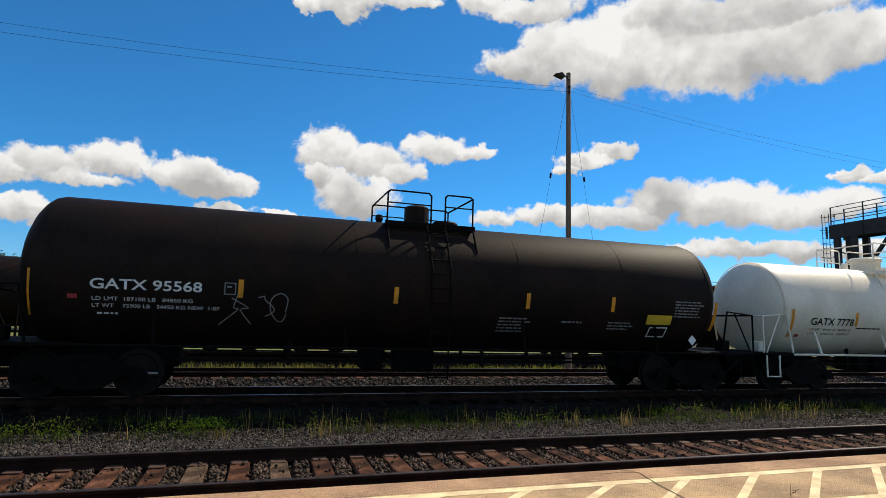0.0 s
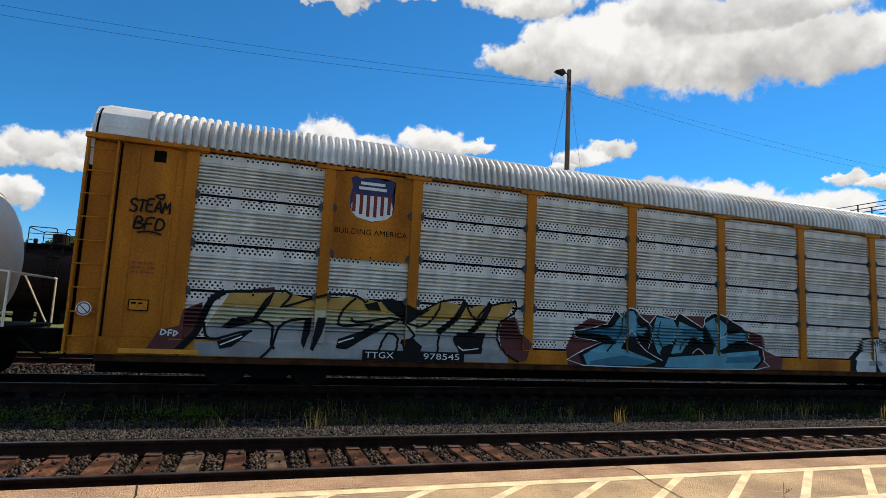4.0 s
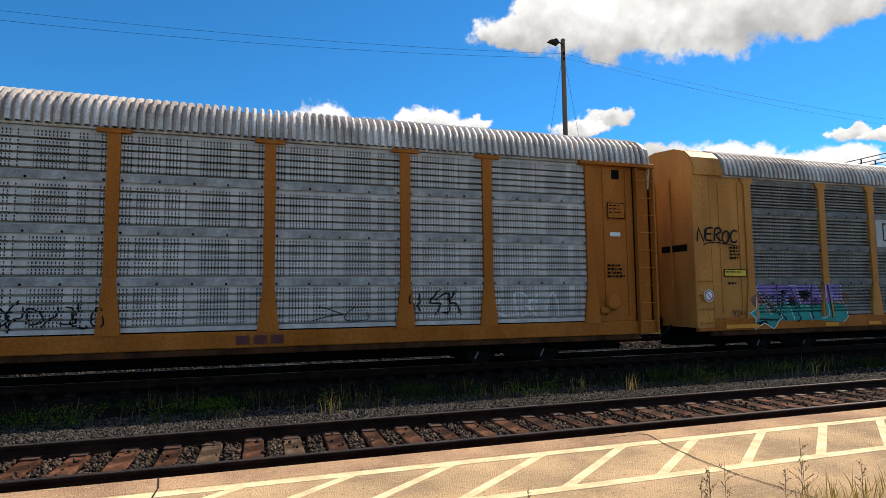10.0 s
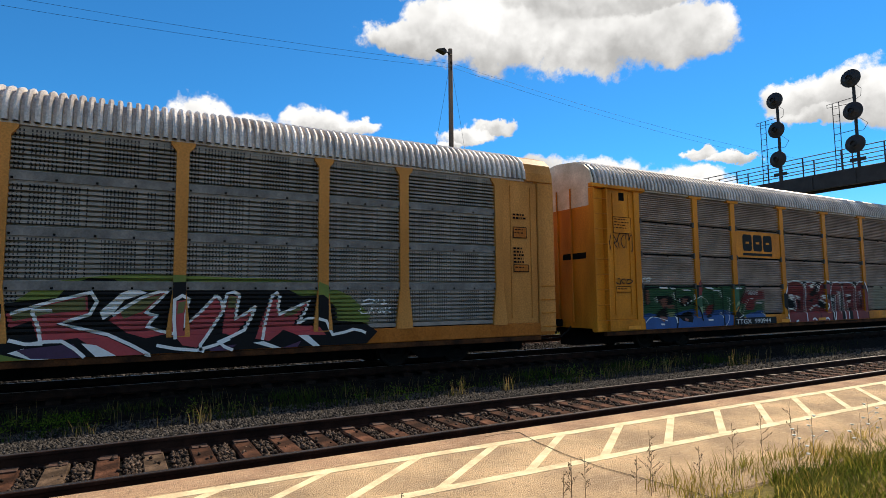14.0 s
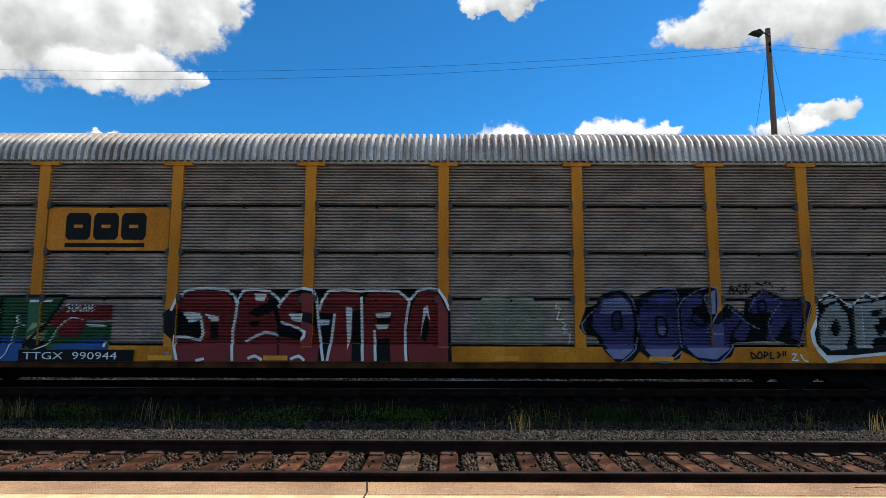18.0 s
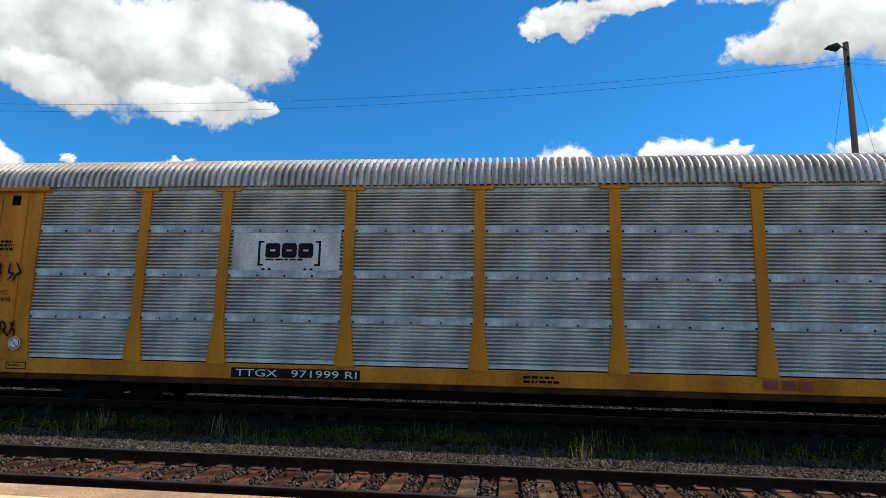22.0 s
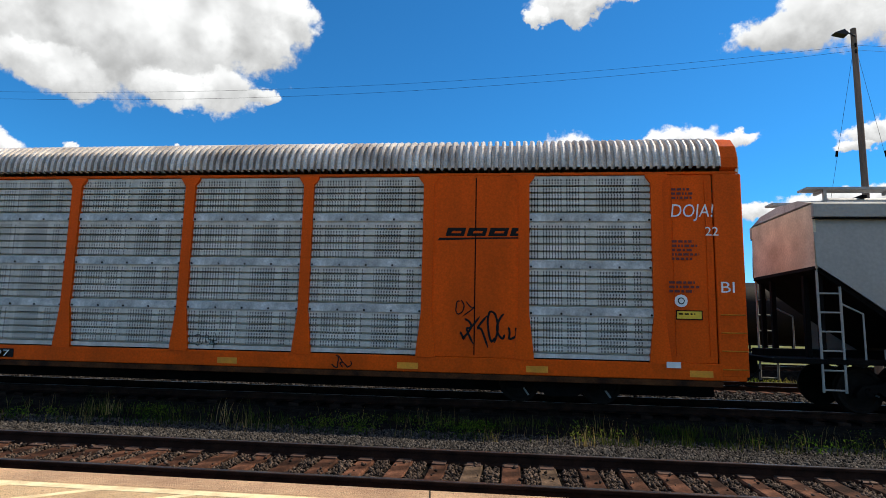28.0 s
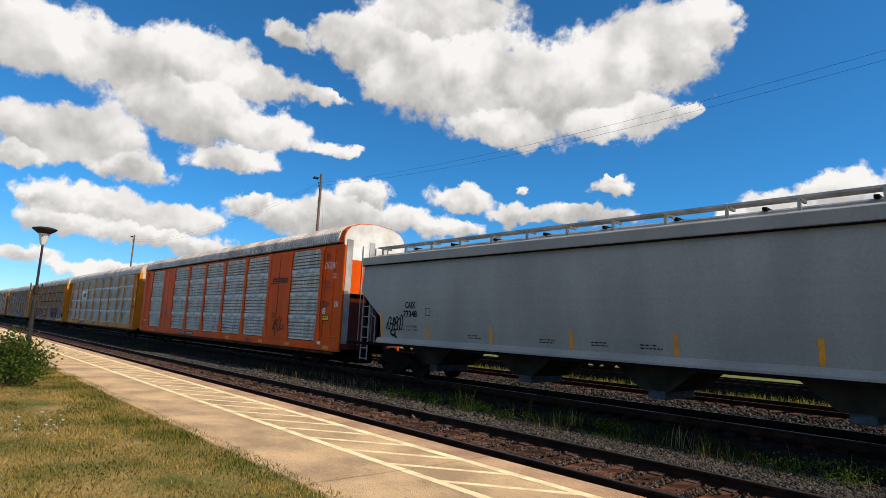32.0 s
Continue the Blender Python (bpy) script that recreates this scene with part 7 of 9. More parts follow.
stroke(c, 3, "PALE", 0.02, [[(23.1, 1.44), (23.14, 1.25), (23.18, 1.41)], [(24.98, 1.12), (25, 0.95)], [(25.22, 1.15), (25.22, 0.95)], [(23.93, 1.84), (23.94, 0.96)]])
rect(c, "number_board", 6.3, 0.63, 2.4, 0.24, INK, -1.548)
letters(c, "TTGX  990944", 6.4, 0.67, 1.95, 0.15, PALE, -1.553)
placard(c, 0.85, 3.5, 0.75, 0.5)
scribble(c, 0.7, 2.95, 0.95, 0.6, INK, 45, 6, 0.03)
scribble(c, 0.9, 1.95, 0.6, 0.25, INK, 46, 3, 0.03)
placard(c, 0.9, 1.75, 0.6, 0.18)
letters(c, "632H", 25.98, 1.85, 0.6, 0.25, PALE, -1.515, shear=0.2)
placard(c, 26.0, 2.35, 0.55, 0.22, M["sign_yellow"])
rect(c, "label_plate", 26.15, 2.9, 0.25, 0.07, PALE, -1.51)
part("brake_wheel", lathe(bmesh.new(), [(0.0, 0), (0.16, 0), (0.2, 0.03), (0.16, 0.08), (0.0, 0.08)], 14, pose(26.35, -1.53, 1.3, 90, 0, 0)), M["dark_iron"], c)
for xa in (1.3, 9.0, 11.4, 16.2, 19.4, 24.6):
    rect(c, "reflector", xa, 0.66, 0.5, 0.1, M["reflector"], -1.56)
# 5: bright grey car
c = autorack(141.4, "yellow auto rack with bright silver ribbed sheets", kind="band", skin="galv", clip="bolt")
rect(c, "logo_panel", 6.72, 2.95, 2.48, 0.95, M["galv"], -1.478)
for xa in (7.32, 8.76):
    s_ = 1 if xa < 8 else -1
    patch(c, "logo_bracket", [(xa, 3.10), (xa + 0.05 * s_, 3.10), (xa + 0.05 * s_, 3.66), (xa, 3.66)], INK, -1.482)
    for zz in (3.10, 3.62):
        patch(c, "logo_bracket", [(xa, zz), (xa + 0.13 * s_, zz), (xa + 0.13 * s_, zz + 0.04), (xa, zz + 0.04)], INK, -1.482)
emblem(c, 7.47, 3.28, 1.14, 0.33, M["galv"], -1.482)
bars(c, 7.5, 3.22, 1.1, 1, INK, -1.482, hgt=0.04)
for xa in (7.46, 7.60, 8.42, 8.56):
    patch(c, "logo_dot", [(xa + 0.05 * math.cos(k * 0.7854), 3.0 + 0.05 * math.sin(k * 0.7854)) for k in range(8)], INK, -1.482)
rect(c, "number_board", 6.92, 0.66, 2.85, 0.21, INK, -1.532)
letters(c, "TTGX   971999 RI", 7.02, 0.69, 2.68, 0.15, PALE, -1.536)
for k in range(3):
    rect(c, "logo_block", 17.9 + 0.33 * k, 0.72, 0.26, 0.17, M["rust_red"], -1.532)
scribble(c, 0.75, 2.62, 0.85, 0.55, INK, 53, 5, 0.045)
letters(c, "NYC", 1.05, 2.38, 0.32, 0.1, M["dark_iron"], -1.51)
letters(c, "810438", 0.95, 2.22, 0.5, 0.1, M["dark_iron"], -1.51)
scribble(c, 0.7, 1.30, 1.0, 0.6, INK, 54, 7, 0.045)
bars(c, 1.0, 3.6, 0.4, 3, M["dark_iron"], -1.505)
no_sign(c, 1.78, 1.28, 0.15)
no_sign(c, 25.72, 1.28, 0.15)
placard(c, 25.95, 3.4, 0.6, 0.34)
rect(c, "label_plate", 26.1, 2.85, 0.28, 0.1, PALE, -1.51)
bars(c, 25.95, 2.4, 0.6, 4, M["dark_iron"], -1.505)
placard(c, 25.75, 0.7, 0.5, 0.16)
placard(c, 1.55, 0.7, 0.5, 0.16)
bars(c, 13.2, 0.8, 0.8, 2, M["dark_iron"], -1.51)
# 6: orange car
c = autorack(169.93, "orange auto rack with silver slotted sheets and plain doors", L=27.1, bays=BNSF_BAYS, kind="slots", skin="sheet_slots_bright", paint="orange", ladder=False, cap=0.4, cap_mat="orange", top="white_roof", solid=(1, 7), lift=0.1, clip="bolt", sill="orange")
for k in range(4):
    xa = 20.92 + 0.46 * k
    patch(c, "logo_block", [(xa + 0.05, 3.52), (xa + 0.10, 3.70), (xa + 0.50, 3.70), (xa + 0.45, 3.52)], INK, -1.506)
    patch(c, "logo_cut", [(xa + 0.18, 3.58), (xa + 0.20, 3.63), (xa + 0.40, 3.63), (xa + 0.38, 3.58)], M["orange"], -1.509)
patch(c, "logo_swoosh", [(20.80, 3.42), (20.84, 3.48), (22.6, 3.50), (22.55, 3.47), (21.6, 3.45)], INK, -1.506)
part("end_strip", boxm(27.055, 27.09, -1.40, -1.12, 0.95, 5.1), M["galv_grey"], c)
part("end_strip", boxm(27.055, 27.085, -0.30, -0.05, 0.95, 5.1), M["galv_grey"], c)
# darker maroon field over the lower half of the end
part("end_lower_field", boxm(27.05, 27.075, -1.44, 1.44, 0.72, 2.6), M["maroon"], c)
scribble(c, 21.3, 1.15, 1.2, 0.85, INK, 61, 6, 0.045)
scribble(c, 21.2, 1.8, 0.4, 0.4, INK, 62, 2, 0.025)
scribble(c, 4.7, 1.4, 1.4, 1.0, INK, 63, 6, 0.03)
scribble(c, 15.4, 0.98, 0.6, 0.4, INK, 64, 4, 0.02)
scribble(c, 18.6, 0.6, 0.4, 0.35, INK, 65, 3, 0.025)
letters(c, "DOJA!", 25.68, 3.85, 0.85, 0.36, PALE, -1.512, shear=0.15)
letters(c, "22", 26.35, 3.55, 0.26, 0.18, PALE, -1.512)
letters(c, "BI", 26.62, 2.38, 0.26, 0.22, PALE, -1.512)
bars(c, 25.68, 3.4, 0.55, 5, M["maroon"], -1.51)
bars(c, 25.6, 2.55, 0.65, 3, M["maroon"], -1.51)
bars(c, 25.7, 4.5, 0.5, 3, M["maroon"], -1.51)
for rad, mm, dy in ((0.13, PALE, 0.0), (0.07, M["dark_iron"], 0.003), (0.05, PALE, 0.006)):
    patch(c, "round_decal", [(25.83 + rad * math.cos(k * 0.52), 2.20 + rad * math.sin(k * 0.52)) for k in range(12)], mm, -1.51 - dy)
placard(c, 25.72, 1.82, 0.52, 0.19, M["sign_yellow"])
rect(c, "label_plate", 25.5, 0.85, 0.28, 0.12, PALE, -1.53)
for xa in (3.0, 10.5, 16.0, 20.0, 22.7, 25.95):
    rect(c, "reflector", xa, 0.68, 0.45, 0.13, M["reflector"], -1.515)
rect(c, "number_board", 8.6, 0.68, 2.5, 0.19, INK, -1.515)
letters(c, "TTGX  694697", 8.7, 0.70, 2.3, 0.14, PALE, -1.519)
bars(c, 0.9, 2.6, 0.6, 1, M["maroon"], -1.51, hgt=0.08)
letters(c, "28458", 0.95, 2.44, 0.55, 0.1, M["maroon"], -1.51)
placard(c, 0.85, 1.3, 0.5, 0.16, M["sign_yellow"])


# -- tank cars --
def tank_car(q, L, R, zc, paint, label, trucks, hatch, dark, wheel=0.457, ext=0.0, over=0.95):
    car = thing("tank_car", pose(q, TRAIN_Y, 0), label, "railcar", "tank cars of the train")
    CARS.append((car, q))
    P = M[paint]
    head = 0.62
    prof = []
    for k in range(9):
        a = math.pi / 2 * k / 8
        prof.append((R * math.sin(a), head * (1 - math.cos(a))))
    full = [(r_, z_ - ext) for r_, z_ in prof] + [(R, L * f) for f in (0.2, 0.35, 0.5, 0.65, 0.8)] + [(r_, L - z_) for r_, z_ in prof[::-1]]
    part("tank_shell", lathe(bmesh.new(), full, 64, pose(0, 0, zc, 0, 90, 0)), P, car, smooth=True)
    for f in (0.04, 0.2, 0.38, 0.62, 0.8, 0.96):
        seam = lathe(bmesh.new(), [(R - 0.01, L * f - 0.02), (R + 0.006, L * f), (R - 0.01, L * f + 0.02)], 64, pose(0, 0, zc, 0, 90, 0))
        part("weld_seam", seam, P, car, smooth=True)
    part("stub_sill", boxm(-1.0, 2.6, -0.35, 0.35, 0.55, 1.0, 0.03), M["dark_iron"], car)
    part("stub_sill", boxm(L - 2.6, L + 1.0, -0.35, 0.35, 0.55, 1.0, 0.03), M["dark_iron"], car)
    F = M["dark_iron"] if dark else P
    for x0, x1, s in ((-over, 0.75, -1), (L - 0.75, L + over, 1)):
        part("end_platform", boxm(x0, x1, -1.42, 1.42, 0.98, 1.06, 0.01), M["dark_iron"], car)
        xe = x0 if s < 0 else x1
        for sy in (-1.36, 1.36):
            bm = bmesh.new()
            pipe(bm, [(xe, sy, 1.06), (xe, sy, 2.05), (xe - s * 0.85, sy, 2.12), (xe - s * 1.05, sy, 1.06)], 0.028)
            pipe(bm, [(xe - s * 0.6, sy, 2.08), (xe - s * 0.1, sy, 1.06)], 0.02)
            part("end_handrail", bm, F, car)
        part("cross_rail", pipe(bmesh.new(), [(xe, -1.36, 2.05), (xe, 1.36, 2.05)], 0.025), F, car)
        for sy in (-1.40, 1.40):
            st = pipe(bmesh.new(), [(xe - s * 0.05, sy, 1.0), (xe - s * 0.05, sy, 0.42), (xe - s * 0.5, sy, 0.42), (xe - s * 0.5, sy, 1.0)], 0.025)
            part("sill_step", st, F, car)
        coupler(car, xe, s)
        part("brake_stand", boxm(xe - s * 0.45 - 0.12, xe - s * 0.45 + 0.12, -0.9, -0.55, 1.06, 1.35, 0.03), F, car)
    for sy in (-1, 1):
        part("side_rail", pipe(bmesh.new(), [(0.6, sy * 1.45, 1.02), (L - 0.6, sy * 1.45, 1.02)], 0.03), F, car)
        for f in (0.14, 0.37, 0.63, 0.86):
            part("saddle_strut", pipe(bmesh.new(), [(L * f, sy * 1.45, 1.02), (L * f - 0.05, sy * (R * 0.93), zc - R * 0.5)], 0.035), F, car)
        part("pipe_line", pipe(bmesh.new(), [(2.6, sy * 0.75, 0.72), (L - 2.6, sy * 0.75, 0.72)], 0.03), M["dark_iron"], car)
        for f in (0.3, 0.45, 0.58, 0.7):
            part("hanger", boxm(L * f - 0.04, L * f + 0.04, sy * 0.75 - 0.03, sy * 0.75 + 0.03, 0.62, zc - R + 0.25), M["dark_iron"], car)
    part("outlet_valve", boxm(hatch - 0.45, hatch + 0.45, -0.4, 0.4, 0.45, zc - R + 0.2, 0.05), M["dark_iron"], car)
    part("skid", boxm(hatch - 1.3, hatch - 0.8, -0.5, 0.3, 0.5, zc - R + 0.2, 0.05), M["dark_iron"], car)
    for x in trucks:
        truck(car, x, wheel)
    # top fittings
    top = zc + R
    part("fittings_dome", lathe(bmesh.new(), [(0, 0.48), (0.26, 0.48), (0.31, 0.44), (0.31, 0.05), (0.36, 0.03), (0.36, -0.05)] if dark else [(0, 0.42), (0.42, 0.42), (0.47, 0.38), (0.47, 0.30), (0.42, 0.28), (0.42, -0.05)], 22, pose(hatch, 0, top)), P, car, smooth=False)
    part("safety_valve", lathe(bmesh.new(), [(0, 0.22), (0.08, 0.2), (0.1, 0.1), (0.06, 0.0), (0.06, -0.1)], 12, pose(hatch - 0.95, 0, top)), P, car)
    part("manway", lathe(bmesh.new(), [(0, 0.14), (0.3, 0.14), (0.33, 0.1), (0.33, -0.05)], 18, pose(hatch + 0.75, 0, top)), P, car)
    plat = bmesh.new()
    for k in range(9):
        for sy in (-1, 1):
            yy = sy * (0.52 + 0.05 * k)
            box(plat, hatch - 0.95, hatch + 1.15, yy - 0.018, yy + 0.018, top - 0.16, top - 0.13)
    part("walkway_grating", plat, F, car)
    for sy in (-1, 1):
        frm = bmesh.new()
        box(frm, hatch - 1.0, hatch + 1.2, sy * 0.97 - 0.03, sy * 0.97 + 0.03, top - 0.2, top - 0.08)
        for xx in (hatch - 0.95, hatch + 1.15):
            box(frm, xx - 0.03, xx + 0.03, min(sy * 0.5, sy * 0.97), max(sy * 0.5, sy * 0.97), top - 0.2, top - 0.12)
            tube(frm, (xx, sy * 0.97, top - 0.15), (xx, sy * R * 0.86, zc + R * 0.5), 0.025, 6)
        part("walkway_frame", frm, F, car)
    hr = bmesh.new()
    for sy in (-0.95, 0.95):
        for xa, xb in ((hatch - 0.95, hatch + 0.1), (hatch + 0.45, hatch + 1.15)):
            zt = top + (0.64 if dark else 0.78)
            pipe(hr, [(xa, sy, top - 0.1), (xa, sy, zt - 0.06), (xa + 0.06, sy, zt), (xb - 0.06, sy, zt), (xb, sy, zt - 0.06), (xb, sy, top - 0.1)], 0.022)
            pipe(hr, [(xa, sy, top + 0.35), (xb, sy, top + 0.35)], 0.016)
    for xa in (hatch - 0.95, hatch + 1.15):
        pipe(hr, [(xa, -0.95, zt - 0.04), (xa, 0.95, zt - 0.04)], 0.022)
    part("walkway_rail", hr, F, car)
    lad = bmesh.new()
    for xx in (hatch - 0.02, hatch + 0.42):
        pipe(lad, [(xx, -0.99, top - 0.1), (xx, -R - 0.06, zc + 0.35), (xx, -R - 0.08, zc - 0.5), (xx, -1.5, 0.38)], 0.022)
    pts = [(-0.99, top - 0.1), (-R - 0.06, zc + 0.35), (-R - 0.08, zc - 0.5), (-1.5, 0.38)]
    for k in range(11):
        z = 0.42 + k * (top - 0.6) / 10.5
        for (ya, za), (yb, zb) in zip(pts, pts[1:]):
            if min(za, zb) <= z <= max(za, zb):
                yy = ya + (yb - ya) * (z - za) / (zb - za)
                tube(lad, (hatch - 0.02, yy, z), (hatch + 0.42, yy, z), 0.014, 6)
                break
    part("ladder", lad, F, car)
    return car, (lambda zz, k=0.0: -math.sqrt(max(0.0, R * R - (zz - zc) ** 2)) - 0.012)


car, wr = tank_car(-3.95, 16.0, 1.53, 2.47, "black_tank", "dirty black tank car with white lettering and yellow marks", (1.05, 15.1), 7.75, True, ext=0.38)
letters(car, "GATX 95568", 1.08, 2.07, 1.95, 0.20, PALE, wrap=wr, bold=0.015)
letters(car, "LD LMT  187100 LB   84850 KG", 1.12, 1.86, 1.75, 0.07, PALE, wrap=wr)
letters(car, "LT WT    75900 LB   34450 KG NEW  1-07", 1.12, 1.73, 2.25, 0.07, PALE, wrap=wr)
for xa, za, ha in ((0.06, 1.55, 0.85), (3.70, 2.0, 0.36), (6.90, 2.0, 0.36), (10.08, 2.0, 0.36), (12.40, 2.0, 0.36), (15.66, 1.6, 0.75)):
    rc = {0.06: 1.475, 15.66: 1.40}.get(xa, 1.53)
    rect(car, "reflector", xa, za, 0.1, ha, M["reflector"], wrap=lambda zz, rc=rc: -math.sqrt(rc * rc - (zz - 2.47) ** 2) - 0.012)
scribble(car, 3.3, 1.45, 1.4, 0.7, M["grey_paint"], 71, 4, 0.02, wrap=wr)
rect(car, "small_frame", 3.44, 2.05, 0.22, 0.24, M["grey_paint"], wrap=wr)
rect(car, "small_field", 3.46, 2.07, 0.18, 0.20, M["black_tank"], wrap=lambda zz: wr(zz) - 0.004)
bars(car, 3.49, 2.19, 0.12, 1, M["grey_paint"], wrap=lambda zz: wr(zz) - 0.008, hgt=0.03)
bars(car, 1.2, 1.6, 0.45, 1, PALE, wrap=wr, hgt=0.035)
bars(car, 9.45, 1.75, 0.9, 5, M["grey_paint"], wrap=wr, pitch=0.075, hgt=0.03)
bars(car, 11.1, 1.7, 0.7, 1, M["grey_paint"], wrap=wr, hgt=0.04)
bars(car, 12.4, 1.72, 0.8, 3, M["grey_paint"], wrap=wr, pitch=0.075, hgt=0.03)
bars(car, 14.3, 2.3, 1.0, 6, M["grey_paint"], wrap=wr, pitch=0.075, hgt=0.03)
rect(car, "placard", 13.5, 1.72, 0.75, 0.24, M["sign_yellow"], wrap=wr)
rect(car, "small_frame", 13.65, 1.40, 0.55, 0.26, PALE, wrap=lambda zz: wr(zz) - 0.002)
rect(car, "small_field", 13.68, 1.43, 0.49, 0.20, M["black_tank"], wrap=lambda zz: wr(zz) - 0.006)
patch(car, "hazard_diamond", [(14.85, 1.22), (14.98, 1.35), (14.85, 1.48), (14.72, 1.35)], PALE, -1.45)
rect(car, "small_mark", 0.72, 1.88, 0.16, 0.08, M["rose"], wrap=wr)
tank_car(-22.0, 16.15, 1.53, 2.47, "black_tank", "plain black tank car at the train's head", (1.05, 15.1), 7.75, True)
car, wr = tank_car(13.75, 11.55, 1.38, 2.33, "white_tank", "dirty white tank car with black lettering and yellow marks", (1.3, 10.25), 5.55, False, 0.42, over=0.38)
letters(car, "GATX 7778", 1.42, 1.85, 1.65, 0.21, INK, wrap=wr, bold=0.015)
letters(car, "LD LMT  195400 LB   88650 KG", 1.42, 1.70, 1.6, 0.065, INK, wrap=wr)
letters(car, "LT WT    67600 LB   30650 KG", 1.42, 1.58, 1.6, 0.065, INK, wrap=wr)
letters(car, "FRA AIP", 8.38, 1.72, 0.5, 0.08, INK, wrap=wr)
for xa, za, ha in ((0.68, 1.5, 0.78), (3.13, 1.85, 0.40), (4.62, 1.85, 0.38), (6.80, 1.85, 0.38), (8.23, 1.83, 0.36), (11.0, 1.55, 0.7)):
    rect(car, "reflector", xa, za, 0.1, ha, M["reflector"], wrap=(lambda zz: wr(zz) if abs(zz) > 0 else 0))
rect(car, "data_frame", 8.88, 1.45, 0.85, 0.42, INK, wrap=wr)
rect(car, "data_field", 8.90, 1.47, 0.81, 0.38, M["white_tank"], wrap=lambda zz: wr(zz) - 0.004)
bars(car, 8.92, 1.76, 0.78, 4, INK, wrap=lambda zz: wr(zz) - 0.008, pitch=0.085, hgt=0.035)
bars(car, 6.5, 1.62, 0.7, 4, INK, wrap=wr, pitch=0.08, hgt=0.03)
bars(car, 7.5, 1.58, 0.9, 5, INK, wrap=wr, pitch=0.08, hgt=0.03)
bars(car, 7.3, 2.2, 0.9, 1, INK, wrap=wr, hgt=0.03)
bars(car, 3.2, 1.78, 1.3, 1, INK, wrap=wr, hgt=0.035)
rect(car, "small_mark", 0.95, 1.5, 0.16, 0.08, M["rust_red"], wrap=wr)
for rr, mm, dy in ((0.2, PALE, 0.0), (0.17, INK, 0.004), (0.155, PALE, 0.008)):
    patch(car, "hazard_diamond", [(10.25, 1.22 - rr), (10.25 + rr, 1.22), (10.25, 1.22 + rr), (10.25 - rr, 1.22)], mm, -1.40 - dy)
bars(car, 10.15, 1.2, 0.2, 1, INK, -1.42, hgt=0.06)


# -- covered hopper --
M["gate_blue"] = mat("gate_blue", (0.07, 0.08, 0.11), 0.6, var=0.3, scale=6)
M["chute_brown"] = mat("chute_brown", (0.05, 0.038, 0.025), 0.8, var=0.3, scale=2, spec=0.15)


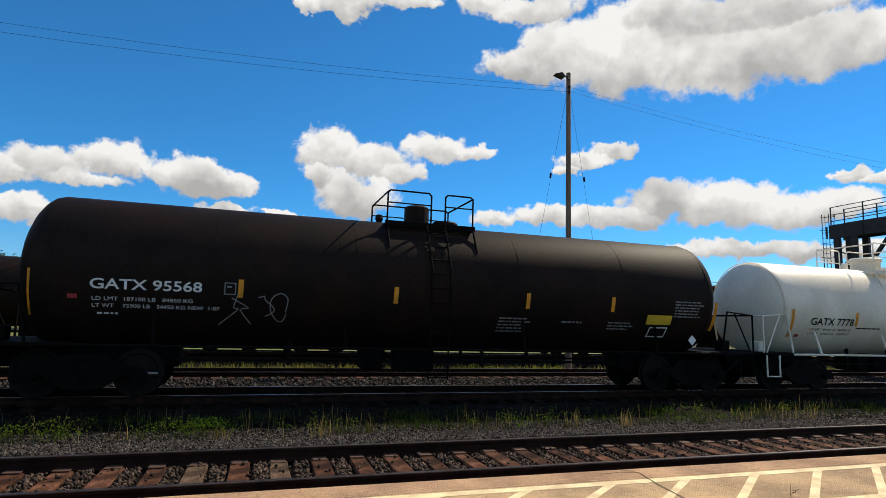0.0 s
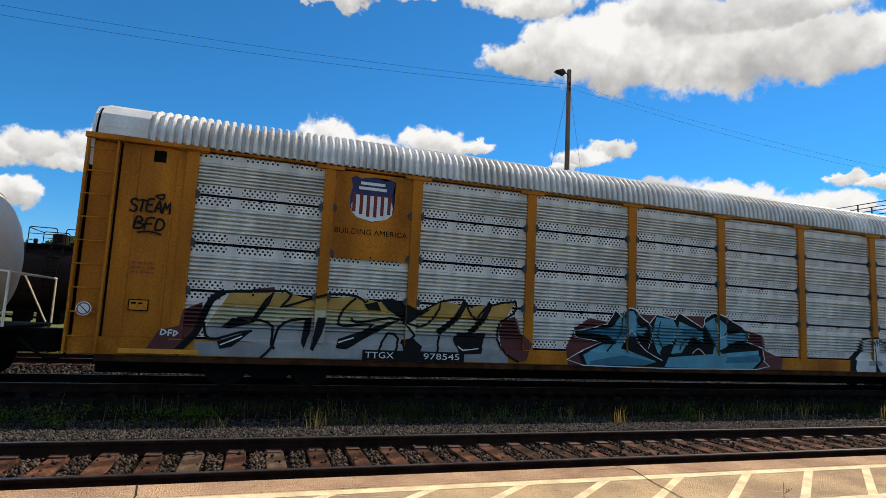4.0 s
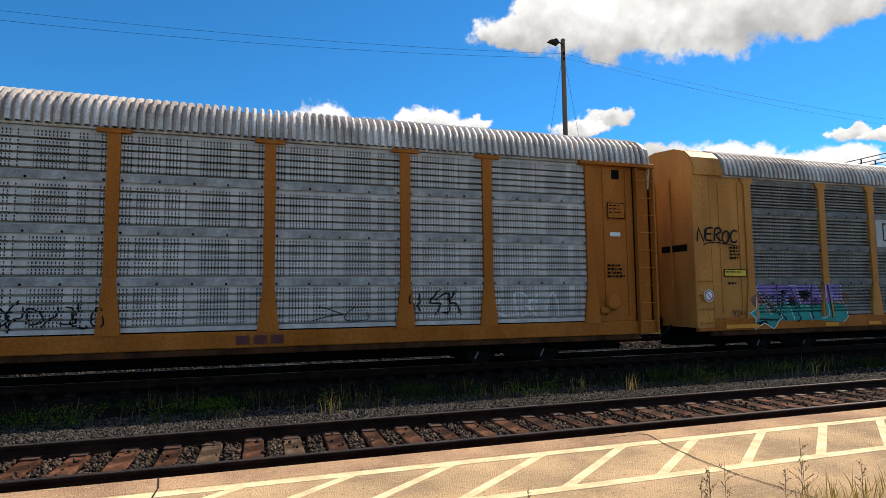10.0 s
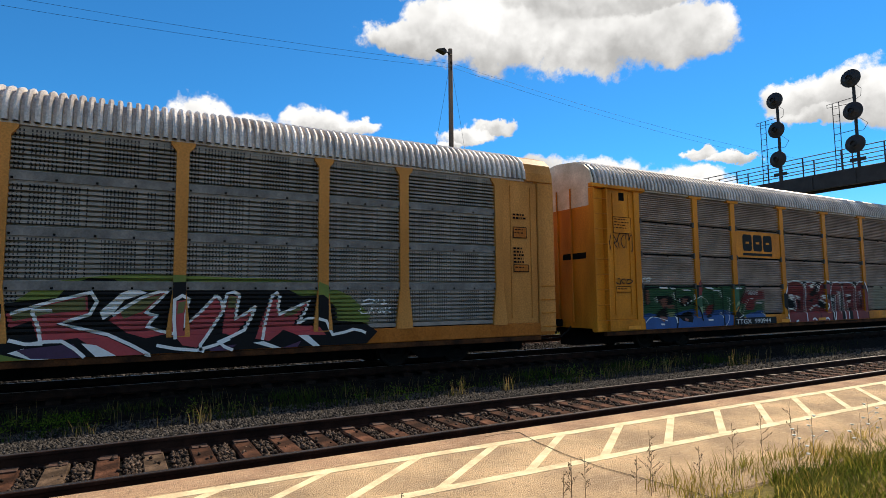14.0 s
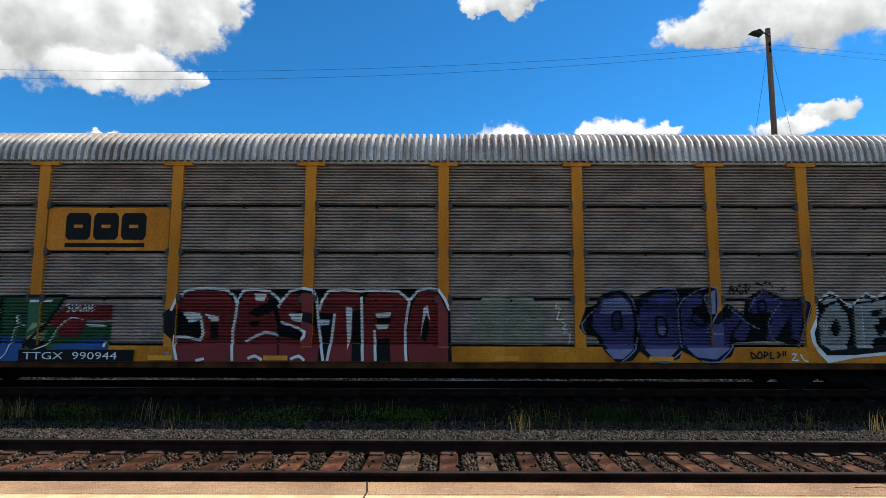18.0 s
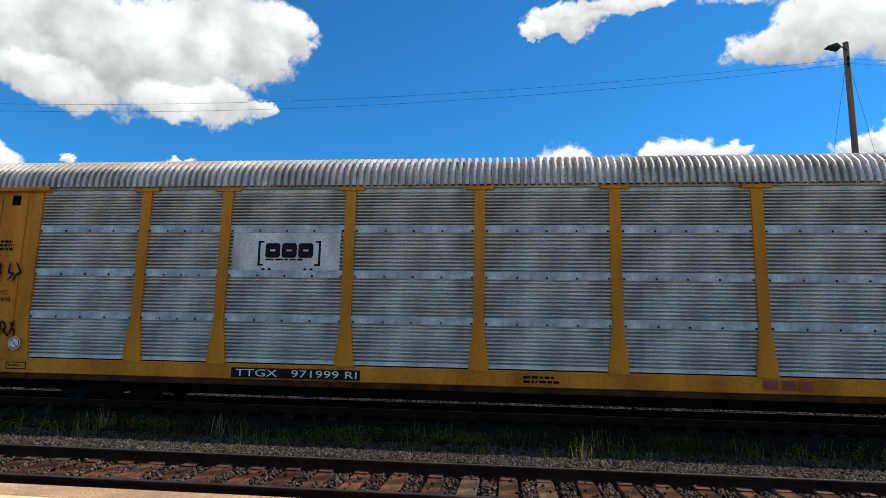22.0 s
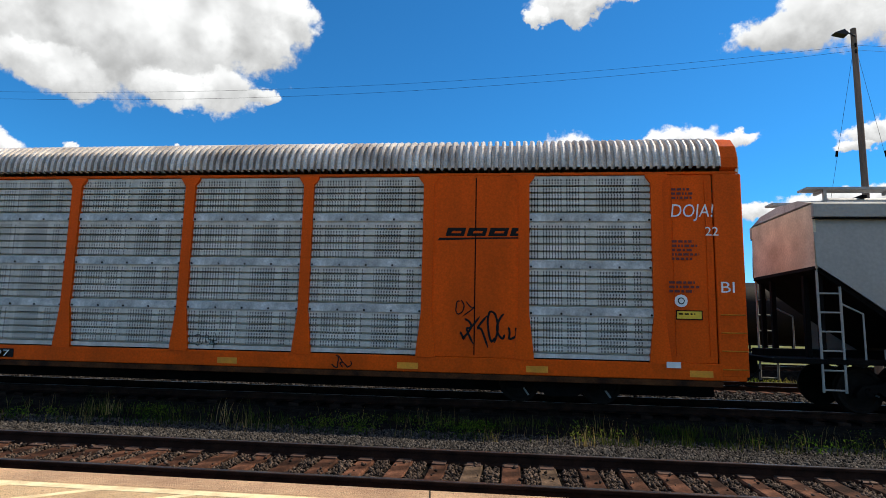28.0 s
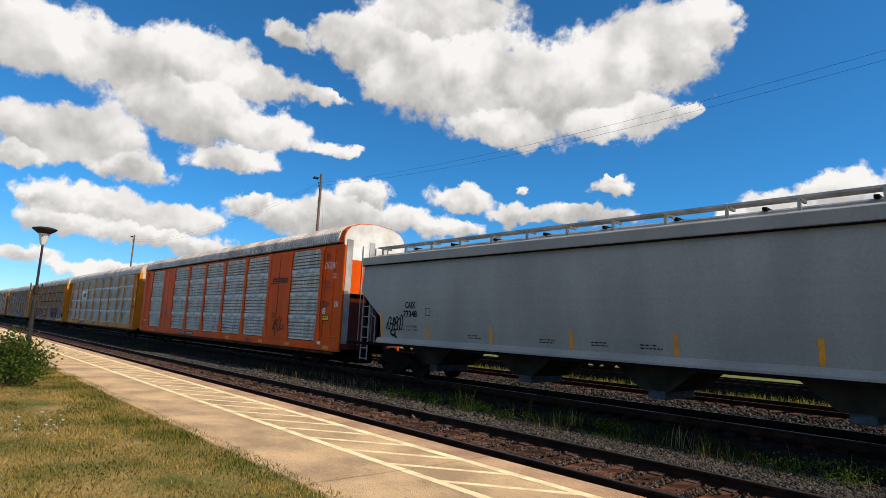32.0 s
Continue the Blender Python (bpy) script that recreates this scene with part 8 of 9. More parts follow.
def hopper_car(q, L=19.2):
    car = thing("covered_hopper_car", pose(q, TRAIN_Y, 0), "grey covered hopper car with black lettering and yellow marks", "railcar")
    CARS.append((car, q))
    P = M["hopper"]
    stations = [0.0, 0.42, 0.84, 1.24, 1.26] + [1.26 + (L - 2.52) * k / 24 for k in range(1, 24)] + [L - 1.26, L - 1.24, L - 0.84, L - 0.42, L]

    def low(x):
        d = min(x, L - x)
        return 2.95 - 0.72 * d if d < 1.25 else 1.30
    nz = 8
    for s in (-1, 1):
        v, fc = [], []
        for x in stations:
            for k in range(nz + 1):
                z = low(x) + (3.95 - low(x)) * k / nz
                v.append((x, s * (1.42 + 0.11 * math.sin(math.pi * (z - 1.3) / 2.65)), z))
        for i in range(len(stations) - 1):
            for k in range(nz):
                a = i * (nz + 1) + k
                fc.append((a, a + 1, a + nz + 2, a + nz + 1) if s < 0 else (a, a + nz + 1, a + nz + 2, a + 1))
        me = bpy.data.meshes.new("side_wall")
        me.from_pydata(v, [], fc)
        part("side_wall", me, P, car, smooth=True)
        part("eave_beam", boxm(-0.02, L + 0.02, min(s * 1.44, s * 1.54), max(s * 1.44, s * 1.54), 3.93, 4.23, 0.02), P, car)
        # thin dark line along the bottom of the eave beam
        part("eave_dark_line", boxm(0.0, L, min(s * 1.42, s * 1.545), max(s * 1.42, s * 1.545), 3.905, 3.932), M["dark_iron"], car)
        # near-black strip added for the shadow under the side sill
        part("sill_shade", boxm(1.2, L - 1.2, min(s * 1.30, s * 1.59), max(s * 1.30, s * 1.59), 1.04, 1.118), M["dark_iron"], car)
        part("side_sill", prism(bmesh.new(), [(s * 1.40, 1.12), (s * 1.60, 1.12), (s * 1.60, 1.17), (s * 1.53, 1.31), (s * 1.40, 1.31)], 1.2, L - 1.2), P, car)
        # running board on brackets
        for k in range(7):
            part("board_slat", boxm(0.15, L - 0.15, s * (0.62 + 0.06 * k) - 0.012, s * (0.62 + 0.06 * k) + 0.012, 4.64, 4.69), M["galv_grey"], car)
        for k in range(14):
            xx = 0.5 + k * (L - 1.0) / 13
            bm = bmesh.new()
            box(bm, xx - 0.03, xx + 0.03, min(s * 0.6, s * 1.02), max(s * 0.6, s * 1.02), 4.58, 4.64)
            box(bm, xx - 0.03, xx + 0.03, s * 1.0 - 0.03, s * 1.0 + 0.03, 4.30, 4.62)
            part("board_bracket", bm, P, car)
    part("roof", prism(bmesh.new(), [(-1.5, 4.22), (-0.9, 4.40), (0, 4.46), (0.9, 4.40), (1.5, 4.22)], 0, L), M["galv_grey"], car)
    part("hatch_cover", boxm(0.9, L - 0.9, -0.32, 0.32, 4.44, 4.60, 0.04), M["galv_grey"], car)
    for k in range(9):
        part("hatch_clamp", boxm(1.6 + k * 2.0, 1.7 + k * 2.0, -0.40, 0.40, 4.58, 4.66, 0.01), M["dark_iron"], car)
    for e in (0, 1):
        s = -1 if e == 0 else 1
        x0 = 0.0 if e == 0 else L
        slope = bmesh.new()
        pr = [(x0, 2.95), (x0 - s * 1.3, 2.02), (x0 - s * 2.6, 1.05), (x0 - s * 2.6, 1.0), (x0 - s * 1.25, 1.92), (x0 - s * -0.02, 2.88)]
        prism(slope, pr, -1.44, 1.44, "y")
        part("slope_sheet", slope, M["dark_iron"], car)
        part("end_wall", boxm(min(x0, x0 - s * 0.05), max(x0, x0 - s * 0.05), -1.46, 1.46, 2.9, 4.25, 0.0), M["end_cream"], car)
        for yy in (-1.3, -0.75, 0.75, 1.3):
            part("end_post", boxm(x0 - s * 0.12 - 0.05, x0 - s * 0.12 + 0.05, yy - 0.06, yy + 0.06, 1.05, 2.9, 0.01), M["dark_iron"], car)
        part("end_platform", boxm(min(x0 + s * 0.9, x0 - s * 1.3), max(x0 + s * 0.9, x0 - s * 1.3), -1.45, 1.45, 1.0, 1.1, 0.01), M["dark_iron"], car)
        for sy in (-1.42, 1.42):
            rail = bmesh.new()
            for xx, zt in ((x0 - s * 0.03, 2.9), (x0 - s * 0.45, 2.55)):
                pipe(rail, [(xx, sy, 0.45), (xx, sy, zt)], 0.025)
            for k in range(6):
                pipe(rail, [(x0 - s * 0.03, sy, 0.5 + 0.38 * k), (x0 - s * 0.45, sy, 0.5 + 0.38 * k)], 0.018)
            pipe(rail, [(x0 - s * 0.85, sy, 1.1), (x0 - s * 0.85, sy, 2.0), (x0 - s * 0.45, sy, 2.2)], 0.02)
            part("end_ladder", rail, P, car)
        coupler(car, x0 + s * 0.75, s)
    part("center_sill", boxm(-0.6, L + 0.6, -0.3, 0.3, 1.05, 1.25, 0.02), M["dark_iron"], car)
    part("brake_pipe", pipe(bmesh.new(), [(3.0, -0.6, 1.06), (L - 3.0, -0.6, 1.06)], 0.025), M["dark_iron"], car)
    for k in range(4):
        xc = 3.35 + 3.99 * k
        bm = bmesh.new()
        outl = [(xc - 1.25, 1.3), (xc + 1.25, 1.3), (xc + 1.10, 1.1), (xc + 0.36, 0.50), (xc - 0.36, 0.50), (xc - 1.10, 1.1)]
        prism(bm, outl, -0.85, 0.85, "y")
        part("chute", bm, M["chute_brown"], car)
        part("outlet_gate", boxm(xc - 0.22, xc + 0.22, -0.75, 0.75, 0.30, 0.52, 0.02), M["gate_blue"], car)
    for x in (1.9, L - 1.9):
        truck(car, x, 0.457)
    wr = lambda zz: -(1.42 + 0.11 * math.sin(math.pi * (zz - 1.3) / 2.65)) - 0.008
    letters(car, "CAIX", 2.69, 2.33, 0.55, 0.23, INK, wrap=wr, bold=0.03)
    letters(car, "77348", 2.60, 2.03, 0.72, 0.23, INK, wrap=wr, bold=0.03)
    letters(car, "LD LMT 204600", 2.72, 1.70, 0.62, 0.07, INK, wrap=wr)
    letters(car, "LT WT    63400", 2.72, 1.58, 0.62, 0.07, INK, wrap=wr)
    word = bmesh.new()
    rnd = random.Random(82)
    for i, ch in enumerate("ICHABOD"):
        for st in GLYPHS[ch]:
            tall = rnd.uniform(0.36, 0.5) if ch != "I" else 0.25
            pts = [(1.55 + 0.135 * i + 0.15 * u + 0.1 * v + rnd.uniform(-0.01, 0.01), 1.60 + tall * v) for u, v in st]
            ribbon(word, smooth_line(pts, 3), 0.045)
    ribbon(word, [(2.56, 1.62), (2.60, 1.64)], 0.05)
    part("graffiti", bend(mesh_of(word), 0, 0, wr), INK, car)
    for r_ in (0.15, 0.10):
        ring = bmesh.new()
        ribbon(ring, [(2.0 + r_ * math.cos(0.35 * k), 1.50 + 0.8 * r_ * math.sin(0.35 * k)) for k in range(19)], 0.035)
        part("graffiti", bend(mesh_of(ring), 0, 0, wr), INK, car)
    rect(car, "small_frame", 3.75, 2.1, 0.25, 0.25, INK, wrap=wr)
    rect(car, "small_field", 3.77, 2.12, 0.21, 0.21, P, wrap=lambda zz: wr(zz) - 0.004)
    for xa in (1.32, 3.8, 6.6, 9.36, 12.1, 14.85, 17.5):
        rect(car, "reflector", xa, 1.33, 0.10, 0.5 if xa > 2 else 0.85, M["reflector"], wrap=wr)
    for xa in (5.7, 8.4, 10.0, 11.3, 15.9):
        bars(car, xa, 1.52, 0.55, 2, INK, wrap=wr, pitch=0.07, hgt=0.03, seed=int(xa * 10))
    rect(car, "small_frame", 1.75, 1.1, 0.25, 0.13, M["grey_paint"], -1.545)
    return car


hopper_car(198.4)

# ---- railway: rails, ties, stones ----
def fast_mesh(name, verts, faces, material):
    """A mesh from numpy arrays; faces all of one size."""
    me = bpy.data.meshes.new(name)
    n, k = faces.shape
    me.vertices.add(len(verts))
    me.vertices.foreach_set("co", np.asarray(verts, np.float32).ravel())
    me.loops.add(n * k)
    me.loops.foreach_set("vertex_index", np.asarray(faces, np.int32).ravel())
    me.polygons.add(n)
    me.polygons.foreach_set("loop_start", np.arange(0, n * k, k, dtype=np.int32))
    me.update(calc_edges=True)
    me.materials.append(material)
    return me


TIE_STEP, TIE_0 = 0.467, -0.42
TIE = mesh_of(boxm(-0.115, 0.115, -1.3, 1.3, -0.33, -0.135, 0.012), "tie")
TIE_PALE = TIE.copy()
TIE_B = mesh_of(boxm(-0.105, 0.12, -1.27, 1.32, -0.33, -0.142, 0.02), "tie")
PLATE = mesh_of(boxm(-0.09, 0.09, -0.17, 0.17, -0.136, -0.122, 0.004), "tie_plate")
SPIKE = mesh_of(boxm(-0.018, 0.018, -0.018, 0.018, -0.125, -0.09, 0.004), "spike")


def build_track(name, yc, label, parts):
    t = thing(name, Matrix.Identity(4), label, "railway track", "parallel tracks")
    for s in (-0.7525, 0.7525):
        r = part("rail", prism(bmesh.new(), rail_profile(yc + s), -300, 200), M["rail_side"], t)
        part("rail_head", prism(bmesh.new(), [(yc + s - 0.027, -0.002), (yc + s + 0.027, -0.002), (yc + s + 0.025, 0.003), (yc + s - 0.025, 0.003)], -300, 200), M["rail_head"], r)
    rnd = random.Random(int(yc * 10))
    lo, hi = (-85, 65) if parts else (0, 0)
    far = bmesh.new()
    for k in range(-420, 330):
        x = TIE_0 + TIE_STEP * k + rnd.uniform(-0.03, 0.03)
        if lo <= k < 120 and parts and k >= -130:
            pale = k in (0, 2)
            tie = part("tie", TIE_PALE if pale else rnd.choice((TIE, TIE_B)), M["tie_pale"] if pale else M["tie"], t, at=pose(x, yc + rnd.uniform(-0.03, 0.03), rnd.uniform(-0.012, 0.004), 0, 0, rnd.uniform(-1.2, 1.2)))
            if -40 <= k < 60:
                for s in (-0.7525, 0.7525):
                    part("tie_plate", PLATE, M["plate"], tie, at=pose(0, s, 0))
        else:
            x0, x1 = x - 0.115, x + 0.115
            v = [far.verts.new(c) for c in ((x0, yc - 1.3, -0.137), (x1, yc - 1.3, -0.137), (x1, yc + 1.3, -0.137), (x0, yc + 1.3, -0.137), (x0, yc - 1.3, -0.25), (x1, yc - 1.3, -0.25))]
            far.faces.new(v[:4])
            far.faces.new((v[4], v[5], v[1], v[0]))
    tagged(part("far_tie_rest", far, M["tie_shaded"] if name == "train_track" else M["tie"], t), kind="stuff")
    return t


build_track("near_track", NEAR_Y, "rusty steel rails on brown wooden ties in ballast", True)
build_track("train_track", TRAIN_Y, "steel rails carrying the train, ballast darkened for its shade", False)
build_track("far_track", FAR_Y, "rusty unused rails in weeds behind the train", False)
build_track("siding_track", TANK_Y, "siding rails under parked black tank cars", False)


def stones(name, n, xr, yr, size, seed, label, rock="stone"):
    rng = np.random.default_rng(seed)
    x = rng.uniform(*xr, n)
    y = rng.uniform(*yr, n)
    k = np.round((x - TIE_0) / TIE_STEP)
    keep, lift = np.ones(n, bool), np.zeros(n, bool)
    for c in (NEAR_Y, TRAIN_Y, FAR_Y):
        on_tie = (np.abs(x - TIE_0 - TIE_STEP * k) < 0.15) & (np.abs(y - c) < 1.33)
        on_rail = (np.abs(np.abs(y - c) - 0.7525) < 0.11)
        keep &= ~((on_tie & (rng.uniform(0, 1, n) > 0.02)) | on_rail)
        lift |= on_tie
    x, y, lift = x[keep], y[keep], lift[keep]
    n = len(x)
    z = np.array([track_bed(v) for v in y]) + rng.uniform(-0.03, 0.022, n) + np.where(lift, 0.036, 0.0)
    base = np.array([(1, 0, 0), (-1, 0, 0), (0, 1, 0), (0, -1, 0), (0, 0, 1), (0, 0, -1)], float)
    s = size * rng.uniform(0.55, 1.35, (n, 1, 1))
    v = base[None] * rng.uniform(0.6, 1.3, (n, 6, 1)) * s + rng.normal(0, 0.18, (n, 6, 3)) * s
    a = rng.uniform(0, 6.283, n)
    t = rng.uniform(-0.8, 0.8, n)
    ca, sa, ct, st = np.cos(a), np.sin(a), np.cos(t), np.sin(t)
    vx, vy, vz = v[..., 0], v[..., 1], v[..., 2]
    vy, vz = vy * ct[:, None] - vz * st[:, None], vy * st[:, None] + vz * ct[:, None]
    vx, vy = vx * ca[:, None] - vy * sa[:, None], vx * sa[:, None] + vy * ca[:, None]
    co = np.stack([vx + x[:, None], vy + y[:, None], vz + z[:, None]], -1).reshape(-1, 3)
    f = np.array([(4, 0, 2), (4, 2, 1), (4, 1, 3), (4, 3, 0), (5, 2, 0), (5, 1, 2), (5, 3, 1), (5, 0, 3)])
    fc = (f[None] + 6 * np.arange(n)[:, None, None]).reshape(-1, 3)
    tagged(part(name, fast_mesh(name, co, fc, M[rock]), None), label, "ballast", kind="stuff")


for rock, ya, yb, share, hue in (("stone_brown", 5.55, 8.3, 0.53, "brown"), ("stone", 8.3, 10.8, 0.47, "grey")):
    stones("ballast_stones", int(190000 * share), (-9, 13), (ya, yb), 0.024, 1, "loose " + hue + " ballast stones along the near rails", rock)
    stones("ballast_stones", int(50000 * share), (-34, -9), (ya, yb), 0.040, 2, "loose " + hue + " ballast stones along the rails", rock)
    stones("ballast_stones", int(40000 * share), (13, 36), (ya, yb), 0.040, 3, "loose " + hue + " ballast stones further along", rock)
stones("ballast_stones", 36000, (-26, 26), (14.9, 18.6), 0.042, 4, "pale ballast stones behind the train")


# ---- platform paint and joints ----
marking = thing("platform_marking", Matrix.Identity(4), "worn pale yellow hatched safety band on concrete", "marking")
for ya, yb in ((4.98, 5.10), (4.05, 4.16)):
    part("edge_line", boxm(-110, 80, ya, yb, PLAT - 0.01, PLAT + 0.004), M["hatch_paint"], marking)
bar_bm = bmesh.new()
prism(bar_bm, [(-0.066, 4.98), (0.066, 4.98), (-0.984, 4.16), (-1.116, 4.16)], PLAT - 0.01, PLAT + 0.0035, "z")
HATCH = mesh_of(bar_bm, "hatch_bar")
for k in range(-75, 60):
    part("hatch_bar", HATCH, M["hatch_paint"], marking, at=pose(0.795 + 0.889 * k, 0, 0))


def joint(pts, wd, name="slab_joint"):
    bm = bmesh.new()
    for (xa, ya), (xb, yb) in zip(pts, pts[1:]):
        d = Vector((xb - xa, yb - ya)).normalized()
        nx, ny = -d.y * wd / 2, d.x * wd / 2
        bm.faces.new([bm.verts.new(c) for c in ((xa + nx, ya + ny, 0), (xa - nx, ya - ny, 0), (xb - nx, yb - ny, 0), (xb + nx, yb + ny, 0))])
    part(name, bm, M["soil"], platform, at=pose(0, 0, PLAT + 0.0065))


joint([(3.92, 5.5), (4.05, 5.32), (3.95, 4.9), (3.88, 4.4), (3.86, 3.9), (3.95, 3.3), (4.0, 2.9)], 0.012, "slab_crack")
joint([(3.6, 5.36), (3.85, 5.38), (4.05, 5.32)], 0.012, "slab_crack")
joint([(-0.72, 5.5), (-0.68, 5.2), (-0.70, 4.6), (-0.66, 2.9)], 0.014)
for x in (-5.3, -9.9, -14.5, -19.1, 8.5, 13.1, 17.7):
    joint([(x, 5.5), (x + 0.04, 4.4), (x - 0.02, 2.9)], 0.007)


# ---- grass and weeds ----
def blades(name, x, y, z, height, lean, width, material, label, seed, category="grass"):
    rng = np.random.default_rng(seed)
    n = len(x)
    a = rng.uniform(0, 6.283, n)
    h = height * rng.uniform(0.5, 1.25, n)
    w = width * rng.uniform(0.6, 1.3, n)
    lx, ly = np.cos(a) * lean * h, np.sin(a) * lean * h
    px, py = -np.sin(a) * w / 2, np.cos(a) * w / 2
    v = np.zeros((n, 5, 3))
    v[:, 0] = np.stack([x - px, y - py, z], -1)
    v[:, 1] = np.stack([x + px, y + py, z], -1)
    v[:, 2] = np.stack([x + px * 0.8 + lx * 0.35, y + py * 0.8 + ly * 0.35, z + h * 0.6], -1)
    v[:, 3] = np.stack([x - px * 0.8 + lx * 0.35, y - py * 0.8 + ly * 0.35, z + h * 0.6], -1)
    v[:, 4] = np.stack([x + lx, y + ly, z + h], -1)
    f = np.array([(0, 1, 2), (0, 2, 3), (3, 2, 4)])
    fc = (f[None] + 5 * np.arange(n)[:, None, None]).reshape(-1, 3)
    return tagged(part(name, fast_mesh(name, v.reshape(-1, 3), fc, material), None), label, category, kind="stuff")


def clumped(n, xr, yr, seed, scale, cut):
    """Points thicker where a slow noise is high."""
    rng = np.random.default_rng(seed)
    x, y, q = rng.uniform(*xr, n), rng.uniform(*yr, n), rng.uniform(0, 1, n)
    keep = np.array([noise.noise((a * scale, b * scale * 1.7, seed)) + 0.55 * (c - 0.5) > cut for a, b, c in zip(x, y, q)])
    return x[keep], y[keep]


bed_z = np.vectorize(track_bed)
x, y = clumped(13000, (-16, 16), (10.2, 11.7), 5, 0.8, 0.16)
blades("verge_grass", x, y, bed_z(y) - 0.03, 0.17, 0.6, 0.012, M["blade_green"], "dark green grass and weeds between the tracks", 6)
x, y = clumped(8000, (-60, 45), (10.2, 11.7), 7, 0.4, 0.14)
blades("verge_grass", x, y, bed_z(y) - 0.03, 0.17, 0.6, 0.018, M["blade_green"], "green weeds along the ballast", 8)
x, y = clumped(3000, (-22, 22), (9.9, 11.4), 9, 0.8, 0.2)
blades("verge_straw", x, y, bed_z(y) - 0.03, 0.36, 0.30, 0.007, M["blade_dry"], "dry straw coloured grass stems between the tracks", 10)
x, y = clumped(30000, (-45, 45), (20.8, 26.5), 11, 0.4, -0.1)
blades("field_grass", x, y, np.full(len(x), -0.76), 0.45, 0.4, 0.03, M["blade_field"], "tall green and yellow grass behind the tracks", 12)
x, y = clumped(26000, (-45, 45), (20.4, 24.5), 13, 0.5, 0.0)
blades("field_straw", x, y, np.full(len(x), -0.76), 0.55, 0.3, 0.022, M["blade_dry"], "dry yellow grass behind the tracks", 14)
rng = np.random.default_rng(15)
x, y = clumped(150000, (-20, -2.2), (-3.0, 3.05), 16, 0.9, -0.35)
blades("lawn_grass", x, y, np.full(len(x), 0.075), 0.042, 0.8, 0.009, M["blade_lawn"], "dry patchy mown grass beside the platform", 17)
x, y = clumped(16000, (-24, -2.2), (2.2, 3.05), 26, 0.9, 0.0)
blades("lawn_edge", x, y, np.full(len(x), 0.075), 0.06, 0.7, 0.010, M["blade_fringe"], "greener grass fringe along the platform edge", 27)
x, y = clumped(30000, (3.9, 11), (0.4, 3.1), 18, 0.9, -0.25)
keep = np.array([b < 2.78 + 0.55 * noise.noise((a * 1.7, b * 1.7, 4)) + 0.12 * (a - 4.2) for a, b in zip(x, y)])
x, y = x[keep], y[keep]
blades("lawn_grass", x, y, np.full(len(x), 0.075), 0.11, 0.8, 0.009, M["blade_fringe"], "long green grass at the platform edge", 19)
x, y = clumped(22000, (3.7, 11), (0.4, 3.3), 20, 1.3, 0.0)
blades("lawn_straw", x, y, np.full(len(x), 0.08), 0.16, 0.7, 0.006, M["blade_gold"], "dry straw grass at the platform edge", 21)


def weed(x, y, z, h, seed, branches=6, flower=False, spread=0.2):
    """A tall thin weed: main stem, side shoots with seed heads, or white flower plates."""
    rnd = random.Random(seed)
    t = thing("weed", pose(x, y, z, 0, 0, rnd.uniform(0, 360)), "tall dry brown weed with thin branches" if not flower else "tall weed with flat white flower heads", "weed", "roadside weeds")
    lean = rnd.uniform(-0.06, 0.06)
    stem = bmesh.new()
    tube(stem, (0, 0, -0.03), (lean * h, 0, h), 0.0024, 5, 0.0012)
    part("stem", stem, M["stalk"], t)
    for k in range(branches):
        f = 0.3 + 0.65 * k / branches
        a = rnd.uniform(0, 6.28)
        ln_ = h * spread * (1.2 - f) * rnd.uniform(0.7, 1.3)
        p = Vector((lean * h * f, 0, h * f))
        e = p + Vector((math.cos(a) * ln_, math.sin(a) * ln_, ln_ * 0.9))
        bm = bmesh.new()
        tube(bm, p, e, 0.0018, 4, 0.0009)
        if flower:
            bmesh.ops.create_cone(bm, cap_ends=True, segments=9, radius1=0.008, radius2=0.018, depth=0.012, matrix=Matrix.Translation(e))
        else:
            for j in range(5):
                q = p + (e - p) * (0.35 + 0.15 * j)
                bmesh.ops.create_icosphere(bm, subdivisions=1, radius=0.0042, matrix=Matrix.Translation(q + Vector((rnd.uniform(-0.012, 0.012), rnd.uniform(-0.012, 0.012), 0.008))))
        part("flower_head" if flower else "side_shoot", bm, M["flower"] if flower else M["stalk"], t)
    return t


for k, (x, y, h) in enumerate(((3.66, 3.15, 0.5), (3.0, 3.3, 0.34), (3.06, 3.36, 0.3), (3.12, 3.28, 0.36), (2.94, 3.32, 0.26), (3.74, 3.2, 0.36), (3.58, 3.22, 0.3), (4.1, 3.05, 0.34), (4.6, 3.1, 0.45), (1.78, 3.6, 0.22), (5.0, 3.1, 0.5), (5.3, 3.0, 0.55))):
    weed(x, y, 0.09, h, 100 + k)
for k, (x, y, h) in enumerate(((5.2, 2.9, 0.42), (5.6, 3.0, 0.5), (6.0, 2.8, 0.45), (6.6, 3.0, 0.5))):
    weed(x, y, 0.08, h, 200 + k, 5, True, 0.25)
for k in range(4):
    weed(-8.4 + 0.17 * (k % 3), 0.75 + 0.2 * k, 0.08, 0.40 + 0.05 * (k % 3), 220 + k, 4, True, 0.2)


def tuft(x, y, h, seed, n=16):
    """A clump of pale tall grass."""
    rng_ = np.random.default_rng(seed)
    xs, ys_ = x + rng_.normal(0, 0.09, n), y + rng_.normal(0, 0.07, n)
    b = blades("grass_tuft", xs, ys_, bed_z(ys_) - 0.02, h, 0.35, 0.011, M["blade_dry"] if seed % 2 else M["blade_green"], "tall pale grass tuft growing in the ballast", seed)
    del b["kind"]
    tagged(b, category="grass", group="grass tufts between the tracks")


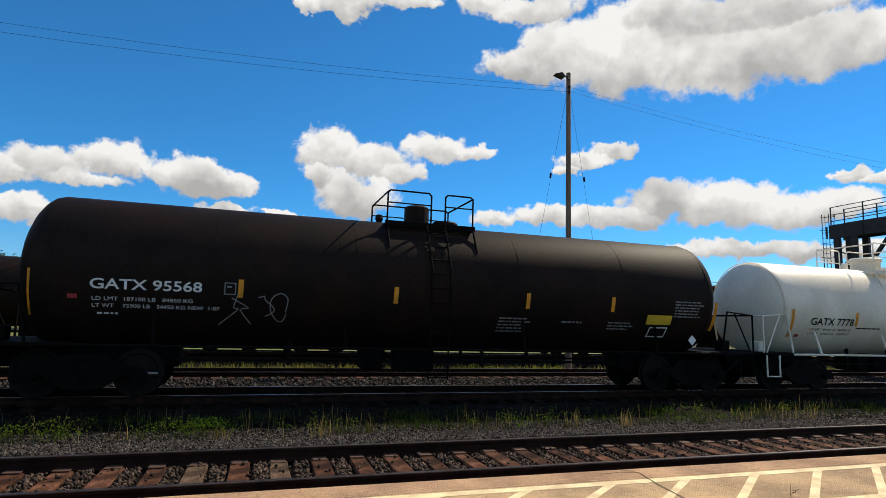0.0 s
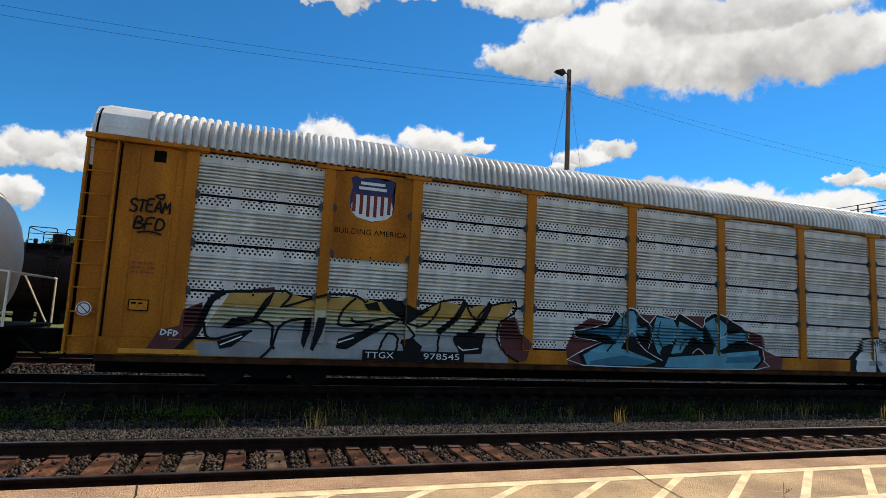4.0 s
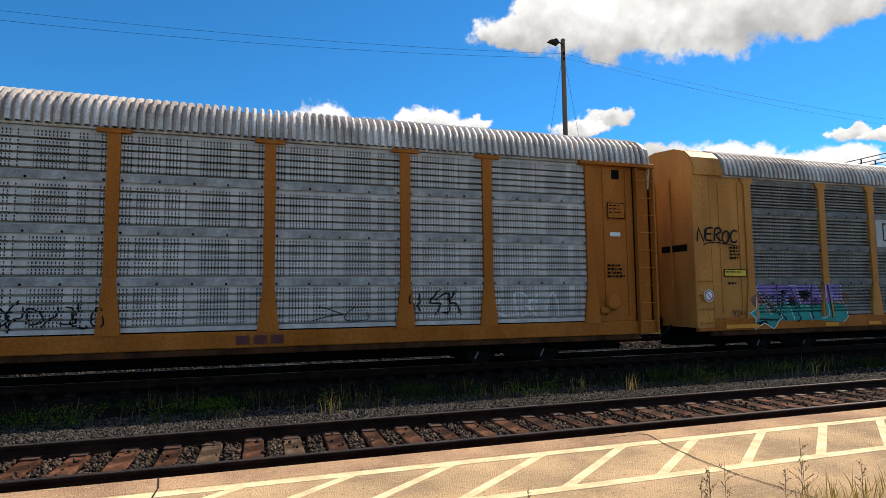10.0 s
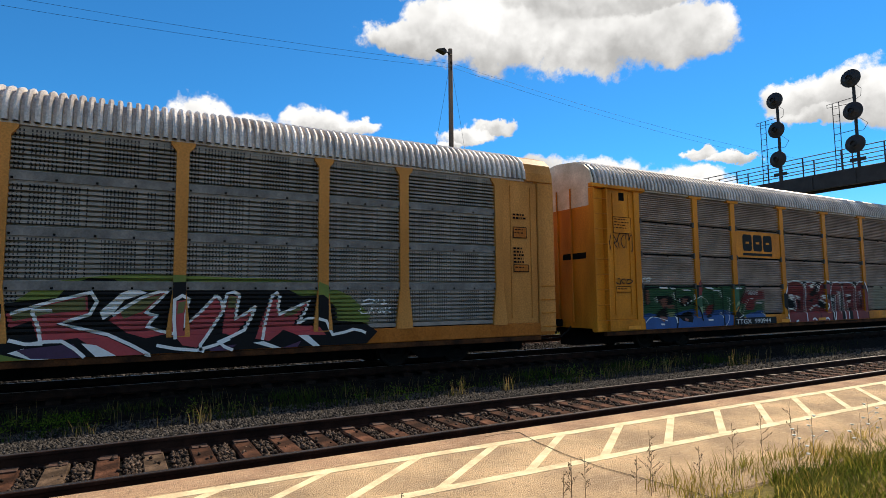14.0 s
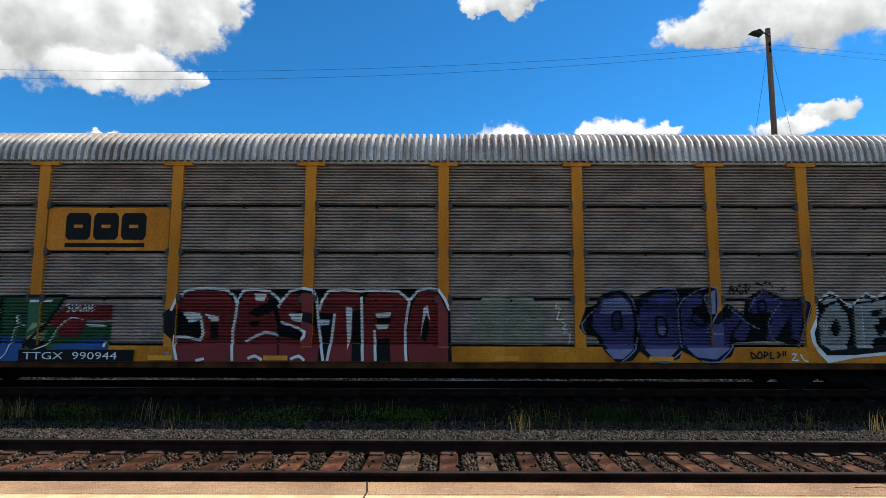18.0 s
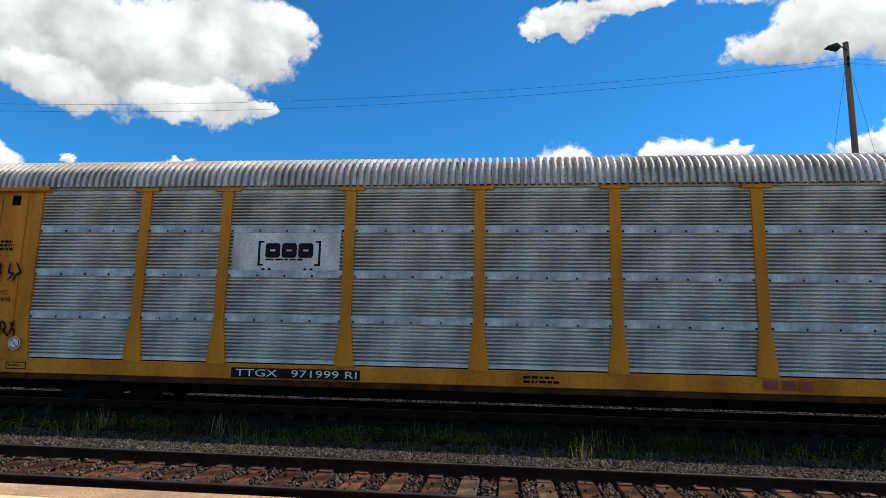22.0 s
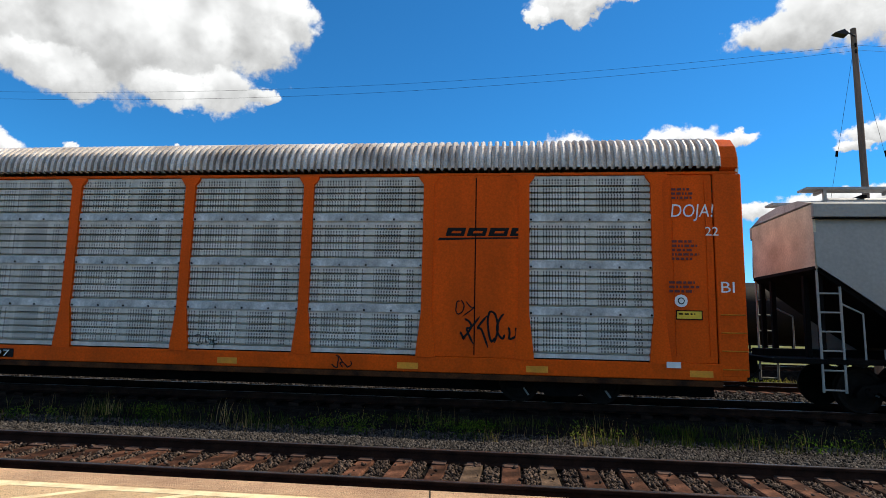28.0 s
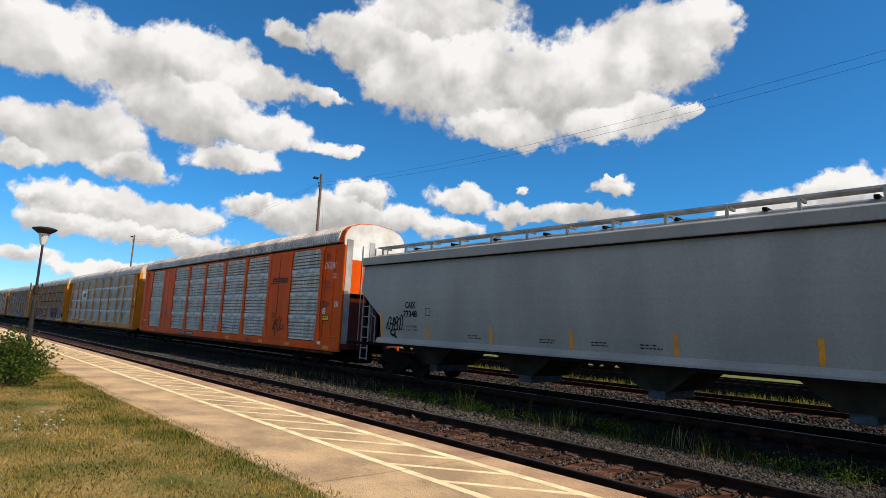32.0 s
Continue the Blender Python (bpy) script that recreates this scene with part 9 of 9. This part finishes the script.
for k, (x, y, h) in enumerate(((-10.9, 10.5, 0.8), (-10.7, 10.6, 0.7), (-8.3, 11.2, 0.6), (-7.9, 11.1, 0.5), (-6.6, 10.9, 0.45), (1.26, 9.95, 0.5), (4.4, 10.1, 0.35), (-0.3, 10.1, 0.3), (-4.9, 10.9, 0.6), (-5.3, 10.8, 0.55), (-2.6, 10.5, 0.35), (7.3, 10.1, 0.45), (9.1, 10.2, 0.5), (10.6, 10.4, 0.4), (3.0, 10.4, 0.45), (12.6, 10.3, 0.5), (-10.9, 10.7, 0.5), (6.2, 10.3, 0.5), (-1.5, 10.3, 0.3), (15.0, 10.2, 0.6))):
    tuft(x, y, 0.8 * h, 300 + k)


# ---- leaves ----
def leaf_cloud(centres, per, spread, size, seed, material, name, parent):
    rng_ = np.random.default_rng(seed)
    c = np.repeat(np.array(centres), per, 0)
    n = len(c)
    p = c + rng_.normal(0, 1, (n, 3)) * spread
    a, b = rng_.normal(0, 1, (n, 3)), rng_.normal(0, 1, (n, 3))
    a /= np.linalg.norm(a, axis=1)[:, None]
    b -= a * (a * b).sum(1)[:, None]
    b /= np.linalg.norm(b, axis=1)[:, None]
    s = size * rng_.uniform(0.6, 1.4, (n, 1))
    v = np.stack([p - a * s, p + b * s * 0.5, p + a * s, p - b * s * 0.5], 1).reshape(-1, 3)
    f = np.arange(4 * n).reshape(-1, 4)
    return part(name, fast_mesh(name, v, f, material), None, parent)


rnd = random.Random(31)
spots = []
for k in range(200):
    x = rnd.uniform(-14, 14)
    if noise.noise((x * 0.5, 3.3, 0)) + rnd.uniform(-0.25, 0.25) > 0.12:
        spots.append((x, rnd.uniform(10.3, 11.3), 0.12))
for x0, x1, n in ((-3.8, -2.6, 7), (-1.0, -0.2, 12), (4.6, 5.6, 5), (-10.8, -8.6, 12), (-14.3, -13.4, 4)):
    for k in range(n):
        spots.append((rnd.uniform(x0, x1), rnd.uniform(10.2, 10.9), 0.16))
low_weed = leaf_cloud([(a, b, track_bed(b) + 0.02 + c * rnd.uniform(0.3, 1.2)) for a, b, c in spots], 34, (0.11, 0.08, 0.05), 0.020, 32, M["weed_leaf"], "low_weeds", None)
tagged(low_weed, "low leafy green weeds growing in the ballast", "weeds", kind="stuff")


def tree(x, y, h, w, seed, clumps=46, per=70):
    rnd = random.Random(seed)
    t = thing("tree", pose(x, y, -0.75), "broad leafy green tree behind the parked tank cars", "tree", "trees behind the railway")
    trunk = bmesh.new()
    tube(trunk, (0, 0, -0.1), (0.1, 0, h * 0.45), 0.02 * h, 8, 0.011 * h)
    part("trunk", trunk, M["bark"], t)
    centres = []
    for k in range(7):
        a = 0.9 * k + rnd.uniform(-0.3, 0.3)
        r = w * rnd.uniform(0.25, 0.42)
        e = (math.cos(a) * r, math.sin(a) * r, h * rnd.uniform(0.55, 0.82))
        limb = bmesh.new()
        tube(limb, (0.05, 0, h * rnd.uniform(0.25, 0.42)), e, 0.009 * h, 6, 0.003 * h)
        part("limb", limb, M["bark"], t)
        for j in range(clumps // 7):
            centres.append((e[0] + rnd.gauss(0, w * 0.13), e[1] + rnd.gauss(0, w * 0.13), e[2] + rnd.gauss(0.03 * h, h * 0.085)))
    leaf_cloud(centres, per, 0.035 * h, 0.022 * h, seed, M["leaf"], "crown", t)


for k, (az, dist, h, w) in enumerate(((14.0, 95, 12.2, 9), (12.0, 100, 10.5, 8), (20.5, 90, 10.4, 9), (23.5, 105, 11, 9), (0.0, 92, 10.4, 9), (-2.6, 98, 9.2, 8), (3.0, 110, 9.5, 8), (34, 120, 11, 10), (50, 130, 11, 11), (68, 160, 12, 12), (80, 220, 14, 16), (-14, 130, 10, 10), (-30, 150, 11, 11))):
    tree(-dist * math.sin(radians(az)), dist * math.cos(radians(az)), h, w, 400 + k)

bush = thing("bush", pose(-15.6, 1.55, 0.05), "dense leafy green bush beside the platform", "bush")
rnd = random.Random(5)
stems = bmesh.new()
pts = []
for k in range(40):
    a, r = rnd.uniform(0, 6.28), rnd.uniform(0.1, 0.85)
    e = (r * math.cos(a) * 1.0, r * math.sin(a) * 0.75, 0.95 * (1 - 0.55 * r * r) * rnd.uniform(0.35, 1.1))
    pts.append(e)
    tube(stems, (0.1 * math.cos(a), 0.1 * math.sin(a), 0), e, 0.012, 5, 0.004)
part("branches", stems, M["bark"], bush)
leaf_cloud(pts, 130, 0.13, 0.035, 7, M["leaf"], "foliage", bush)

# ---- poles, wires, signal bridge, lamp ----
LINE_Y = 22.5


def utility_pole(x, top, light=True):
    p = thing("utility_pole", pose(x, LINE_Y, -0.75), "weathered wooden utility pole with guy wires and floodlight", "utility pole", "line poles")
    h = top + 0.75
    bm = tube(bmesh.new(), (0, 0, -0.3), (0, 0, h), 0.14, 12, 0.10)
    part("pole", bm, M["wood_pole"], p)
    if light:
        arm = bmesh.new()
        pipe(arm, [(0, -0.1, h - 0.35), (-0.25, -0.15, h - 0.25), (-0.45, -0.2, h - 0.3)], 0.03)
        part("lamp_arm", arm, M["signal_steel"], p)
        head = bmesh.new()
        prism(head, [(-0.85, h - 0.28), (-0.40, h - 0.40), (-0.36, h - 0.30), (-0.5, h - 0.16)], -0.34, -0.04, "y")
        part("floodlight", head, M["signal_steel"], p)
    for z in (h - 0.75, h - 1.0):
        part("insulator", lathe(bmesh.new(), [(0, 0.1), (0.035, 0.09), (0.05, 0.03), (0.03, 0.0), (0.03, -0.06)], 8, pose(-0.05, -0.16, z)), M["dark_iron"], p)
    for s in (-1, 1):
        g = tube(bmesh.new(), (s * 0.1, 0, h - 1.1), (s * 2.55, 0.3, 0.0), 0.006, 5)
        part("guy_wire", g, M["signal_steel"], p)
        part("guy_guard", tube(bmesh.new(), (s * 0.85, 0.08, h * 0.655), (s * 0.88, 0.08, h * 0.64), 0.05, 6), M["dark_iron"], p)
    return p


POLES = [(-40.2, 13.6), (13.25, 13.3), (66.8, 13.3), (-94, 13.6)]
for x, top in POLES:
    utility_pole(x, top)
line = thing("overhead_wires", Matrix.Identity(4), "pair of thin black overhead wires between poles", "cable")
for (xa, ta), (xb, tb) in zip(sorted(POLES), sorted(POLES)[1:]):
    for k, dz in enumerate((0.75, 1.0)):
        pts = []
        for j in range(25):
            f = j / 24
            pts.append((xa + (xb - xa) * f, LINE_Y - 0.16 - 0.1 * k, ta + (tb - ta) * f - dz - 4 * 1.35 * f * (1 - f) * (1 + 0.1 * k)))
        part("wire", pipe(bmesh.new(), pts, 0.0055, 5), M["black_paint"], line)

# signal bridge across all tracks
GX = 31.0
bridge = thing("signal_bridge", Matrix.Identity(4), "dark steel signal bridge with railed walkway over the tracks", "signal bridge")
S = M["signal_steel"]
part("girder", boxm(GX - 0.12, GX + 0.0, 1.6, 23.9, 6.95, 7.68, 0.01), S, bridge)
part("girder", boxm(GX + 0.9, GX + 1.02, 1.6, 23.9, 6.95, 7.68, 0.01), S, bridge)
for k in range(12):
    part("girder_stiffener", boxm(GX - 0.16, GX - 0.12, 2.0 + 2.0 * k, 2.08 + 2.0 * k, 6.97, 7.66), S, bridge)
part("walkway", boxm(GX - 0.1, GX + 1.0, 1.6, 23.9, 7.68, 7.74), S, bridge)
for xx in (GX - 0.08, GX + 0.98):
    for zz in (7.95, 8.32, 8.75):
        part("handrail", tube(bmesh.new(), (xx, 1.7, zz), (xx, 23.8, zz), 0.024, 6), S, bridge)
    for k in range(13):
        part("rail_post", boxm(xx - 0.025, xx + 0.025, 1.7 + 1.84 * k, 1.75 + 1.84 * k, 7.7, 8.76), S, bridge)
for yy in (2.0, 22.6):
    zb = 0.0 if yy < 5 else -0.8
    for dx in (0.0, 0.92):
        for dy in (0.0, 0.95):
            part("tower_leg", boxm(GX - 0.1 + dx, GX + 0.1 + dx, yy + dy - 0.17, yy + dy + 0.17, zb, 6.95, 0.01), S, bridge)
    for k in range(7):
        z0 = 0.4 + 0.9 * k
        part("lattice_bar", tube(bmesh.new(), (GX, yy, z0), (GX, yy + 0.95, z0 + 0.45), 0.035, 5), S, bridge)
        part("lattice_bar", tube(bmesh.new(), (GX, yy + 0.95, z0 + 0.45), (GX, yy, z0 + 0.9), 0.035, 5), S, bridge)
part("knee_brace", tube(bmesh.new(), (GX, 22.4, 4.6), (GX, 20.6, 6.95), 0.12, 6), S, bridge)
part("knee_brace", tube(bmesh.new(), (GX, 3.1, 4.6), (GX, 4.9, 6.95), 0.12, 6), S, bridge)
cage = bmesh.new()
for dy in (0.0, 0.42):
    tube(cage, (GX + 0.2, 24.15 + dy, -0.5), (GX + 0.2, 24.15 + dy, 8.5), 0.022, 6)
for k in range(28):
    tube(cage, (GX + 0.2, 24.15, 0.2 + 0.3 * k), (GX + 0.2, 24.57, 0.2 + 0.3 * k), 0.012, 5)
part("ladder", cage, S, bridge)
for k in range(8):
    hoop = bmesh.new()
    zz = 2.8 + 0.8 * k
    pipe(hoop, [(GX + 0.2 + 0.62 * math.sin(a), 24.36 + 0.36 * math.cos(a), zz) for a in [math.pi * j / 8 for j in range(9)]], 0.016, 5)
    part("cage_hoop", hoop, S, bridge)
for a in (0.6, 1.57, 2.5):
    part("cage_strip", tube(bmesh.new(), (GX + 0.2 + 0.62 * math.sin(a), 24.36 + 0.36 * math.cos(a), 2.8), (GX + 0.2 + 0.62 * math.sin(a), 24.36 + 0.36 * math.cos(a), 8.5), 0.014, 5), S, bridge)


def signal(y, top):
    s = thing("searchlight_signal", pose(GX - 0.05, y, 7.7), "three-headed black searchlight signal on the bridge", "signal", "signals on the bridge")
    h = top - 7.7
    part("mast", tube(bmesh.new(), (0, 0, -0.05), (0, 0, h), 0.075, 8), S, s)
    for k in range(3):
        z = h - 1.62 * k
        disc = part("signal_head", lathe(bmesh.new(), [(0, 0.02), (0.30, 0.0), (0.44, -0.02), (0.44, 0.03), (0.30, 0.07), (0.14, 0.16), (0, 0.16)], 22, pose(-0.22, 0, z, 0, -90, 0)), S, s)
        part("hood", lathe(bmesh.new(), [(0.11, 0.0), (0.13, 0.24), (0.12, 0.24), (0.10, 0.0)], 12, pose(-0.24, 0, z, 0, -90, 0)), S, disc)
        part("lens", lathe(bmesh.new(), [(0, 0.03), (0.09, 0.02), (0.1, 0.0)], 12, pose(-0.245, 0, z, 0, -90, 0)), M["dark_iron"], disc)
        part("head_bracket", tube(bmesh.new(), (0, 0, z), (0, 0.55, z - 0.05), 0.03, 6), S, s)
    lad = bmesh.new()
    for dy in (0.75, 1.05):
        tube(lad, (0.1, dy, -0.02), (0.1, dy, h - 0.9), 0.02, 5)
    for k in range(int(h / 0.33) - 3):
        tube(lad, (0.1, 0.75, 0.25 + 0.33 * k), (0.1, 1.05, 0.25 + 0.33 * k), 0.012, 5)
    part("ladder", lad, S, s)
    rail = bmesh.new()
    zz = h - 0.9
    pipe(rail, [(0, 0.0, zz), (0.1, 1.3, zz), (0.1, 1.3, zz - 0.15), (0.05, 0.0, zz - 0.25)], 0.018, 5)
    pipe(rail, [(0, 0.0, zz - 1.6), (0.1, 1.05, zz - 1.6)], 0.018, 5)
    part("ladder_rail", rail, S, s)
    cab = bmesh.new()
    pipe(cab, [(0, -0.1, h - 0.3), (0, -0.32, h - 0.55), (0, -0.28, h - 0.9), (0, -0.08, h - 1.0)], 0.012, 5)
    pipe(cab, [(0, -0.1, h - 1.9), (0, -0.5, h - 2.3), (0, -0.3, h - 2.6), (0, -0.08, h - 2.6)], 0.012, 5)
    part("cable", cab, S, s)
    part("number_plate", boxm(-0.1, -0.06, -0.35, 0.35, 0.32, 0.5, 0.01), S, s)


signal(17.6, 12.15)
signal(13.87, 12.1)

# small line poles beyond the bridge
for x, y, h in ((62.0, 23.5, 8.2), (74.0, 24.0, 9.6)):
    p = thing("line_pole", pose(x, y, -0.75), "plain dark pole beyond the signal bridge", "utility pole")
    part("pole", tube(bmesh.new(), (0, 0, -0.2), (0, 0, h), 0.14, 8, 0.1), M["wood_pole"], p)

# platform lamp
lamp = thing("platform_lamp", pose(-25.4, 3.02, 0.08), "black platform lamp post with white conical lantern", "street lamp")
part("base", lathe(bmesh.new(), [(0.0, 0.0), (0.12, 0.0), (0.12, 0.06), (0.085, 0.12), (0.075, 1.9), (0.055, 1.98)], 14), S, lamp)
part("post", lathe(bmesh.new(), [(0.055, 1.95), (0.045, 2.1), (0.038, 3.95), (0.0, 3.95)], 12), S, lamp)
part("collar", lathe(bmesh.new(), [(0.05, 2.15), (0.09, 2.2), (0.09, 2.42), (0.05, 2.48)], 12), S, lamp)
for s in (-1, 1):
    part("banner_arm", pipe(bmesh.new(), [(0, s * 0.05, 2.25), (0, s * 0.16, 2.3), (0, s * 0.17, 2.55)], 0.022), S, lamp)
part("lantern", lathe(bmesh.new(), [(0.06, 3.93), (0.09, 3.98), (0.19, 4.38), (0.0, 4.38)], 16), M["lamp_glass"], lamp)
part("cap", lathe(bmesh.new(), [(0.19, 4.36), (0.40, 4.52), (0.40, 4.55), (0.22, 4.60), (0.0, 4.62)], 18), S, lamp)

# parked tank cars on the siding
src = next(car for car, q in CARS if q == -22.0)
for k in range(-3, 4):
    c = copy_thing(src, pose(-16.0 + 18.2 * k, TANK_Y, 0))
    tagged(c, "parked black tank car on the siding in weeds", "railcar", "parked tank cars")


def motions():
    steps = [k / 15 for k in range(481)]
    for car, q in CARS:
        walk(car, [(t / 2, pose(q - train_shift(t / 2), TRAIN_Y, 0)) for t in range(65)])
    for wheel, x, r in WHEELS:
        walk(wheel, [(t, pose(x, 0, r, 0, -math.degrees(train_shift(t) / r) % 360, 0)) for t in steps])


motions()
